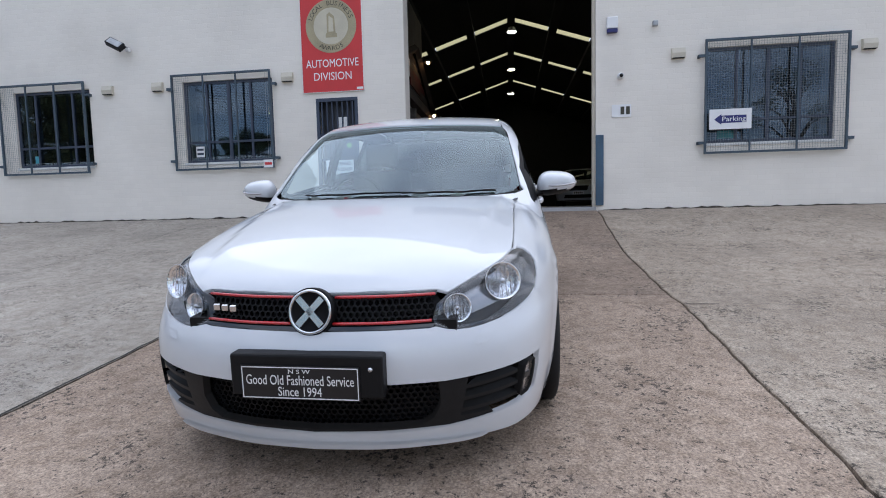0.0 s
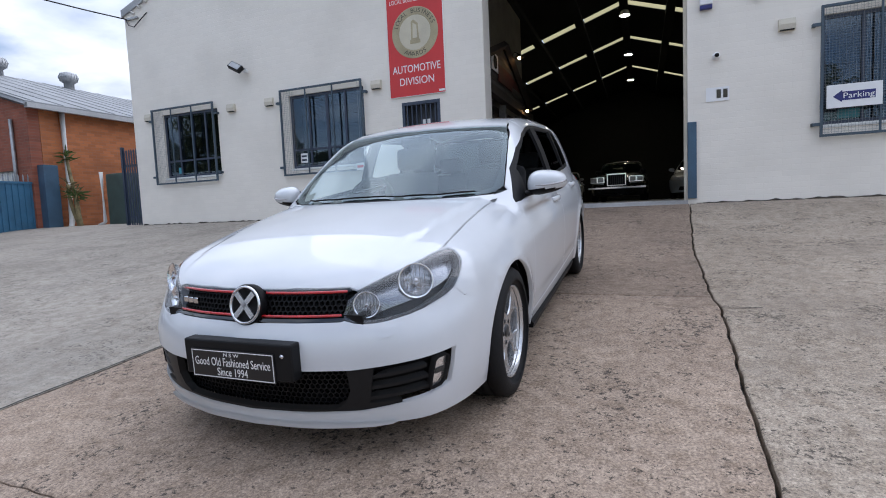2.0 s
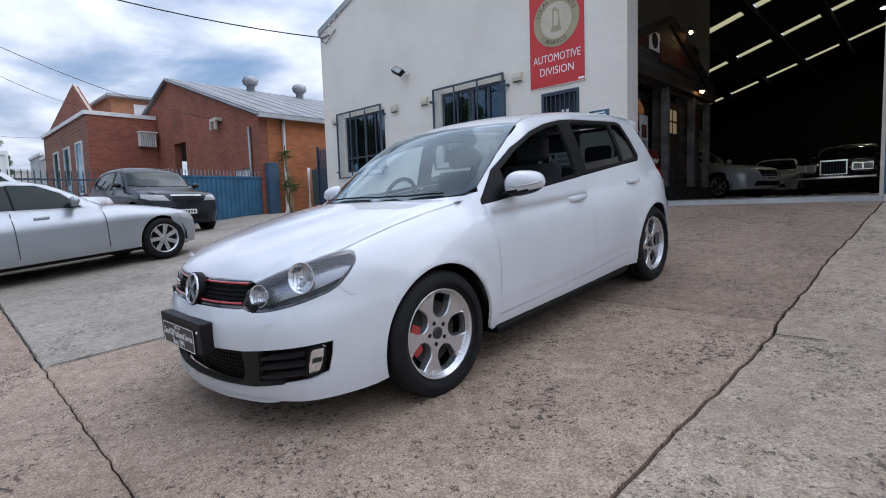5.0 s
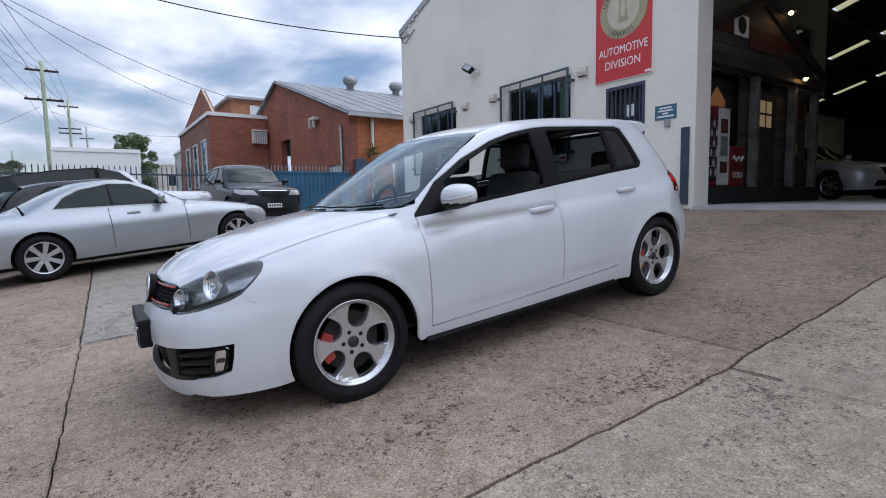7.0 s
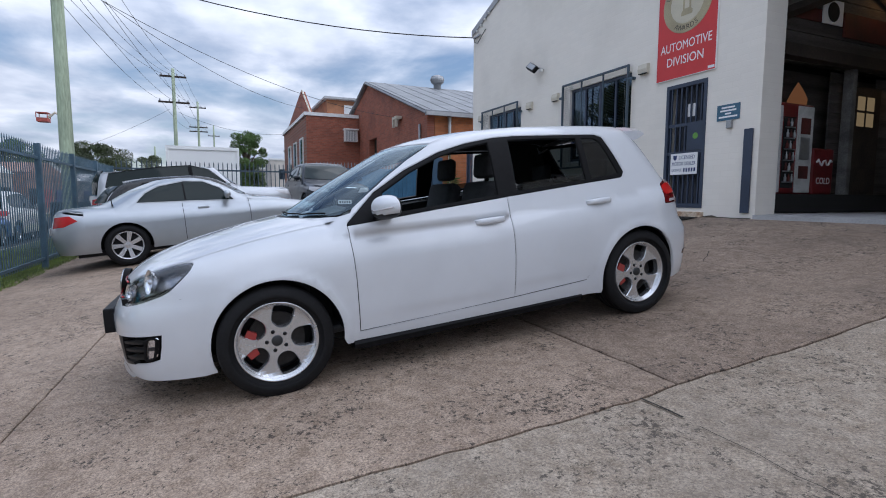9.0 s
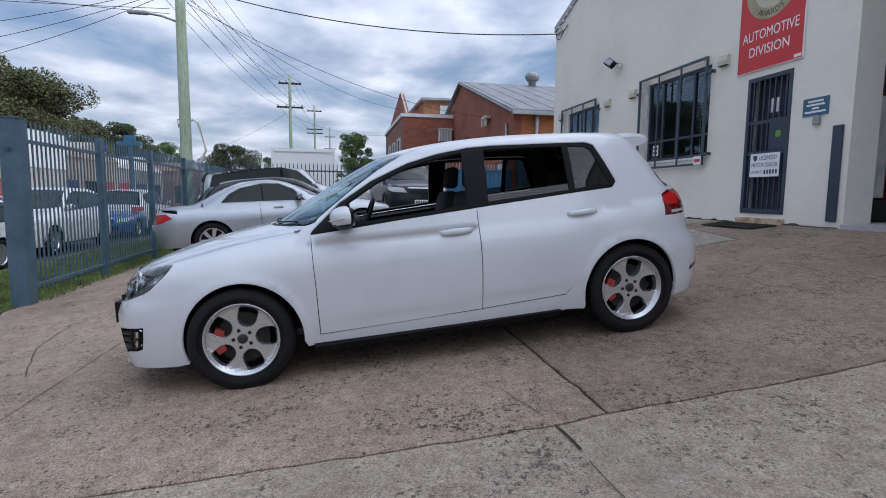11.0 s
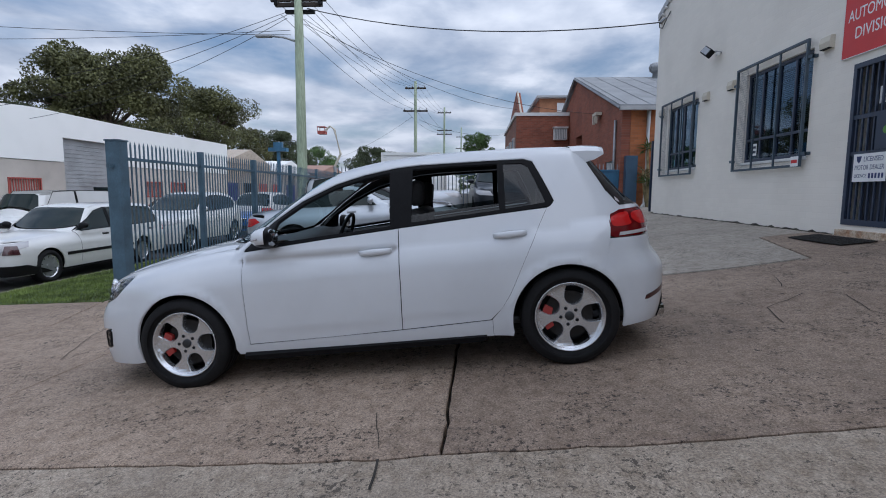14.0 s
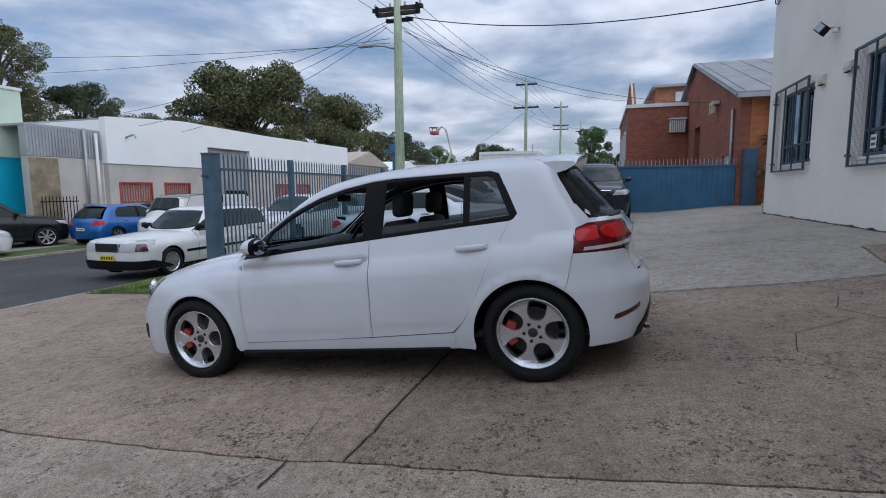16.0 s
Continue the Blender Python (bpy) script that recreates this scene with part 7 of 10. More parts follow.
pane = skin("windscreen", wsl, [], from_top, M_SCREEN, car, "pale blue-green windscreen reflecting the sky", step=0.07, skirt=0, sink=0.004, gap=0.004)
pane.visible_shadow = False
skin("windscreen_border", wsl, [ws_in], from_top, M_MATTBLACK, pane, "black ceramic border", step=0.05, skirt=0, sink=0.009, gap=0.004)
rear_glass = [(-0.575, 1.02), (0, 1.005), (0.575, 1.02), (0.555, 1.2), (0.53, 1.325), (-0.53, 1.325), (-0.555, 1.2)]
skin("rear_window", rear_glass, [], from_back, M_REARGLASS, car, "dark tinted rear screen", step=0.06, skirt=0.01, sink=0.004)
skin("rear_window_border", [(-0.70, 0.992), (0.70, 0.992), (0.69, 1.10), (0.66, 1.2), (0.60, 1.345), (-0.60, 1.345), (-0.66, 1.2), (-0.69, 1.10)], [rear_glass], from_back, M_MATTBLACK, car, "black rear screen surround", step=0.04, sink=0.005)
# roof spoiler
bm = bmesh.new()
rows = []
for v in np.linspace(-0.60, 0.60, 17):
    e = abs(v) / 0.60
    zr = float(from_top([(3.58, v)])[0, 2])
    tip = 3.835 - 0.055 * e ** 2
    top = [(3.575, zr + 0.004), (3.67, zr + 0.001), (3.76, zr - 0.006 - 0.006 * e), (tip, zr - 0.016 - 0.012 * e), (tip - 0.003, zr - 0.022 - 0.012 * e), (3.72, zr - 0.062), (3.60, zr - 0.085)]
    rows.append([bm.verts.new((v, a, b)) for a, b in top])
for a, b in zip(rows, rows[1:]):
    for j in range(6):
        bm.faces.new((a[j], a[j + 1], b[j + 1], b[j]))
bm.faces.new(rows[0]); bm.faces.new(rows[-1][::-1])
bmesh.ops.recalc_face_normals(bm, faces=bm.faces)
spoiler = part("roof_spoiler", bm, M_CARWHITE, car)
# tailgate, tail lamps, rear bumper
skin("tailgate", [(-0.60, 0.985), (0, 0.985), (0.60, 0.985), (0.60, 0.968), (0.435, 0.955), (0.435, 0.81), (0.52, 0.79), (0.555, 0.70), (0.53, 0.645), (0, 0.64), (-0.53, 0.645), (-0.555, 0.70), (-0.52, 0.79), (-0.435, 0.81), (-0.435, 0.955), (-0.60, 0.968)], [], from_back, M_CARWHITE, car, step=0.05)
TL = tail_angle(np.array([(0.83, 3.735, 0.815), (0.815, 3.75, 0.90), (0.79, 3.775, 0.945), (0.74, 3.83, 0.967), (0.60, 3.97, 0.967), (0.46, 4.04, 0.955), (0.43, 4.06, 0.93), (0.43, 4.065, 0.82), (0.55, 4.05, 0.80), (0.72, 3.96, 0.794), (0.815, 3.76, 0.798)]))
TL = [tuple(p) for p in TL]
for s in (1, -1):
    lp = TL if s > 0 else mir(TL)
    lamp = skin("tail_lamp", lp, [], from_tail, M_REDLENS, car, "dark red tail lamp with a pale lower strip", step=0.02, skirt=0.02)
    ang = [abs(a) for a, _ in lp]
    lo, hi = min(ang), max(ang)
    f = lambda k: s * (lo + (hi - lo) * k)
    skin("reversing_lens", [(f(0.05), 0.81), (f(0.9), 0.806), (f(0.88), 0.828), (f(0.05), 0.834)], [], from_tail, M_CLEARLENS, lamp, "pale grey lens strip", step=0.02, skirt=0.004, rise=0.003)
    skin("brake_lens", soft([(f(0.15), 0.86), (f(0.55), 0.858), (f(0.66), 0.90), (f(0.60), 0.945), (f(0.2), 0.945)], 2), [], from_tail, M_REDBRIGHT, lamp, "bright red lens", step=0.02, skirt=0.004, rise=0.003)
    skin("turn_lens", soft([(f(0.68), 0.865), (f(0.95), 0.86), (f(0.93), 0.92), (f(0.80), 0.945), (f(0.64), 0.948), (f(0.69), 0.905)], 2), [], from_tail, M_REDBRIGHT, lamp, "bright red lens", step=0.02, skirt=0.004, rise=0.003)
for s in (1, -1):
    cor = [(s * a, b) for a, b in tail_angle(np.array([(0.55, 3.99, 0.93), (0.805, 3.76, 0.93), (0.80, 3.755, 1.03), (0.74, 3.80, 1.09), (0.60, 3.92, 1.06)]))]
    skin("rear_corner_panel", cor, [], from_tail, M_CARWHITE, car, step=0.03, sink=0.006, skirt=0.01)
arch_r = [tuple(p) for p in tail_angle(from_side(arc(*AR, ARCH, 50, -14, 13)))]
under = [tuple(p) for p in tail_angle(np.array([(0.72, 3.96, 0.79), (0.6, 4.03, 0.785), (0.545, 4.08, 0.70), (0.535, 4.1, 0.64)]))]
top_half = [tuple(p) for p in tail_angle(from_side([(3.702, 0.66), (3.737, 0.797)]))] + under
bump_half = arch_r[::-1] + top_half
low_c = [(0.55, 0.245), (0.40, 0.30), (0.2, 0.33), (0, 0.335)]
rb = bump_half + mir(top_half)[0:] + mir(arch_r[::-1]) + [(-a, b) for a, b in low_c] + low_c[::-1][1:]
rear_bumper = skin("rear_bumper", rb, [], from_tail, M_CARWHITE, car, step=0.045)
dif = [(0.62, 0.30), (0.47, 0.36), (0.2, 0.40), (0, 0.405)]
skin("rear_diffuser", [(0.66, 0.235)] + dif + [(-a, b) for a, b in dif[::-1][1:]] + [(-0.66, 0.235), (0, 0.22)], [], from_tail, M_MATTBLACK, car, "black plastic diffuser", step=0.04, rise=0.008)
for s in (1, -1):
    f = lambda k: s * (0.62 + 0.2 * k)
    skin("rear_reflector", [(f(0), 0.425), (f(0.9), 0.382), (f(1.0), 0.385), (f(0.95), 0.412), (f(0), 0.455)], [], from_tail, M_REFLEX, rear_bumper, "dark red reflector strip", step=0.02, rise=0.003, skirt=0.006)
    bm = bmesh.new()
    tube(bm, [(s * 0.46, 3.95, 0.235), (s * 0.46, 4.15, 0.235)], 0.042, 16)
    part("exhaust_tip", bm, M_CHROME, car, smooth=True)

# front bumper
th = lambda pts: [tuple(p) for p in nose_angle(from_ahead(pts))]
arch_f = [tuple(p) for p in nose_angle(from_side(arc(*AF, ARCH, 126, 198, 14)))]
low_edge = [tuple(p) for p in nose_angle(from_side([(0.50, 0.19)]))] + th([(0.66, 0.19), (0.45, 0.196), (0.2, 0.196), (0, 0.196)])
lamp_low = LAMP[13:22]
seam_f = [tuple(p) for p in nose_angle(np.array([(0.79, 0.42, 0.625)]))]
top_f = th([(0.40, 0.598), (0.2, 0.598), (0.0, 0.596)])
halfb = low_edge[::-1] + arch_f[::-1] + seam_f + lamp_low + top_f
OPENING = th([(0.0, 0.242), (0.3, 0.244), (0.45, 0.252), (0.60, 0.272), (0.70, 0.288), (0.75, 0.31), (0.765, 0.38), (0.772, 0.448), (0.70, 0.442), (0.58, 0.434), (0.45, 0.425), (0.2, 0.425), (0.0, 0.425)])
hole = OPENING + mir(OPENING)[1:-1]
full = halfb[:-1] + [halfb[-1]] + mir(halfb)[1:-1]
bumper = skin("front_bumper", full, [hole], from_nose, M_CARWHITE, car, step=0.04)
lip_h = th([(0.0, 0.184), (0.3, 0.186), (0.5, 0.190), (0.56, 0.196)])
lip_t = th([(0.58, 0.206), (0.5, 0.207), (0.3, 0.206), (0.0, 0.205)])
skin("front_lip", lip_h + lip_t + [(-a, b) for a, b in lip_t[::-1][1:]] + [(-a, b) for a, b in lip_h[::-1][:-1]], [], from_nose, M_CARWHITE, car, "white lower lip spoiler", step=0.03, rise=0.014, skirt=0.05)
# lower intake
skin("intake_backing", hole, [], from_nose, M_BLACK, bumper, "black recess", step=0.06, sink=0.07, skirt=0, gap=-0.01)


def comb(name, v0, v1, w0, w1, r, sink, parent):
    """Honeycomb walls that follow the nose."""
    bm = bmesh.new()
    row = 0
    w = w0
    cells = []
    while w < w1:
        v = v0 + (r * 0.866 if row % 2 else 0)
        while v < v1:
            cells.append((v, w))
            v += r * 1.732
        w += r * 1.5
        row += 1
    ang = [radians(30 + 60 * i) for i in range(6)]
    pts = np.array([(c[0] + rr * math.cos(a) * 0.98, c[1] + rr * math.sin(a)) for c in cells for rr in (r * 0.99, r * 0.80) for a in ang])
    P = from_ahead(pts) + np.array([0, sink, 0])
    i = 0
    for c in cells:
        o = [bm.verts.new(P[i + k]) for k in range(6)]
        n_ = [bm.verts.new(P[i + 6 + k]) for k in range(6)]
        b = [bm.verts.new(P[i + 6 + k] + np.array([0, 0.02, 0])) for k in range(6)]
        for k in range(6):
            j = (k + 1) % 6
            bm.faces.new((o[k], o[j], n_[j], n_[k]))
            bm.faces.new((n_[k], n_[j], b[j], b[k]))
        i += 12
    ob = part(name, bm, M_BLACK, parent, "black honeycomb mesh")
    ob["kind"] = "stuff"
    return ob


comb("lower_honeycomb", -0.46, 0.46, 0.262, 0.42, 0.013, 0.052, bumper)
for s in (1, -1):
    post = [(0.43, 0.425), (0.47, 0.428), (0.53, 0.432), (0.515, 0.35), (0.50, 0.285), (0.60, 0.288), (0.61, 0.274), (0.46, 0.253), (0.0, 0.242), (0.0, 0.257), (0.37, 0.263), (0.41, 0.29), (0.435, 0.34)]
    skin("intake_frame", [(s * a, b) for a, b in th(post)], [], from_nose, M_INTAKE, bumper, "black plastic surround", step=0.03, sink=0.006, skirt=0.03)
    for w0 in (0.305, 0.348, 0.391):
        sl = [(0.50, w0 - 0.012), (0.70, w0 + 0.006), (0.70, w0 + 0.018), (0.50, w0 + 0.002)]
        skin("intake_slat", [(s * a, b) for a, b in th(sl)], [], from_nose, M_INTAKE, bumper, "black intake slat", step=0.03, sink=0.012, skirt=0.04, gap=0)
    fog = [(0.695, 0.302), (0.735, 0.312), (0.752, 0.38), (0.757, 0.432), (0.72, 0.43), (0.705, 0.36)]
    fg = skin("fog_lamp", [(s * a, b) for a, b in soft(th(fog), 1)], [], from_nose, M_BOWL, bumper, "clear fog lamp in a black bezel", step=0.015, sink=0.012, skirt=0.01, gap=0)
    skin("fog_lens", [(s * a, b) for a, b in soft(th(fog), 1)], [], from_nose, M_LENS, fg, "clear lens", step=0.02, sink=0.004, skirt=0.0, gap=0)
    fl = soft([(s * a, b) for a, b in th(fog)], 1)
    skin("fog_bezel", fl, [inset(fl, 0.008)], from_nose, M_BLACK, fg, "black lamp ring", step=0.015, sink=0.0, skirt=0.03, gap=0)
    for k in (1,):
        w0 = 0.325 + 0.035 * k
        skin("fog_reflector", [(s * a, b) for a, b in th([(0.712 + 0.006 * k, w0), (0.737 + 0.004 * k, w0 + 0.003), (0.74 + 0.004 * k, w0 + 0.022), (0.716 + 0.006 * k, w0 + 0.02)])], [], from_nose, M_GREYTRIM, fg, step=0.01, sink=0.008, skirt=0.004, gap=0)
    skin("washer_cover", [(s * a, b) for a, b in soft(th([(0.545, 0.533), (0.60, 0.54), (0.61, 0.578), (0.56, 0.572)]), 1)], [], from_nose, M_CARWHITE, bumper, step=0.02, rise=0.0015, skirt=0.004, gap=0)

# upper grille
grille_loop = th([(0.0, 0.600), (0.2, 0.602), (0.40, 0.606), (0.418, 0.66), (0.428, 0.695), (0.42, 0.712), (0.2, 0.714), (0.0, 0.714)])
gl = grille_loop + mir(grille_loop)[1:-1]
grille = skin("upper_grille", gl, [], from_nose, M_BLACK, car, "black grille with red stripes", step=0.05, sink=0.04, skirt=0, gap=-0.008)
comb("grille_honeycomb", -0.40, 0.41, 0.622, 0.70, 0.0125, 0.02, grille)
for w0, nm in ((0.702, "red_stripe"), (0.620, "red_stripe")):
    for s in (1, -1):
        pts = from_ahead([(s * v, w0) for v in np.linspace(0.075, 0.415 if w0 > 0.65 else 0.405, 14)])
        bm = bmesh.new()
        tube(bm, [Vector(p) + Vector((0, -0.001, 0)) for p in pts], 0.0055, 8)
        part(nm, bm, M_REDSTRIP, grille, "red grille stripe", smooth=True)
for w0, hgt in ((0.711, 0.003), (0.606, 0.006)):
    for s in (1, -1):
        skin("grille_bar", [(s * a, b) for a, b in th([(0.0, w0 - hgt), (0.41, w0 - hgt), (0.42, w0 + hgt), (0.0, w0 + hgt)])], [], from_nose, M_GLOSSBLACK, grille, "gloss black grille bar", step=0.03, sink=0.002, skirt=0.025)
# round badge: ring, dark disc and plain slanting bars
bp_ = at((0.0, 0.662), from_ahead)
BADGE = Matrix.Translation(bp_ + Vector((0, -0.012, 0))) @ Euler((radians(-14), 0, 0)).to_matrix().to_4x4()
badge = part("badge", lathe(bmesh.new(), [(0.03, 0.082), (0.0, 0.082), (-0.006, 0.079), (-0.002, 0.07), (-0.002, 0.001)], 40, "y", BADGE), M_MATTBLACK, car, "round chrome badge on the grille", smooth=True)
part("badge_ring", lathe(bmesh.new(), [(0.0, 0.0765), (-0.010, 0.076), (-0.014, 0.071), (-0.010, 0.066), (0.0, 0.065)], 40, "y", BADGE), M_CHROME, badge, "chrome ring", smooth=True)
bm = bmesh.new()
for x0, z0, x1, z1 in ((-0.042, 0.046, 0.042, -0.046), (0.042, 0.046, -0.042, -0.046)):
    d = Vector((x1 - x0, 0, z1 - z0)).normalized()
    n_ = Vector((-d.z, 0, d.x)) * 0.011
    a, b = Vector((x0, -0.004, z0)), Vector((x1, -0.004, z1))
    vs = [bm.verts.new(BADGE @ p) for q in (0, -0.008) for p in (a + n_ + Vector((0, q, 0)), b + n_ + Vector((0, q, 0)), b - n_ + Vector((0, q, 0)), a - n_ + Vector((0, q, 0)))]
    for f in ((4, 5, 6, 7), (0, 1, 5, 4), (1, 2, 6, 5), (2, 3, 7, 6), (3, 0, 4, 7)):
        bm.faces.new([vs[i] for i in f])
bmesh.ops.recalc_face_normals(bm, faces=bm.faces)
part("badge_bars", bm, M_ALLOY, badge, "plain silver bars")
for k in range(3):
    p = at((-0.375 + 0.036 * k, 0.661), from_ahead)
    bm = box(bmesh.new(), p.x - 0.013, p.x + 0.013, p.y - 0.008, p.y + 0.004, p.z - 0.012, p.z + 0.012, bevel=0.004)
    part("model_badge", bm, M_CHROME, grille, "plain chrome bar")

# head lamps
for s in (1, -1):
    lp = LAMP if s > 0 else mir(LAMP)
    house = skin("headlamp", lp, [], from_nose, M_GREYTRIM, car, "clear wrap-round headlamp with a dark surround", step=0.03, sink=0.075, skirt=0, gap=0.0)
    skin("headlamp_rim", lp, [inset(lp, 0.011)], from_nose, M_GLOSSBLACK, house, "gloss black rim", step=0.02, sink=0.004, skirt=0.06)
    lens = skin("headlamp_lens", lp, [], from_nose, M_LENS, house, "clear lens", step=0.03, sink=0.001, skirt=0, gap=0.004)
    lens.visible_shadow = False
    top_l = [(s * a, b) for a, b in nose_angle(np.array([(0.43, 0.15, 0.685), (0.55, 0.28, 0.74), (0.665, 0.455, 0.785), (0.725, 0.515, 0.78), (0.73, 0.44, 0.715), (0.66, 0.32, 0.668), (0.56, 0.2, 0.635), (0.47, 0.14, 0.610), (0.425, 0.12, 0.625)]))]
    skin("lamp_shroud", top_l if s > 0 else top_l[::-1], [], from_nose, M_LAMPGREY, house, "grey reflector shroud", step=0.03, sink=0.05, skirt=0.01, gap=0)
    for (v, w, r, d) in ((0.645, 0.717, 0.068, 0.016), (0.492, 0.652, 0.050, 0.014)):
        c = from_ahead([(s * v, w)])[0]
        n_ = Vector((s * 0.42, -1, 0.22)).normalized()
        c = Vector(c) - n_ * d
        m = Matrix.Translation(c) @ n_.to_track_quat("Y", "Z").to_matrix().to_4x4()
        bowl = part("reflector", lathe(bmesh.new(), [(0.010, r), (0.011, r * 0.96), (-0.004, r * 0.9), (-0.02, r * 0.65), (-0.032, r * 0.3), (-0.034, 0.002)], 28, "y", m), M_BOWL, house, "chrome reflector bowl", smooth=True)
        part("bulb", lathe(bmesh.new(), [(-0.03, r * 0.2), (0.004, r * 0.2), (0.012, r * 0.1), (0.013, 0.001)], 12, "y", m), M_ALLOY, bowl, "bulb cap", smooth=True)
        for q in range(-3, 4):
            x = q * r * 0.25
            hgt = math.sqrt(max(r * r * 0.8 - x * x, 0.0001))
            part("flute", tube(bmesh.new(), [m @ Vector((x, 0.006 - 0.3 * (0.05 - 0.6 * x * x), zz)) for zz in (-hgt, 0, hgt)], 0.0014, 5), M_LAMPGREY, bowl, smooth=True)

# number plate on its black plinth
PL = Matrix.Translation((0.003, -0.022, 0.472)) @ Euler((radians(-3), 0, 0)).to_matrix().to_4x4()
plinth = part("plate_plinth", box(bmesh.new(), -0.262, 0.262, -0.008, 0.05, -0.072, 0.072, bevel=0.008, m=PL), M_BLACK, car, "black number plate plinth")
part("plinth_screw", lathe(bmesh.new(), [(0.0, 0.008), (-0.006, 0.008), (-0.008, 0.001)], 12, "y", PL @ Matrix.Translation((0.222, -0.008, 0.028))), M_ALLOY, plinth, smooth=True)
PP = PL @ Matrix.Translation((-0.018, -0.011, -0.022))
plate_ob = part("slogan_plate", box(bmesh.new(), -0.204, 0.204, -0.002, 0.003, -0.057, 0.057, m=PP), material("plate_black", (0.01, 0.01, 0.012), 0.35, bump=0.0), plinth, "black plate with white lettering")
bm = bmesh.new()
for a in ((-0.200, 0.200, 0.0505, 0.0535), (-0.200, 0.200, -0.0535, -0.0505), (-0.200, -0.197, -0.0535, 0.0535), (0.197, 0.200, -0.0535, 0.0535)):
    box(bm, a[0], a[1], -0.0035, -0.0022, a[2], a[3], m=PP)
part("plate_border", bm, M_SIGNWHITE, plate_ob, "thin white border")
face = PP @ Euler((radians(90), 0, 0)).to_matrix().to_4x4() @ Matrix.Translation((0, 0, 0.0035))
words("Good Old Fashioned Service", 0.048, M_SIGNWHITE, face @ Matrix.Translation((0, 0.008, 0)), plate_ob, width=0.37, depth=0.0005)
words("Since 1994", 0.045, M_SIGNWHITE, face @ Matrix.Translation((0, -0.031, 0)), plate_ob, width=0.15, depth=0.0005)
words("N S W", 0.02, M_SIGNWHITE, face @ Matrix.Translation((0, 0.0385, 0)), plate_ob, width=0.075, depth=0.0005)

# door handles, fuel, mirrors
for s in (1, -1):
    for u0, u1, w0 in ((2.14, 2.36, 0.832), (3.01, 3.225, 0.872)):
        bm = bmesh.new()
        rows = []
        for i in range(13):
            k = i / 12
            u = u0 + (u1 - u0) * k
            p = from_side([(u, w0)])[0]
            out = 0.004 + 0.034 * math.sin(math.pi * min(max(k, 0.0), 1.0)) ** 0.35
            hh = 0.017 + 0.006 * math.sin(math.pi * k)
            rows.append([bm.verts.new((s * (p[0] + out * dv), u, w0 + dz * hh + 0.004 * k)) for dv, dz in ((0.75, 1.0), (1.0, 0.6), (1.05, 0.0), (1.0, -0.5), (0.75, -0.8), (0.35, -0.6), (0.35, 0.7))])
        for a, b in zip(rows, rows[1:]):
            for j in range(7):
                bm.faces.new((a[j], a[(j + 1) % 7], b[(j + 1) % 7], b[j]))
        bm.faces.new(rows[0]); bm.faces.new(rows[-1][::-1])
        bmesh.ops.recalc_face_normals(bm, faces=bm.faces)
        hd = part("door_handle", bm, M_CARWHITE, car, smooth=True)
        # Flat grey patch on the door: the handle recess's shade as colour
        skin("handle_recess_shade", [(a, b) for a, b in soft([(u0 + 0.05, w0 - 0.022), (u0 + 0.13, w0 - 0.026), (u0 + 0.16, w0), (u0 + 0.13, w0 + 0.028), (u0 + 0.05, w0 + 0.024), (u0 + 0.035, w0)], 2)], [], (lambda q: from_side(q) * np.array([s, 1, 1])), material("recess_shade", (0.55, 0.56, 0.57), 0.4, bump=0) if s > 0 and u0 < 3 else bpy.data.materials["recess_shade"], hd, step=0.02, skirt=0, rise=0.0015, gap=0)
    # mirror
    mm = Matrix.Translation((s * 0.925, 1.575, 0.992))
    bm = bmesh.new()
    bmesh.ops.create_uvsphere(bm, u_segments=28, v_segments=18, radius=1.0)
    bm.verts.index_update()
    behind = {}
    for v in bm.verts:
        x, y, z = v.co
        pw = lambda t, e: math.copysign(abs(t) ** e, t)
        behind[v.index] = y > 0.12
        x, z = pw(x, 0.72), pw(z, 0.8)
        y = y * (1.0 if y < 0 else 0.45)
        v.co = mm @ Vector((s * (x * 0.112 * (1 - 0.06 * z)), y * 0.095 + 0.018 * x, z * 0.068 * (1 - 0.22 * x) + 0.006 * x))
    low = [f for f in bm.faces if f.calc_center_median().z < 0.956 or all(behind[v.index] for v in f.verts)]
    for f in low:
        f.material_index = 1
    mirror = part("door_mirror", bm, [M_CARWHITE, M_MATTBLACK], car, "white door mirror with a black base", smooth=True)
    bm = bmesh.new()
    tube(bm, [mm @ Vector((s * x, y, z)) for x, y, z in ((-0.05, -0.093, -0.012), (0.0, -0.099, -0.013), (0.05, -0.083, -0.010), (0.092, -0.052, -0.004), (0.111, -0.014, 0.002))], 0.0055, 8)
    part("mirror_glass", lathe(bmesh.new(), [(0.0445, 0.001), (0.0445, 0.88), (0.036, 0.97)], 28, "y", mm @ Matrix.Diagonal((s * 0.092, 1, 0.056, 1))), M_DARKGLOSS, mirror, "dark mirror glass", smooth=True)
    part("mirror_indicator", bm, M_CLEARLENS, mirror, "clear indicator strip", smooth=True)
    bm = bmesh.new()
    ring = []
    for k in range(6):
        t = k / 5
        c = Vector((s * (0.775 + 0.10 * t), 1.55 + 0.02 * t, 0.925 + 0.02 * t))
        ring.append([bm.verts.new(c + Vector((0, 0.055 * math.cos(a) * (1.1 - 0.2 * t), 0.02 * math.sin(a)))) for a in np.linspace(0, 2 * math.pi, 12, endpoint=False)])
    for a, b in zip(ring, ring[1:]):
        for j in range(12):
            bm.faces.new((a[j], a[(j + 1) % 12], b[(j + 1) % 12], b[j]))
    bmesh.ops.recalc_face_normals(bm, faces=bm.faces)
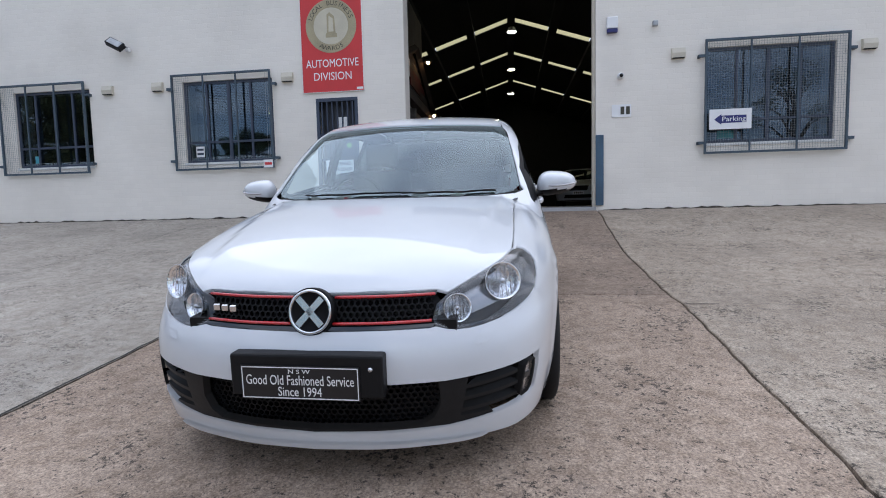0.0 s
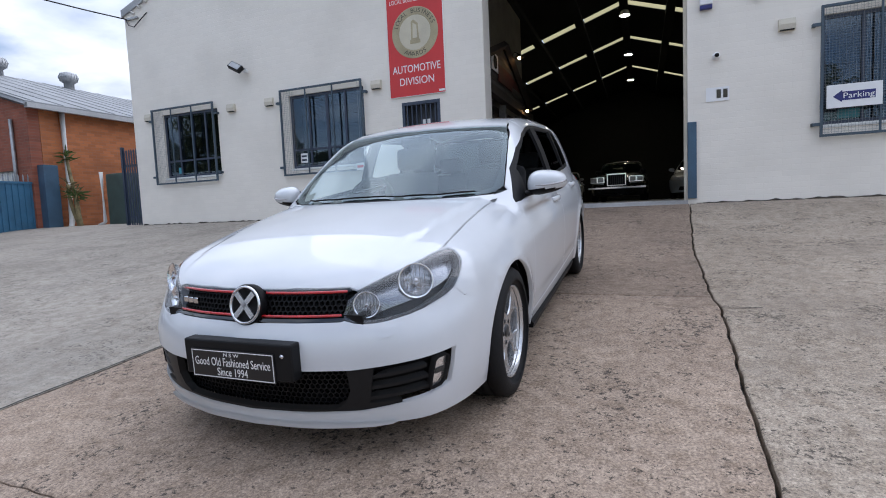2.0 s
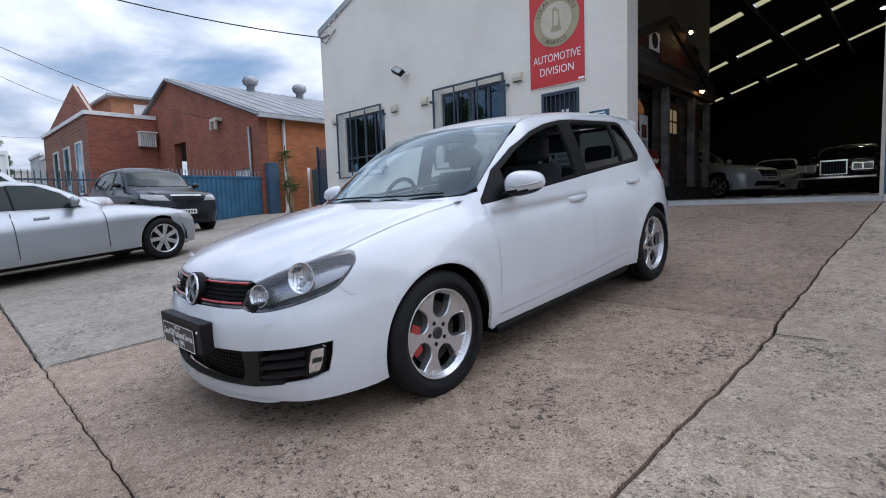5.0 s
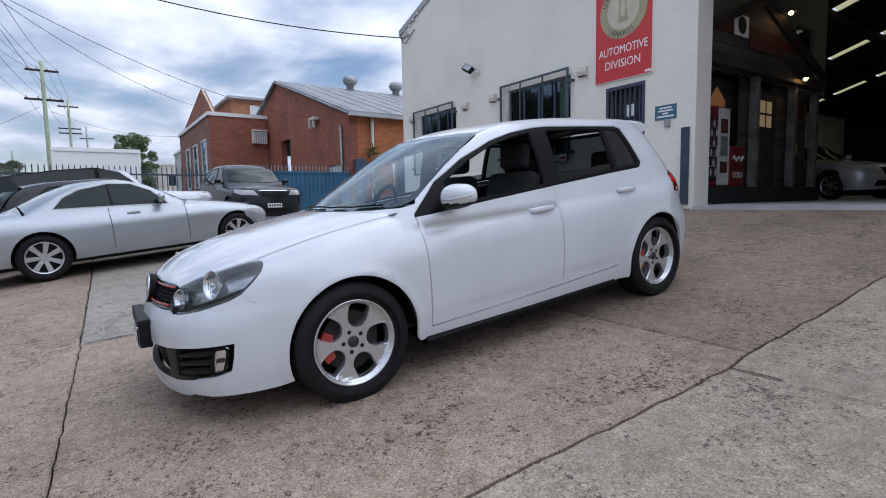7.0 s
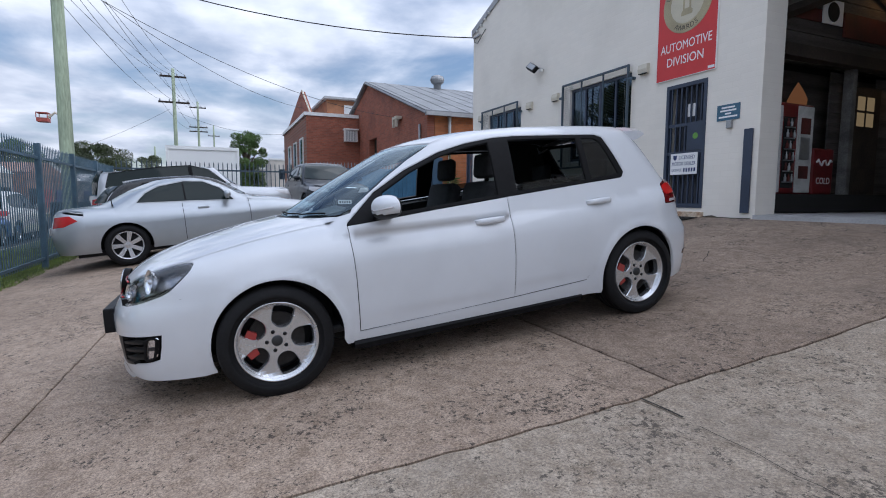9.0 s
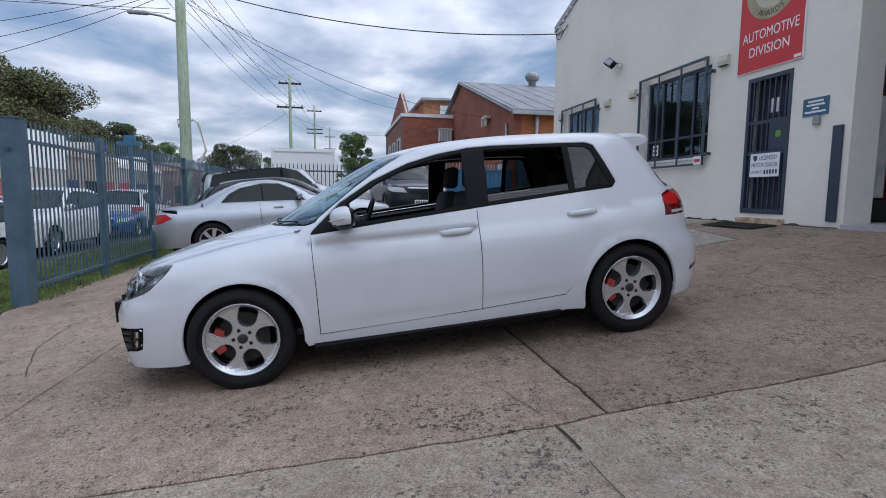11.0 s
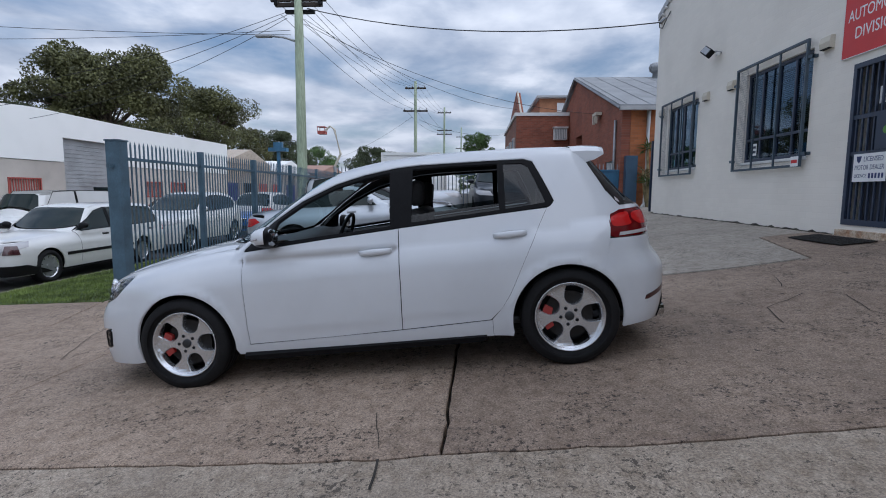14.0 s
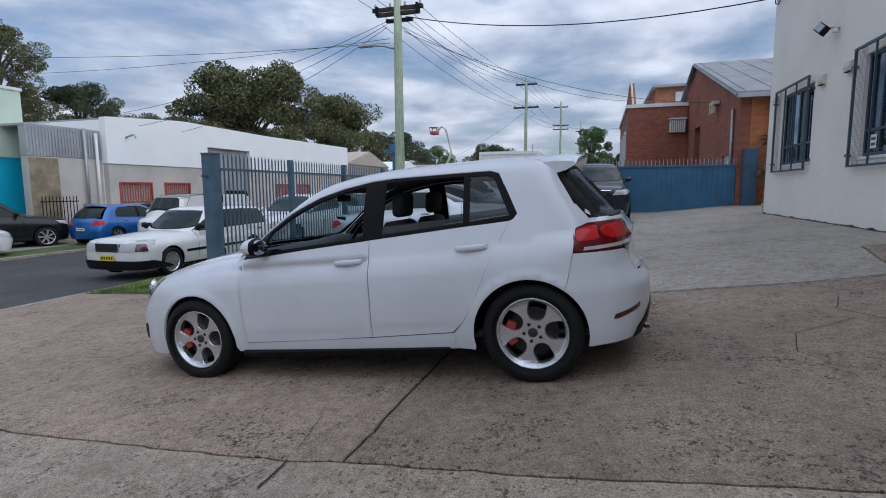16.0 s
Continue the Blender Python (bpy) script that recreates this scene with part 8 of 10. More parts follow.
    part("mirror_arm", bm, M_MATTBLACK, mirror, smooth=True)

# wipers, cowl
skin("scuttle", cowl_line + [(u, -v) for u, v in cowl_line[::-1][1:]] + [(1.35, -0.675), (1.25, -0.575), (1.145, -0.4), (1.08, -0.2), (1.065, 0), (1.08, 0.2), (1.145, 0.4), (1.25, 0.575), (1.35, 0.675)], [], from_top, M_MATTBLACK, car, "black plastic scuttle", step=0.05, sink=0.006, skirt=0.01, gap=0)
for v0, v1, u1 in ((-0.46, 0.08, 1.085), (0.02, 0.58, 1.265)):
    pts = [at((float(np.interp(abs(v), (0, 0.2, 0.4, 0.58), (1.078, 1.092, 1.158, 1.268))), v), from_top, 0.007) for v in np.linspace(v0, v1, 10)]
    wiper = part("wiper", tube(bmesh.new(), pts, 0.005, 6), M_MATTBLACK, car, "black wiper arm", smooth=True)

# wheel wells, underside and cabin
for s in (1, -1):
    for cu, cw in (AF, AR):
        bm = bmesh.new()
        rows = []
        for v in (0.50, 0.835):
            rows.append([bm.verts.new((s * v, cu + 0.358 * math.cos(radians(a)), cw + 0.358 * math.sin(radians(a)))) for a in range(0, 181, 9)])
        for j in range(len(rows[0]) - 1):
            bm.faces.new((rows[0][j], rows[0][j + 1], rows[1][j + 1], rows[1][j]))
        bm.faces.new(rows[0])
        part("wheel_arch_liner", bm, M_BLACK, car, "black arch liner", smooth=False)
underside = part("underbody", boxes((-0.6, 0.6, 0.42, 3.95, 0.20, 0.24), (-0.78, 0.78, 1.30, 3.02, 0.21, 0.26), (-0.49, 0.49, 0.12, 1.28, 0.24, 0.62), (-0.49, 0.49, 3.1, 3.98, 0.24, 0.45)), M_BLACK, car)
skin("door_lining", [(1.36, 0.27), (3.0, 0.27), (3.06, 0.62), (3.3, 0.75), (3.6, 0.78), (3.6, 1.0), (3.36, 1.005), (2.4, 0.965), (1.36, 0.90)], [], from_side, M_TRIMIN, car, "dark door lining", step=0.09, sink=0.055, skirt=0.05, both=True)
skin("roof_lining", [(1.93, 0.55), (1.85, 0.3), (1.82, 0), (1.85, -0.3), (1.93, -0.55), (3.62, -0.54), (3.62, 0.54)], [], from_top, M_SEAT, car, "dark roof lining", step=0.1, sink=0.03, skirt=0)
skin("pillar_lining", side_loop[1:22] + [(3.6, 1.0), (3.36, 1.005)] + FRAME[4:], [], from_side, M_TRIMIN, car, "dark pillar lining", step=0.06, sink=0.012, skirt=0.0, both=True, gap=0.0)
part("cabin_floor", boxes((-0.74, 0.74, 1.1, 3.85, 0.27, 0.32), (-0.60, 0.60, 1.02, 1.12, 0.27, 0.84), (-0.12, 0.12, 1.3, 2.5, 0.3, 0.55), (-0.6, 0.6, 3.3, 3.85, 0.3, 0.80), bevel=0.02), M_TRIMIN, car)
bm = bmesh.new()
rows = []
for v in np.linspace(-0.70, 0.70, 15):
    k = 0.13 * (abs(v) / 0.7) ** 2
    hood_ = 0.035 * math.exp(-((v + 0.36) / 0.15) ** 2)
    rows.append([bm.verts.new((v, u + k, w)) for u, w in ((1.12, 0.925), (1.30, 0.955), (1.48, 0.955 + hood_), (1.56, 0.93 + hood_), (1.58, 0.86), (1.52, 0.70), (1.42, 0.55))])
for a, b in zip(rows, rows[1:]):
    for j in range(6):
        bm.faces.new((a[j], a[j + 1], b[j + 1], b[j]))
bmesh.ops.recalc_face_normals(bm, faces=bm.faces)
part("dashboard", bm, M_TRIMIN, car, "dark grey dashboard", smooth=True)
bm = bmesh.new()
WM = Matrix.Translation((-0.36, 1.74, 0.90)) @ Euler((radians(-24), 0, 0)).to_matrix().to_4x4()
bmesh.ops.transform(tube(bm, [(0.18 * math.cos(a), 0, 0.18 * math.sin(a)) for a in np.linspace(0, 2 * math.pi, 33)], 0.016, 8, False), matrix=WM, verts=bm.verts)
wheel_rim = part("steering_wheel", bm, M_MATTBLACK, car, "black three-spoke steering wheel", smooth=True)
part("steering_hub", box(box(box(bmesh.new(), -0.06, 0.06, -0.03, 0.02, -0.06, 0.05, bevel=0.015, m=WM), -0.17, 0.17, -0.01, 0.01, -0.02, 0.02, m=WM), -0.018, 0.018, -0.01, 0.01, -0.17, 0.0, m=WM), M_TRIMIN, wheel_rim)
part("rear_view_mirror", box(bmesh.new(), -0.11, 0.11, 1.80, 1.83, 1.27, 1.33, bevel=0.015), M_MATTBLACK, car)


def cushion(x0, x1, y0, y1, z0, z1, tilt=0.0, r=0.05):
    m = Matrix.Translation(((x0 + x1) / 2, (y0 + y1) / 2, z0)) @ Euler((radians(tilt), 0, 0)).to_matrix().to_4x4()
    return box(bmesh.new(), -(x1 - x0) / 2, (x1 - x0) / 2, -(y1 - y0) / 2, (y1 - y0) / 2, 0, z1 - z0, bevel=r, m=m)


for v in (-0.36, 0.36):
    seat = part("front_seat", cushion(v - 0.25, v + 0.25, 1.80, 2.33, 0.42, 0.56), M_SEAT, car, "dark cloth front seat", smooth=True)
    part("seat_back", cushion(v - 0.24, v + 0.24, 2.24, 2.37, 0.50, 1.10, -17), M_SEAT, seat, smooth=True)
    part("head_rest", cushion(v - 0.13, v + 0.13, 2.44, 2.53, 1.10, 1.28, -8, 0.035), M_SEAT, seat, smooth=True)
bench = part("rear_bench", cushion(-0.62, 0.62, 2.85, 3.30, 0.48, 0.62), M_SEAT, car, "dark cloth rear bench", smooth=True)
part("bench_back", cushion(-0.62, 0.62, 3.24, 3.38, 0.56, 1.03, -20), M_SEAT, bench, smooth=True)
for v in (-0.38, 0.38):
    part("rear_head_rest", cushion(v - 0.12, v + 0.12, 3.42, 3.50, 1.02, 1.17, -8, 0.03), M_SEAT, bench, smooth=True)


# wheels
def road_wheel(parent, v, u, w, s, r=0.312, width=0.225, rim=0.222, mats=None, calipers=True, turn=0.0, spokes=5):
    """A wheel whose outer face looks along s: tyre, barrel, spoked face, disc, caliper, bolts, cap."""
    T = Matrix.Translation((v, u, w)) @ Matrix.Diagonal((s, 1, 1, 1))
    hw = width / 2
    ty = [(-hw * 0.75, rim - 0.004), (-hw * 0.98, rim + 0.03), (-hw, r - 0.045), (-hw * 0.90, r - 0.012), (-hw * 0.72, r)]
    for k in (-0.45, -0.1, 0.3):
        ty += [(hw * k - 0.006, r + 0.001), (hw * k - 0.004, r - 0.008), (hw * k + 0.004, r - 0.008), (hw * k + 0.006, r + 0.001)]
    ty += [(hw * 0.72, r), (hw * 0.90, r - 0.012), (hw, r - 0.045), (hw * 1.01, r - 0.06), (hw * 0.985, r - 0.064), (hw * 0.97, rim + 0.03), (hw * 0.80, rim + 0.004), (hw * 0.74, rim - 0.006)]
    wh = part("road_wheel", lathe(bmesh.new(), ty, 64, "x", T), M_RUBBER, parent, "silver five-spoke alloy wheel with a low tyre", smooth=True)
    part("rim_barrel", lathe(bmesh.new(), [(-hw * 0.7, rim), (-hw * 0.5, rim - 0.02), (hw * 0.40, rim - 0.022)], 64, "x", T), M_ALLOYSHADE, wh, "inner barrel coloured dark for its shade", smooth=True)
    part("rim_lip", lathe(bmesh.new(), [(hw * 0.40, rim - 0.022), (hw * 0.70, rim - 0.010), (hw * 0.78, rim + 0.003), (hw * 0.84, rim + 0.001), (hw * 0.82, rim - 0.006), (hw * 0.70, rim - 0.016)], 64, "x", T), M_ALLOY, wh, "silver rim", smooth=True)
    R = rim - 0.006
    holes = []
    for k in range(spokes):
        a0 = turn + 2 * math.pi * k / spokes
        shape = []
        for t in np.linspace(-1, 1, 15):
            ang = t * math.pi / 2
            shape.append((0.62 - 0.28 * math.cos(ang), 0.27 * math.sin(ang)))
        shape += [(0.78, 0.28), (0.895, 0.27), (0.925, 0.2), (0.945, 0.1), (0.948, 0), (0.945, -0.1), (0.925, -0.2), (0.895, -0.27), (0.78, -0.28)]
        holes.append([((x * math.cos(a0) - y * math.sin(a0)) * R, (x * math.sin(a0) + y * math.cos(a0)) * R) for x, y in shape])
    ring = [(R * math.cos(a), R * math.sin(a)) for a in np.linspace(0, 2 * math.pi, 64, endpoint=False)]
    q, f = fill2d(ring, holes, 0.02)
    rr = np.hypot(q[:, 0], q[:, 1]) / R
    dish = hw * 0.62 - 0.010 * np.clip(1 - rr, 0, 1) ** 0.5 + 0.012 * np.clip((rr - 0.9) / 0.1, 0, 1)
    bm = bmesh.new()
    # edges of the holes are rounded by two narrow steps
    top = [bm.verts.new(T @ Vector((d, y, z))) for d, (y, z) in zip(dish, q)]
    edges = {}
    for t in f:
        bm.faces.new([top[i] for i in t])
        for i in range(3):
            edges[(t[i], t[(i + 1) % 3])] = 1
    rim_e = [e for e in edges if (e[1], e[0]) not in edges and rr[e[0]] < 0.985]
    cen = {}
    for hi, h in enumerate(holes):
        hc = np.mean(h, 0)
        for p in h:
            cen[(round(p[0], 4), round(p[1], 4))] = hc
    def sunk(i, d, k):
        hc = cen.get((round(q[i, 0], 4), round(q[i, 1], 4)), q[i])
        y, z = q[i] + (hc - q[i]) * k
        return bm.verts.new(T @ Vector((dish[i] - d, y, z)))
    b1, b2 = {}, {}
    for a, b in rim_e:
        for i in (a, b):
            if i not in b1:
                b1[i], b2[i] = sunk(i, 0.006, 0.07), sunk(i, 0.045, 0.10)
        bm.faces.new((top[b], top[a], b1[a], b1[b]))
        bm.faces.new((b1[b], b1[a], b2[a], b2[b]))
    bmesh.ops.recalc_face_normals(bm, faces=bm.faces)
    part("wheel_face", bm, M_ALLOY, wh, "silver alloy face with five rounded openings", smooth=False)
    x0 = hw * 0.62 - 0.010
    part("centre_cap", lathe(bmesh.new(), [(x0 - 0.01, 0.031), (x0 + 0.006, 0.030), (x0 + 0.009, 0.024), (x0 + 0.009, 0.001)], 24, "x", T), M_GREYTRIM, wh, "dark centre cap", smooth=True)
    for k in range(5):
        a = turn + 2 * math.pi * (k + 0.5) / 5
        part("wheel_bolt", lathe(bmesh.new(), [(x0 - 0.01, 0.011), (x0 + 0.003, 0.011), (x0 + 0.004, 0.001)], 10, "x", T @ Matrix.Translation((0, 0.055 * math.cos(a), 0.055 * math.sin(a)))), M_BLACK, wh, smooth=True)
    part("brake_disc", lathe(bmesh.new(), [(0.0, 0.06), (0.02, 0.08), (0.02, 0.156), (0.0, 0.156), (-0.005, 0.06)], 40, "x", T), M_DISC, wh, "bare iron brake disc", smooth=False)
    # Black disc added behind the spokes in place of the shade there
    part("hub_shade_disc", lathe(bmesh.new(), [(-hw * 0.6, rim - 0.02), (-hw * 0.6, 0.001)], 32, "x", T), M_BLACK, wh)
    if calipers:
        bm = bmesh.new()
        for a0, a1 in ((-30, -6), (4, 30)):
            pts = [(0.025, c * math.cos(radians(b)), c * math.sin(radians(b))) for c, b in ((0.115, a0), (0.168, a0), (0.172, (a0 + a1) / 2), (0.168, a1), (0.115, a1))]
            f0 = [bm.verts.new(T @ Vector((p[0], -p[1], p[2]))) for p in pts]
            f1 = [bm.verts.new(T @ Vector((p[0] + 0.028, -p[1], p[2]))) for p in pts]
            bm.faces.new(f1)
            for i in range(5):
                bm.faces.new((f0[i], f0[(i + 1) % 5], f1[(i + 1) % 5], f1[i]))
        bmesh.ops.recalc_face_normals(bm, faces=bm.faces)
        part("brake_caliper", bm, M_REDCAL, wh, "red painted brake caliper")
    return wh


for s in (1, -1):
    road_wheel(car, s * 0.760, 0.88, 0.317, s, turn=radians(0) if s > 0 else radians(20))
    road_wheel(car, s * 0.757, 3.455, 0.317, s, turn=radians(4))

# ---- other vehicles: the same way of cutting panels, from a shape given in a few numbers ----
KINDS = {
    # length, half width, front axle, rear axle, wheel radius; bonnet line, roof line, window frame, pillar lines
    "coupe": dict(L=4.58, hw=0.89, af=0.79, ar=3.55, r=0.325, belt=[(0, 0.66), (0.2, 0.74), (0.7, 0.86), (1.35, 0.95), (2.6, 0.99), (3.6, 1.0), (4.3, 0.97), (4.6, 0.93)],
                  roof=[(0.6, 0.5), (1.4, 0.955), (1.8, 1.16), (2.15, 1.31), (2.5, 1.375), (2.9, 1.36), (3.3, 1.25), (3.7, 1.06), (4.0, 0.93), (4.6, 0.6)],
                  frame=[(1.85, 0.93), (2.6, 0.965), (3.35, 0.99), (3.2, 1.14), (3.0, 1.235), (2.6, 1.30), (2.3, 1.275), (2.05, 1.15)], split=2.62, hatch=False),
    "sedan": dict(L=4.8, hw=0.88, af=0.85, ar=3.6, r=0.32, belt=[(0, 0.68), (0.2, 0.76), (0.7, 0.86), (1.4, 0.94), (2.6, 0.98), (3.6, 0.99), (4.4, 0.97), (4.8, 0.93)],
                  roof=[(0.6, 0.5), (1.45, 0.95), (1.85, 1.18), (2.2, 1.38), (2.6, 1.44), (3.1, 1.42), (3.5, 1.28), (3.95, 1.02), (4.2, 0.9), (4.8, 0.6)],
                  frame=[(1.6, 0.93), (2.6, 0.96), (3.6, 0.98), (3.45, 1.15), (3.2, 1.29), (2.7, 1.345), (2.35, 1.325), (2.1, 1.22)], split=2.62, hatch=False),
    "hatch": dict(L=4.2, hw=0.87, af=0.85, ar=3.45, r=0.315, belt=[(0, 0.70), (0.2, 0.78), (0.7, 0.89), (1.2, 0.96), (2.4, 1.0), (3.4, 1.04), (4.2, 1.04)],
                  roof=[(0.5, 0.6), (1.1, 0.96), (1.5, 1.2), (1.9, 1.39), (2.4, 1.46), (3.0, 1.46), (3.6, 1.40), (3.9, 1.24), (4.1, 1.0), (4.3, 0.7)],
                  frame=[(1.4, 0.93), (2.4, 0.975), (3.4, 1.02), (3.35, 1.2), (3.2, 1.33), (2.6, 1.36), (2.2, 1.34), (1.8, 1.2)], split=2.4, hatch=True),
    "suv": dict(L=4.63, hw=0.93, af=0.88, ar=3.65, r=0.36, belt=[(0, 0.88), (0.2, 0.96), (0.7, 1.05), (1.3, 1.12), (2.5, 1.16), (3.6, 1.2), (4.63, 1.2)],
                roof=[(0.6, 0.7), (1.2, 1.1), (1.6, 1.35), (2.0, 1.6), (2.5, 1.7), (3.2, 1.71), (4.0, 1.64), (4.3, 1.45), (4.5, 1.15), (4.7, 0.8)],
                frame=[(1.55, 1.09), (2.5, 1.13), (3.8, 1.19), (3.95, 1.3), (3.8, 1.5), (3.2, 1.575), (2.5, 1.585), (2.15, 1.52)], split=2.5, hatch=True),
    "tall": dict(L=4.75, hw=0.95, af=0.88, ar=3.65, r=0.37, belt=[(0, 0.95), (0.15, 1.04), (0.7, 1.10), (1.3, 1.16), (2.5, 1.2), (3.6, 1.22), (4.75, 1.22)],
                 roof=[(0.6, 0.7), (1.3, 1.15), (1.65, 1.45), (2.0, 1.75), (2.4, 1.86), (3.2, 1.88), (4.3, 1.85), (4.55, 1.6), (4.68, 1.2), (4.8, 0.8)],
                 frame=[(1.6, 1.13), (2.5, 1.17), (4.1, 1.2), (4.3, 1.35), (4.2, 1.66), (3.2, 1.74), (2.5, 1.74), (2.1, 1.62)], split=2.5, hatch=True),
    "boxy": dict(L=4.8, hw=0.86, af=0.86, ar=3.63, r=0.305, belt=[(0, 0.76), (0.10, 0.835), (0.6, 0.875), (1.5, 0.93), (2.6, 0.95), (4.8, 0.97)],
                 roof=[(0.6, 0.45), (1.5, 0.94), (1.9, 1.2), (2.25, 1.40), (2.6, 1.44), (3.5, 1.445), (4.4, 1.41), (4.62, 1.2), (4.78, 0.95), (4.9, 0.7)],
                 frame=[(1.65, 0.91), (2.6, 0.93), (4.35, 0.96), (4.3, 1.2), (4.2, 1.315), (3.4, 1.345), (2.6, 1.34), (2.3, 1.28)], split=2.65, hatch=True, square=0.5),
    "van": dict(L=4.7, hw=0.85, af=0.75, ar=3.3, r=0.31, belt=[(0, 0.9), (0.15, 1.0), (0.5, 1.08), (1.2, 1.12), (4.7, 1.15)],
                roof=[(0.0, 0.8), (0.35, 1.1), (0.6, 1.5), (0.95, 1.95), (1.5, 2.06), (3.0, 2.07), (4.4, 2.04), (4.6, 1.7), (4.7, 1.2), (4.8, 0.8)],
                frame=[(0.75, 1.12), (2.4, 1.15), (4.2, 1.17), (4.2, 1.78), (2.4, 1.8), (1.25, 1.76)], split=2.1, hatch=True),
}
M_DARKGLASS = material("dark_car_glass", (0.010, 0.019, 0.018), 0.03, vary=0.02, bump=0, spec=0.28)
M_PANELWHITE = paint("white_van_panel", (0.62, 0.62, 0.60), 0.4)
M_AMBER = paint("amber_lens", (0.6, 0.2, 0.03), 0.15)
M_YELLOW = material("plate_yellow", (0.75, 0.6, 0.05), 0.45, bump=0)


def shape_field(k):
    hw, L = k["hw"], k["L"]
    ph, belt, roof = hw / 0.89, k["belt"], k["roof"]
    bz = [z for _, z in belt][len(belt) // 2]
    rz = max(z for _, z in roof)
    f0 = belt[0][1]

    def field(v, u, w):
        a = np.abs(v) / ph
        plan = blend([(0.0, 0.77), (0.25, 0.82), (0.8, 0.87), (1.6, 0.888), (2.8, 0.89), (3.5, 0.88), (4.1, 0.84), (4.6, 0.78), (5.2, 0.7)], u * 4.45 / L)
        tuck = blend([(0.1, 0.08), (0.2, 0.05), (0.35, 0.012), (0.5, 0.0), (0.65, 0.0), (0.75, 0.012), (0.85, 0.035), (1.0, 0.08)], w * 0.95 / bz)
        side = a - (plan - tuck)
        top = w - (blend(belt, u) - 0.05 * (a / 0.7) ** 2.2)
        nose = blend([(0.1, 0.10), (0.25, 0.03), (0.42, 0.0), (0.55, 0.005), (0.66, 0.03), (0.75, 0.08), (0.9, 0.25)], w * 0.68 / f0)
        sweep = blend([(0, 0), (0.3, 0.03), (0.5, 0.085), (0.68, 0.18), (0.8, 0.34), (0.9, 0.6)], a) * k.get("square", 1.0)
        tail = blend([(0.15, 0.12), (0.3, 0.03), (0.5, 0.0), (0.62, 0.01), (0.75, 0.045), (0.95, 0.1), (1.1, 0.18)], w * 0.95 / bz)
        low = smax(smax(smax(side, top, 0.2), (nose + sweep - u) * 0.8, 0.1), (u - (L - tail - 0.75 * sweep)) * 0.85, 0.1)
        lean = np.interp(w, [bz - 0.1, bz, rz], [0.83, 0.79, 0.60])
        ue = u - 0.2 * (a / 0.7) ** 2 * np.clip((L * 0.5 - u) / 1.2, -1, 1)
        cab = smax((a - lean) * 0.93, w - (blend(roof, ue) - 0.035 * (a / 0.6) ** 2), 0.09)
        return np.minimum(low, np.maximum(cab, bz - 0.12 - w))
    return field


FIRST = {}


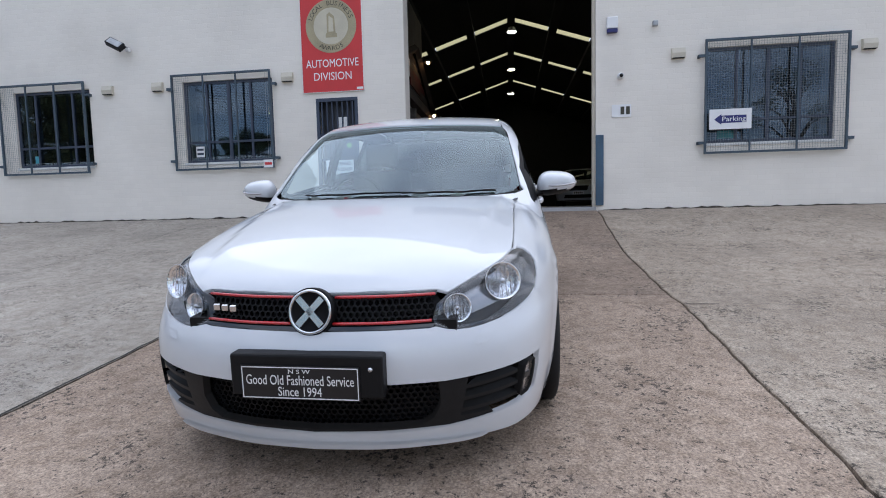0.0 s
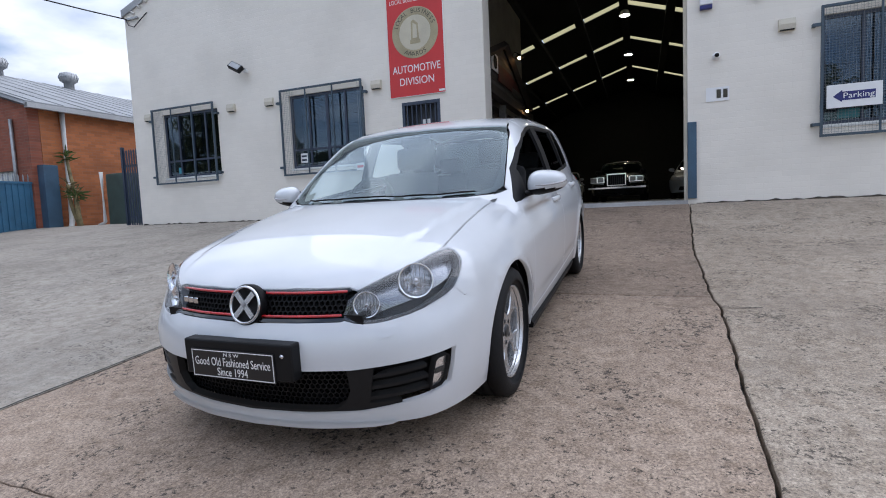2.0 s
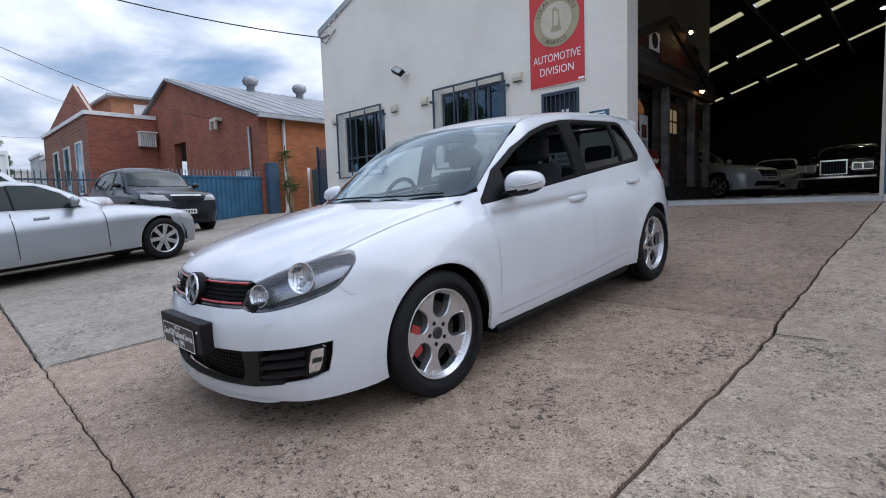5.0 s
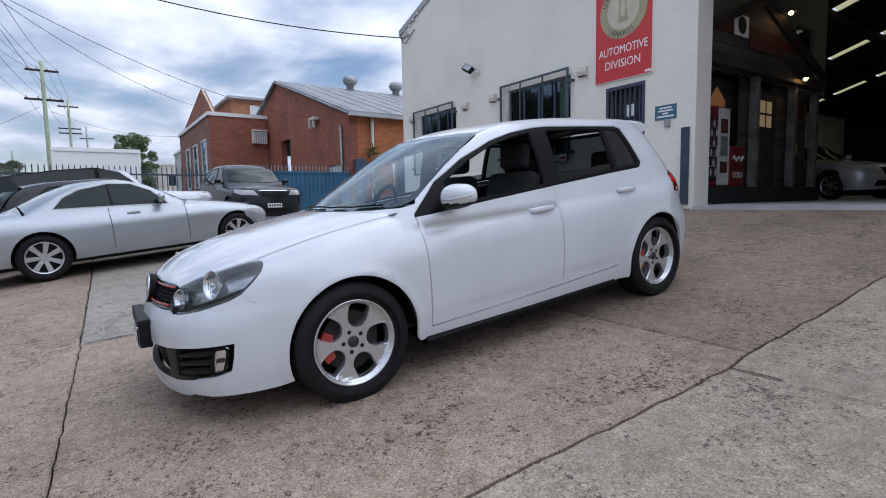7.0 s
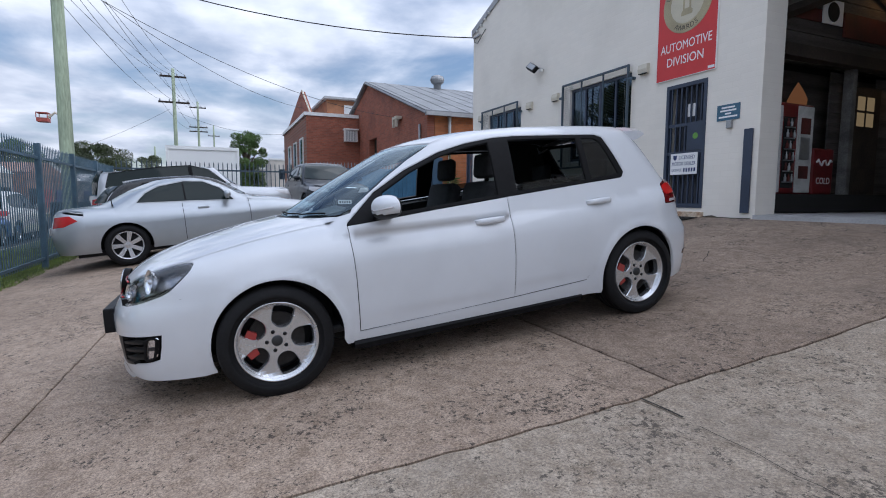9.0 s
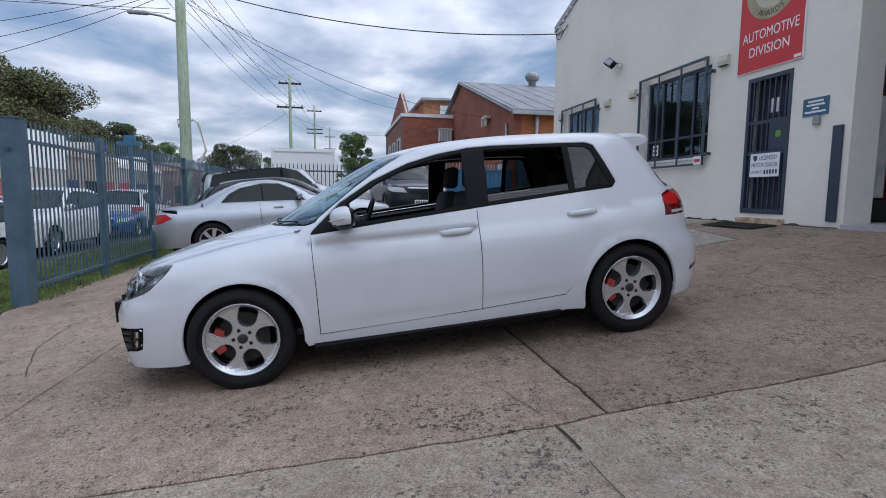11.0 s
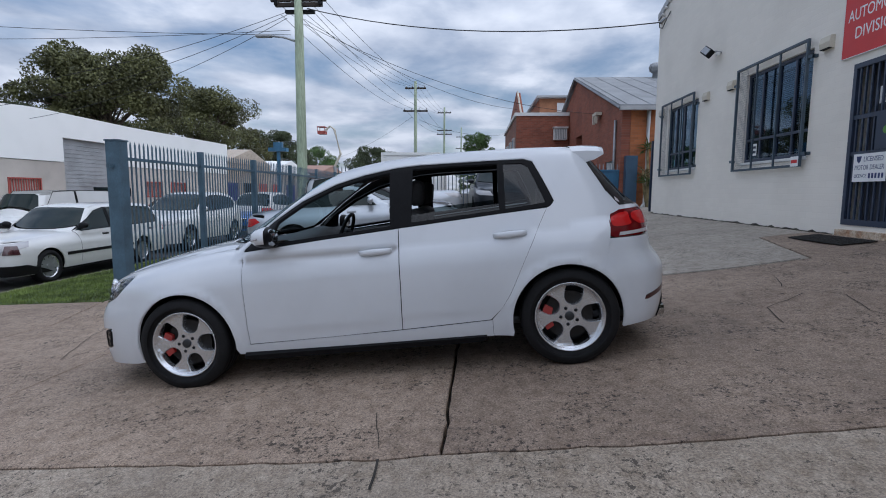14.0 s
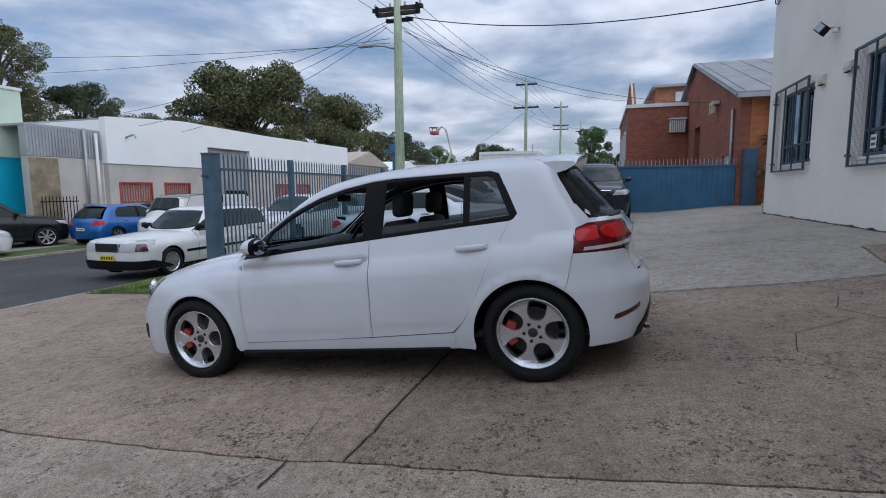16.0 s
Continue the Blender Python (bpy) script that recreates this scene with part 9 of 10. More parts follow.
def vehicle(kind, m, body, label, wheels="light", plate=None, roofmat=None, category="car", trim=None, name=None):
    """A vehicle of a kind; the second of a kind shares the meshes of the first, in its own colour."""
    if kind in FIRST:
        src, old = FIRST[kind]
        ob = copy_thing(src, m)
        ob["label"] = label
        for o in ob.children_recursive:
            if o.type == "MESH" and o.data.materials[0] == old:
                o.material_slots[0].link = "OBJECT"
                o.material_slots[0].material = body
        return ob
    k = KINDS[kind]
    L, hw, af, ar, r = k["L"], k["hw"], k["af"], k["ar"], k["r"]
    SHAPE[0] = shape_field(k)
    AXES[0], AXES[1] = 1.1, L - 1.1
    st = 0.09
    ob = thing(name or {"van": "van", "suv": "suv_car"}.get(kind, "car"), label, category, group="parked vehicles", m=m)
    arch = r + 0.045
    bz = k["belt"][len(k["belt"]) // 2][1]
    vs = 0.72 * hw / 0.89
    F = k["frame"]
    top_u = max(k["roof"], key=lambda p: p[1])[0]
    uf = min(p[0] for p in F)
    # where the glasshouse grows out of the bonnet, and where it ends
    us = np.linspace(0.5, L - 0.1, 120)
    prof = from_top([(u, 0.0) for u in us])[:, 2]
    belt_c = blend(k["belt"], us)
    up = np.where(prof > belt_c + 0.02)[0]
    u_c, u_e = us[up[0]], us[up[-1]]
    rz = max(z for _, z in k["roof"])
    vr = 0.555 * hw / 0.89
    crest = from_top([(u, vr) for u in us])[:, 2]
    hi = np.where(crest > crest.max() - 0.07)[0]
    u_rf, u_rr = us[hi[0]], us[hi[-1]]
    cowl_u, end_u = min(u_c + 0.30, u_rf - 0.2), max(u_e - 0.12, u_rr + 0.15)
    wse = [(cowl_u + (u_rf - cowl_u) * t, vs - 0.01 + (vr - vs + 0.01) * t) for t in np.linspace(0, 1, 6)]
    rge = [(u_rr + (end_u - u_rr) * t, vr + (vs - 0.02 - vr) * t) for t in np.linspace(0, 1, 6)]
    pj = lambda q: [(p[1], p[2]) for p in from_top(q)]
    fr_u, re_u = 0.55, L - 0.5
    w_lo = 0.2 * bz / 0.95
    front_line = pj([(u, vs) for u in np.linspace(fr_u, cowl_u - 0.04, 6)])
    boot_line = pj([(u, vs) for u in np.linspace(end_u + 0.03, re_u, 4)]) if end_u + 0.05 < re_u else []
    gut = pj([(u, vr) for u in np.linspace(u_rf, u_rr, 8)])
    rear_line = pj(rge)
    if not boot_line:
        re_u = min(re_u, rear_line[-1][0])
        rear_line = [p for p in rear_line if p[0] <= re_u + 0.4]
    loop = [(fr_u, w_lo)] + [(fr_u, front_line[0][1] * 0.7)] + front_line + pj(wse) + gut[1:] + rear_line[1:] + boot_line
    loop += [(re_u, w_lo + 0.04)] if loop[-1][0] >= re_u - 0.05 else [(re_u, bz * 0.8), (re_u, w_lo + 0.04)]
    base = [p for p in arc(ar, r, arch, -12, 192, 16) if True]
    loop += base + [p for p in arc(af, r, arch, -12, 192, 16) if p[0] > fr_u + 0.02]
    skin("body_side", loop, [F], from_side, body, ob, step=st, both=True, gap=0.001)
    inner = inset(dense(F, 0.1), 0.0)
    skin("side_glass", F, [], from_side, M_DARKGLASS if kind != "van" else M_PANELWHITE, ob, "dark side windows" if kind != "van" else "white panelled side windows", step=0.1, sink=0.006, skirt=0, both=True, gap=-0.004)
    skin("window_trim", inset(dense(F, 0.1), -0.014), [F], from_side, M_GALV if kind == "coupe" else M_MATTBLACK, ob, "thin window trim", step=0.08, rise=0.003, skirt=0.006, both=True, gap=0)
    zs, zt = np.interp(k["split"], [p[0] for p in F[:3]], [p[1] for p in F[:3]]), max(p[1] for p in F)
    pw = 0.012 if kind == "coupe" else 0.05
    skin("door_pillar", [(k["split"] - pw, zs + 0.005), (k["split"] + pw, zs + 0.005), (k["split"] + pw, zt - 0.02), (k["split"] - pw * 0.6, zt - 0.02)], [], from_side, M_MATTBLACK, ob, step=0.1, rise=0.001, skirt=0.01, both=True, gap=0)
    # shut lines of the doors, handles
    for u in ((uf - 0.25, k["split"] + 0.06) if kind == "coupe" else (uf - 0.02, k["split"], min(F[2][0], ar - 0.05)) if kind != "van" else (uf, k["split"])):
        skin("door_gap", [(u, w_lo + 0.12), (u + 0.008, w_lo + 0.12), (u + 0.008, zs - 0.03), (u, zs - 0.03)], [], from_side, M_BLACK, ob, step=0.05, rise=0.004, skirt=0, both=True, gap=0)
    for s in (1, -1):
        for u in ((k["split"] - 0.26,) if kind in ("coupe",) else (k["split"] - 0.26, F[2][0] - 0.35)):
            p = from_side([(u, zs - 0.13)])[0]
            part("door_handle", box(bmesh.new(), s * p[0] - 0.02, s * p[0] + 0.025, u - 0.09, u + 0.09, zs - 0.145, zs - 0.11, bevel=0.008), body if not trim else trim, ob)
    # bonnet, roof, glass
    bf = [(p[1], p[0]) for p in from_ahead([(v, k["belt"][0][1] + 0.03) for v in np.linspace(-vs + 0.16, vs - 0.16, 7)])]
    half = [(fr_u, vs)] + [(u, vs) for u in np.linspace(fr_u, cowl_u - 0.04, 4)][1:]
    wsb = [(cowl_u - 0.03 + (u_c - cowl_u) * max(0.0, math.cos(math.pi / 2 * v / vs)) ** 0.8, v) for v in np.linspace(vs, -vs, 9)]
    skin("bonnet", bf + half + wsb[1:-1] + [(u, -v) for u, v in half[::-1]], [], from_top, body, ob, step=st)
    wsf = [(u + 0.035, v) for u, v in wsb]
    skin("windscreen", wsf + [(u, -v) for u, v in wse[1:]] + [(u_rf - 0.06, 0)] + wse[1:][::-1], [], from_top, M_DARKGLASS, ob, "dark windscreen reflecting the sky", step=0.12, sink=0.004, skirt=0.01)
    skin("roof_panel", [(u_rf, vr), (u_rf - 0.055, 0), (u_rf, -vr)] + [(u, -vr) for u in np.linspace(u_rf, u_rr, 6)[1:]] + [(u_rr + 0.03, 0)] + [(u, vr) for u in np.linspace(u_rr, u_rf, 6)[:-1]], [], from_top, roofmat or body, ob, step=0.12)
    if boot_line:
        rgb = [(end_u + 0.02, v) for v in np.linspace(-vs + 0.02, vs - 0.02, 7)]
        skin("rear_screen", [(u, v) for u, v in rge] + rgb[::-1][1:-1] + [(u, -v) for u, v in rge[::-1]] + [(u_rr + 0.03, 0)], [], from_top, M_DARKGLASS if kind != "coupe" else roofmat or M_DARKGLASS, ob, step=0.12, sink=0.003)
        skin("boot_lid", [(end_u + 0.04, vs), (re_u, vs), (L - 0.17, vs * 0.6), (L - 0.13, 0), (L - 0.17, -vs * 0.6), (re_u, -vs), (end_u + 0.04, -vs)], [], from_top, body, ob, step=st)
        w_top = float(from_top([(L - 0.15, 0)])[0, 2]) - 0.01
    else:
        w_top = bz + 0.02
        g0, g1 = bz + 0.05, rz - 0.14
        skin("rear_screen", [(-vs + 0.1, g0), (vs - 0.1, g0), (vr - 0.03, g1), (-vr + 0.03, g1)], [], from_back, M_DARKGLASS, ob, step=0.12)
    # nose and tail
    na = [tuple(p) for p in nose_angle(from_side([(fr_u, w) for w in np.linspace(w_lo, front_line[0][1] * 0.93, 6)]))]
    nt = [tuple(p) for p in nose_angle(np.array([from_top([(fr_u, vs)])[0]] + [from_top([(u, v)])[0] for u, v in ((bf[-1][0], bf[-1][1]), (bf[4][0], bf[4][1]), (bf[3][0], 0.0))]))]
    hn_ = na + nt
    low_n = [(a, w_lo) for a in np.linspace(-na[0][0], na[0][0], 9)][1:-1]
    nose = skin("front_bumper", hn_ + [(-a, b) for a, b in hn_[::-1][1:]] + low_n, [], from_nose, body, ob, step=st)
    ta = [tuple(p) for p in tail_angle(from_side([(re_u, w) for w in np.linspace(w_lo + 0.04, (boot_line[-1][1] if boot_line else w_top) * 0.93, 6)]))]
    tt = [tuple(p) for p in tail_angle(np.array([(vs * 0.7, L - 0.2, w_top), (0.0, L - 0.1, w_top)]))]
    ht = ta + tt
    low_t = [(a, w_lo + 0.04) for a in np.linspace(-ta[0][0], ta[0][0], 9)][1:-1]
    tail = skin("rear_bumper", ht + [(-a, b) for a, b in ht[::-1][1:]] + low_t, [], from_tail, body, ob, step=st)
    fz = k["belt"][0][1]
    th_ = lambda pts: [tuple(p) for p in nose_angle(from_ahead(pts))]
    gw = 0.30 if kind != "coupe" else 0.22
    grille_ = skin("grille", th_([(-gw, fz - 0.16), (gw, fz - 0.16), (gw + 0.05, fz - 0.01), (-gw - 0.05, fz - 0.01)]), [], from_nose, M_BLACK, nose, "dark grille", step=0.1, rise=0.004, skirt=0.01)
    skin("grille_edge", th_([(-gw - 0.05, fz - 0.012), (gw + 0.05, fz - 0.012), (gw + 0.055, fz + 0.008), (-gw - 0.055, fz + 0.008)]), [], from_nose, M_CHROME, nose, "chrome strip", step=0.1, rise=0.006, skirt=0.01)
    skin("lower_intake", th_([(-0.5, w_lo + 0.08), (0.5, w_lo + 0.08), (0.45, w_lo + 0.2), (-0.45, w_lo + 0.2)]), [], from_nose, M_BLACK, nose, "black lower intake", step=0.1, rise=0.004, skirt=0.01)
    for s in (1, -1):
        v1, v2 = gw + 0.08, hw - 0.17
        hl = th_([(v1, fz - 0.13), (v2, fz - 0.11)]) + [tuple(p) for p in nose_angle(from_side([(0.46, fz - 0.05), (0.56, fz + 0.04)]))] + th_([(v2 - 0.02, fz + 0.02), (v1 + 0.1, fz + 0.0)])
        skin("headlamp", hl if s > 0 else mir(hl), [], from_nose, M_CLEARLENS, nose, "clear headlamp", step=0.06, rise=0.005, skirt=0.012)
        tl = [tuple(p) for p in tail_angle(from_back([(s * (hw - 0.42), w_top - 0.26), (s * (hw - 0.13), w_top - 0.24), (s * (hw - 0.14), w_top - 0.08), (s * (hw - 0.42), w_top - 0.09)]))]
        side_t = tuple(tail_angle(from_side([(L - 0.42, w_top - 0.16)]))[0])
        tl = tl[:2] + [(s * abs(side_t[0]), side_t[1])] + tl[2:]
        skin("tail_lamp", tl, [], from_tail, M_REDBRIGHT, tail, "red tail lamp", step=0.05, rise=0.005, skirt=0.012)
        mu = uf + 0.12
        zz = float(np.interp(mu, [p[0] for p in F[:3]], [p[1] for p in F[:3]])) + 0.08
        pv = float(from_side([(mu, zz)])[0, 0])
        bm = bmesh.new()
        bmesh.ops.create_uvsphere(bm, u_segments=14, v_segments=10, radius=1.0, matrix=Matrix.Translation((s * (pv + 0.13), mu, zz + 0.02)) @ Matrix.Diagonal((0.10, 0.06, 0.065, 1)))
        box(bm, min(s * pv, s * (pv + 0.1)) - 0.02, max(s * pv, s * (pv + 0.1)), mu - 0.03, mu + 0.02, zz - 0.06, zz - 0.02)
        part("door_mirror", bm, body if not trim else M_BLACK, ob, smooth=True)
    for q, u_ in ((1, -0.0), (-1, L)):
        pm = plate if q > 0 else plate
        p = from_ahead([(0, w_lo + 0.26)])[0] if q > 0 else from_back([(0, bz * 0.62)])[0]
        yy = p[1] - 0.012 if q > 0 else p[1] + 0.004
        pl_ = part("number_plate", boxes((-0.185, 0.185, yy, yy + 0.008, p[2] - 0.055, p[2] + 0.055)), plate or M_SIGNWHITE, ob, "number plate with plain bars")
        for j in range(5):
            part("number_bar", boxes((-0.15 + 0.065 * j, -0.11 + 0.065 * j, yy - 0.003 if q > 0 else yy + 0.0081, yy - 0.0002 if q > 0 else yy + 0.011, p[2] - 0.03, p[2] + 0.03)), M_INK, pl_)
    if trim:
        hb = th_([(-0.8, w_lo + 0.02), (0.8, w_lo + 0.02), (0.8, w_lo + 0.2), (-0.8, w_lo + 0.2)])
        skin("black_bumper", hb, [], from_nose, M_BLACK, nose, "black rubber bumper", step=0.08, rise=0.03, skirt=0.05)
        skin("side_moulding", [(af + arch + 0.05, 0.47), (ar - arch - 0.05, 0.47), (ar - arch - 0.05, 0.53), (af + arch + 0.05, 0.53)], [], from_side, M_BLACK, ob, "black side moulding", step=0.1, rise=0.01, skirt=0.02, both=True)
    part("underbody", boxes((-hw + 0.2, hw - 0.2, 0.35, L - 0.35, w_lo - 0.02, w_lo + 0.06), (-hw + 0.42, hw - 0.42, 0.3, L - 0.3, w_lo, bz - 0.2)), M_BLACK, ob)
    for s in (1, -1):
        for cu in (af, ar):
            bm = bmesh.new()
            rows = [[bm.verts.new((s * v, cu + (arch + 0.006) * math.cos(radians(a)), r + (arch + 0.006) * math.sin(radians(a)))) for a in range(-10, 191, 20)] for v in (hw - 0.4, hw - 0.05)]
            for j in range(len(rows[0]) - 1):
                bm.faces.new((rows[0][j], rows[0][j + 1], rows[1][j + 1], rows[1][j]))
            bm.faces.new(rows[0])
            part("arch_liner", bm, M_BLACK, ob)
            far_wheel(ob, s * (hw - 0.125), cu, r, s, wheels)
    SHAPE[0] = body_field
    FIRST[kind] = (ob, body)
    return ob


WHEEL_CACHE = {}


def far_wheel(parent, v, u, r, s, style):
    """Tyre, rim and spokes on shared meshes."""
    key = (round(r, 3), s, style)
    if key not in WHEEL_CACHE:
        rim = r * 0.70
        T = Matrix.Diagonal((s, 1, 1, 1))
        ms = []
        bm = lathe(bmesh.new(), [(-0.1, rim), (-0.105, r - 0.04), (-0.08, r), (0.075, r), (0.105, r - 0.04), (0.1, rim + 0.015), (0.07, rim - 0.005)], 32, "x", T)
        ms.append(("tyre", bm, M_RUBBER, True))
        bm = lathe(bmesh.new(), [(-0.09, rim - 0.01), (0.06, rim - 0.015), (0.085, rim + 0.004), (0.08, rim - 0.01), (0.05, rim - 0.025)], 32, "x", T)
        ms.append(("rim", bm, M_ALLOY, True))
        bm = lathe(bmesh.new(), [(0.0, rim - 0.012), (0.0, 0.001)], 24, "x", T)
        ms.append(("wheel_shadow_disc", bm, M_BLACK, False))
        bm = bmesh.new()
        n = 7 if style == "light" else 10
        for k in range(n):
            a = 2 * math.pi * k / n
            w0, w1 = (0.024, 0.036) if style == "light" else (0.03, 0.045)
            c, sn = math.cos(a), math.sin(a)
            q = [(0.03, -w0), (0.03, w0), (rim - 0.008, w1), (rim - 0.008, -w1)]
            f1 = [bm.verts.new(T @ Vector((0.055 + 0.012 * (x > 0.1), x * c - y * sn, x * sn + y * c))) for x, y in q]
            f0 = [bm.verts.new(T @ Vector((0.02, x * c - y * sn, x * sn + y * c))) for x, y in q]
            bm.faces.new(f1)
            for i in range(4):
                bm.faces.new((f0[i], f0[(i + 1) % 4], f1[(i + 1) % 4], f1[i]))
        lathe(bm, [(0.05, 0.05), (0.068, 0.045), (0.07, 0.001)], 16, "x", T)
        bmesh.ops.recalc_face_normals(bm, faces=bm.faces)
        ms.append(("spokes", bm, M_ALLOY if style != "steel" else M_GALV, False))
        out = []
        for nm, b, mt, sm in ms:
            me = bpy.data.meshes.new(nm)
            b.to_mesh(me); b.free()
            me.materials.append(mt)
            if sm:
                me.polygons.foreach_set("use_smooth", [True] * len(me.polygons))
            out.append((nm, me))
        WHEEL_CACHE[key] = out
    (n0, m0), *rest = WHEEL_CACHE[key]
    w = new("road_wheel", m0)
    w.parent, w.location = parent, (v, u, r)
    for nm, me in rest:
        o = new(nm, me)
        o.parent = w
    return w


def stand(kind, nose, heading, tilt=None, zoff=0.0, fz=None):
    """The pose of a vehicle whose nose stands at a place; heading: degrees of its forward way from +x."""
    k = KINDS[kind]
    h = radians(heading)
    fw = Vector((math.cos(h), math.sin(h), 0))
    z_at = fz or (lambda x, y: float(ground_z(x, y)))
    pf = Vector((nose[0], nose[1], 0)) - fw * k["af"]
    pr = Vector((nose[0], nose[1], 0)) - fw * k["ar"]
    pf.z, pr.z = z_at(pf.x, pf.y) + zoff, z_at(pr.x, pr.y) + zoff
    U = (pr - pf).normalized()
    lf = Vector((0, 0, 1)).cross(-U).normalized()
    W = lf.cross(U).normalized()
    m = Matrix([[lf[i], U[i], W[i], 0] for i in range(3)] + [[0, 0, 0, 1]])
    m.translation = pf - U * k["af"]
    return m


M_SILVER = paint("silver_car_paint", (0.50, 0.52, 0.55), 0.3, 0.3)
M_SILVERBLUE = paint("pale_silver_paint", (0.42, 0.45, 0.48), 0.32, 0.7)
M_CHARCOAL = paint("charcoal_car_paint", (0.010, 0.013, 0.019), 0.25, coat=0.45)
M_BLACKPAINT = paint("black_car_paint", (0.010, 0.010, 0.012), 0.2, coat=0.45)
M_OLDWHITE = paint("old_white_paint", (0.70, 0.70, 0.68), 0.4)
M_BLUEPAINT = paint("bright_blue_paint", (0.004, 0.10, 0.36), 0.25, 0.3)
M_GREENPAINT = paint("green_car_paint", (0.05, 0.16, 0.05), 0.3)
M_REDPAINT = paint("red_car_paint", (0.4, 0.03, 0.03), 0.3)
M_CANVAS = M_SILVERBLUE

# in the yard
vehicle("coupe", stand("coupe", (-7.93, 4.23), 99.4), M_SILVERBLUE, "silver two-door convertible with its metal roof up", roofmat=M_SILVERBLUE)
vehicle("hatch", stand("hatch", (-10.05, 4.0), 99), M_BLACKPAINT, "black wagon parked beside the silver convertible")
vehicle("tall", stand("tall", (-12.1, 4.15), 97), M_SILVER, "tall silver off-road wagon with a long flat bonnet")
vehicle("suv", stand("suv", (-10.75, 5.35), 3), M_CHARCOAL, "dark grey station wagon with a wide chrome-edged grille")
# in the street
wag = vehicle("boxy", stand("boxy", (-4.68, -4.25), 1), M_OLDWHITE, "old white boxy station wagon with black bumpers", "steel", plate=M_YELLOW, trim=M_BLACK)
shell = part("upright_grille", boxes((-0.30, 0.30, -0.005, 0.15, 0.575, 0.765), bevel=0.012), M_CHROME, wag, "chrome-edged grille")
part("grille_inset", boxes((-0.28, 0.28, -0.011, -0.0052, 0.59, 0.75)), M_GREYTRIM, shell, "dark grey grille bars")
for q in range(13):
    part("grille_slat", boxes((-0.27 + 0.043 * q, -0.258 + 0.043 * q, -0.018, -0.0112, 0.59, 0.75)), M_GREYTRIM, shell)
SHAPE[0], AXES[0] = shape_field(KINDS["boxy"]), 1.1
for q in (1, -1):
    lamp_loop = [tuple(p) for p in nose_angle(from_ahead([(0.315, 0.585), (0.61, 0.585), (0.62, 0.745), (0.315, 0.745)]))]
    turn_loop = [tuple(p) for p in nose_angle(np.concatenate([from_ahead([(0.63, 0.59)]), from_side([(0.27, 0.59), (0.27, 0.735)]), from_ahead([(0.64, 0.74)])]))]
    hl_ = skin("square_headlamp", lamp_loop if q > 0 else mir(lamp_loop), [], from_nose, M_CLEARLENS, wag, "large clear rectangular headlamp", step=0.05, rise=0.014, skirt=0.03)
    skin("indicator", turn_loop if q > 0 else mir(turn_loop), [], from_nose, M_REFLEX, hl_, "dark red corner indicator", step=0.05, rise=0.014, skirt=0.03)
SHAPE[0] = body_field
vehicle("suv", stand("suv", (-10.2, -4.75), 0), M_OLDWHITE, "white wagon parked in the street beyond the fence")
vehicle("sedan", stand("sedan", (-15.8, -4.7), 0), M_BLUEPAINT, "dark blue sedan parked in the street")
vehicle("suv", stand("suv", (-21.5, -4.7), 180), M_OLDWHITE, "white four-wheel-drive wagon parked in the street")
vehicle("hatch", stand("hatch", (-14.4, -12.2), 182), M_BLUEPAINT, "bright blue hatchback parked across the street")
vehicle("van", stand("van", (-9.95, -8.75), 0), M_OLDWHITE, "white delivery van parked across the street", category="van")
vehicle("hatch", stand("hatch", (-12.7, -13.45), 0), M_GREENPAINT, "green hatchback beside the white van")
vehicle("hatch", stand("hatch", (-20.6, -11.6), 0), M_REDPAINT, "red hatchback parked across the street")
vehicle("suv", stand("suv", (-10.9, -13.6), 160), M_BLACKPAINT, "black wagon parked nose-out by the shop")
vehicle("hatch", stand("hatch", (-7.9, -12.0), 162), M_OLDWHITE, "white hatchback at the shop's forecourt")
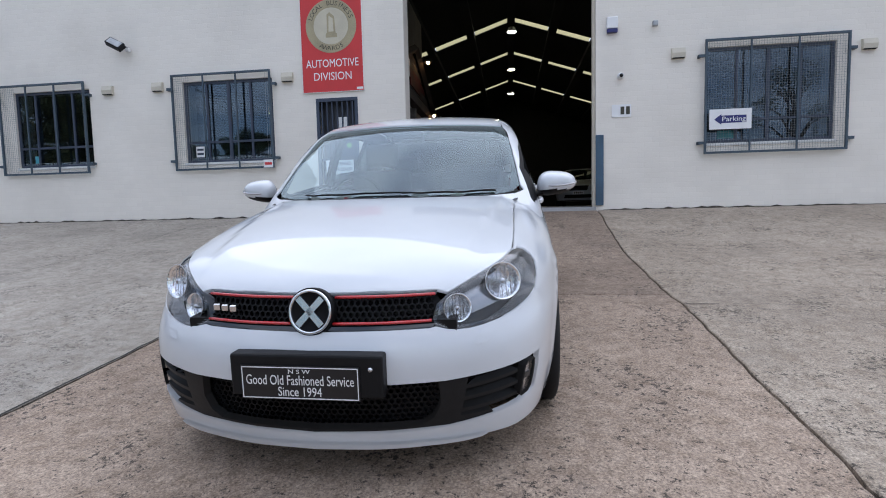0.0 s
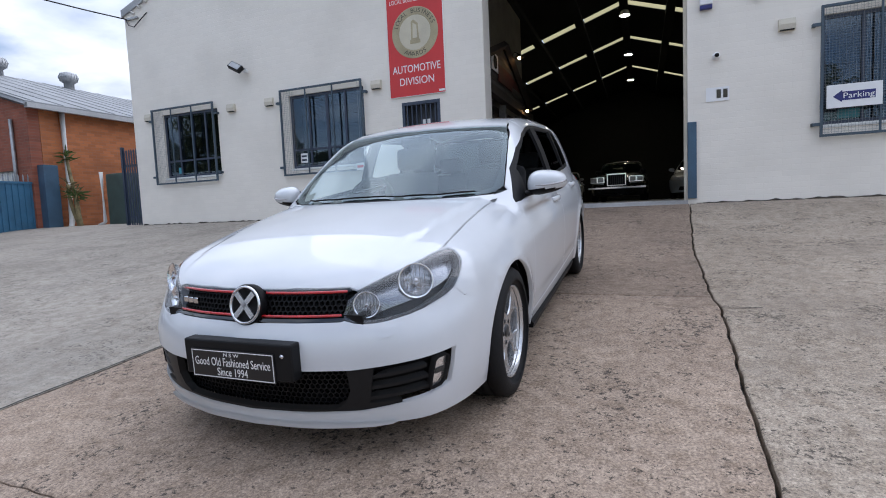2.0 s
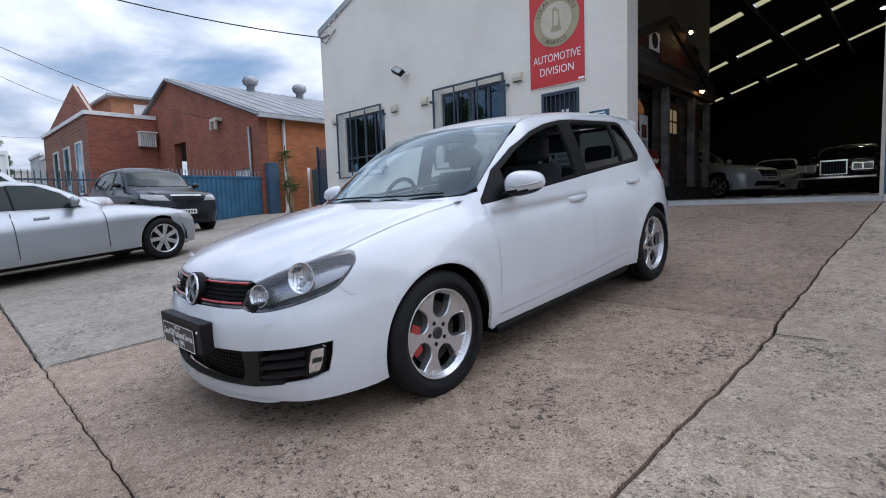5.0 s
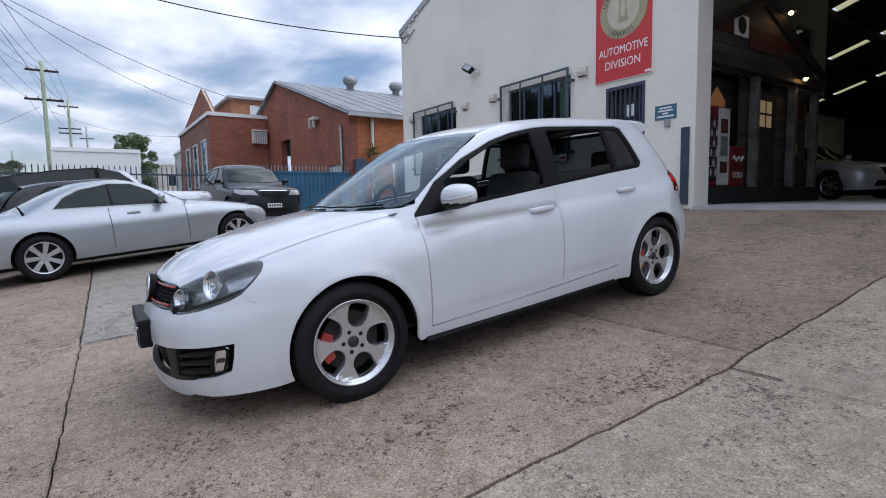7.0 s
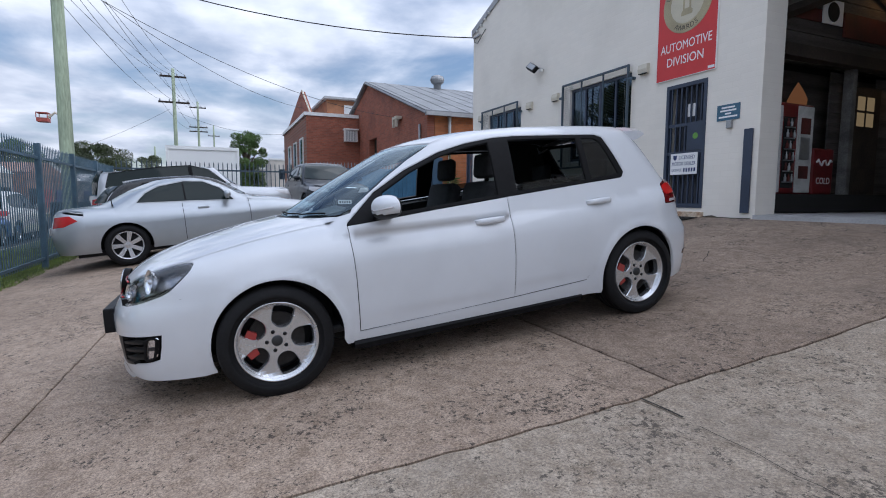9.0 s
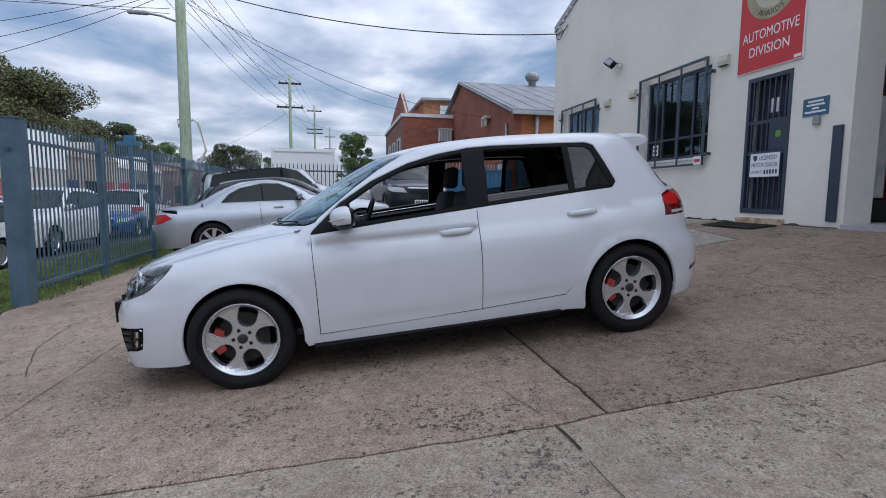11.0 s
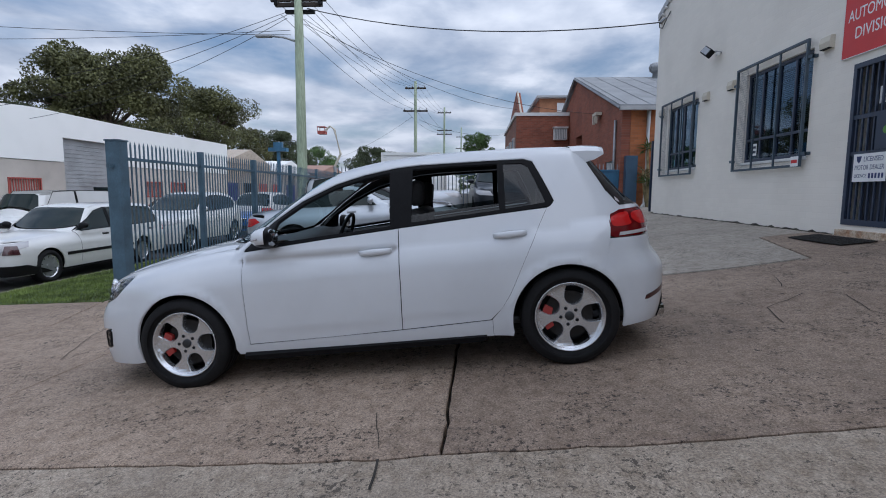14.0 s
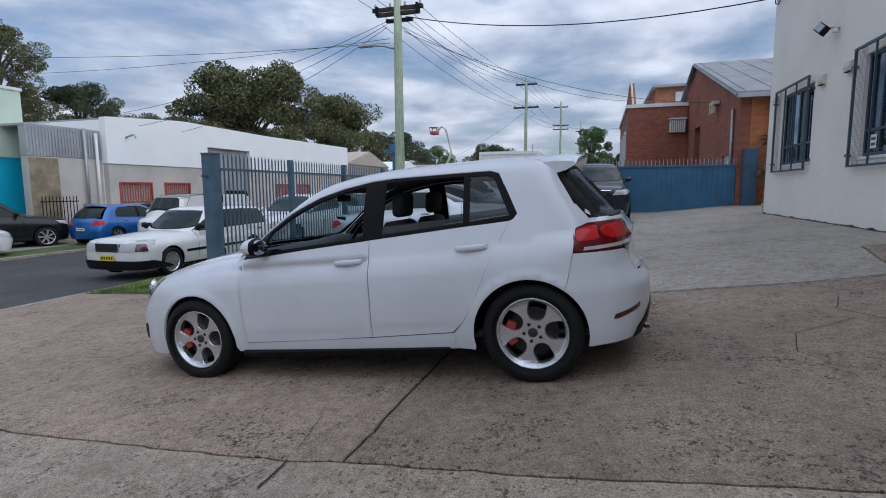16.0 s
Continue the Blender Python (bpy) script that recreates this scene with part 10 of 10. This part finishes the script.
# in the workshop
FLZ = lambda x, y: floor_z(y)
vehicle("sedan", stand("sedan", (-1.05, 15.9), -22, fz=FLZ), M_SILVER, "pale silver sedan standing inside the workshop")
limo = vehicle("sedan", stand("sedan", (0.05, 17.4), -92, fz=FLZ), M_BLACKPAINT, "old black limousine with an upright chrome grille")
gr = part("upright_grille", boxes((-0.30, 0.30, -0.06, 0.2, 0.50, 0.90), bevel=0.015), M_CHROME, limo, "tall chrome radiator shell")
part("grille_inset", boxes((-0.26, 0.26, -0.066, -0.0602, 0.53, 0.85)), M_BLACK, gr, "dark grille opening")
for q in range(9):
    part("grille_slat", boxes((-0.25 + 0.06 * q, -0.235 + 0.06 * q, -0.078, -0.0665, 0.53, 0.85)), M_GREYTRIM, gr)
for q in (-1, 1):
    sq = part("lamp_surround", boxes((min(q * 0.36, q * 0.80), max(q * 0.36, q * 0.80), -0.02, 0.18, 0.60, 0.80), bevel=0.01), M_CHROME, limo, "chrome lamp surround")
    for p_ in (0.40, 0.61):
        part("square_lamp", boxes((min(q * p_, q * (p_ + 0.17)), max(q * p_, q * (p_ + 0.17)), -0.03, -0.0205, 0.63, 0.77)), M_CLEARLENS, sq, "square clear headlamp")
part("chrome_bumper", boxes((-0.88, 0.88, -0.10, 0.05, 0.40, 0.48), bevel=0.02), M_CHROME, limo, "chrome bumper")
vehicle("sedan", stand("sedan", (-2.3, 22.0), -85, fz=FLZ), M_SILVER, "silver sedan deep in the workshop")
vehicle("hatch", stand("hatch", (2.4, 18.6), -100, fz=FLZ), M_SILVER, "silver hatchback deep in the workshop")
vehicle("sedan", stand("sedan", (5.2, 19.5), -95, fz=FLZ), M_CHARCOAL, "dark sedan deep in the workshop")
# box truck beyond the yard fence
tk = thing("box_truck", "white box-bodied truck parked beyond the fence", "truck")
part("cargo_box", boxes((-23.5, -18.0, 0.55, 3.0, 0.85, 3.17), bevel=0.03), M_CLAD, tk, "white cargo box")
part("box_edge", boxes((-18.0, -17.96, 0.55, 3.0, 3.05, 3.17), (-18.0, -17.96, 0.55, 0.63, 0.85, 3.04), (-18.0, -17.96, 2.92, 3.0, 0.85, 3.04)), M_CLAD, tk)
part("cab", boxes((-25.2, -23.6, 0.65, 2.9, 0.6, 2.5), bevel=0.12), M_WHITEPAINT, tk, "white cab")
part("chassis", boxes((-25, -18.1, 0.9, 2.6, 0.5, 0.84)), M_BLACK, tk)
for x in (-24.2, -19.3):
    for y in (0.65, 2.9):
        part("truck_wheel", lathe(bmesh.new(), [(-0.12, 0.2), (-0.12, 0.42), (0.12, 0.42), (0.12, 0.2), (0.1, 0.001)], 24, "y", Matrix.Translation((x, y, 0.45))), M_RUBBER, tk)
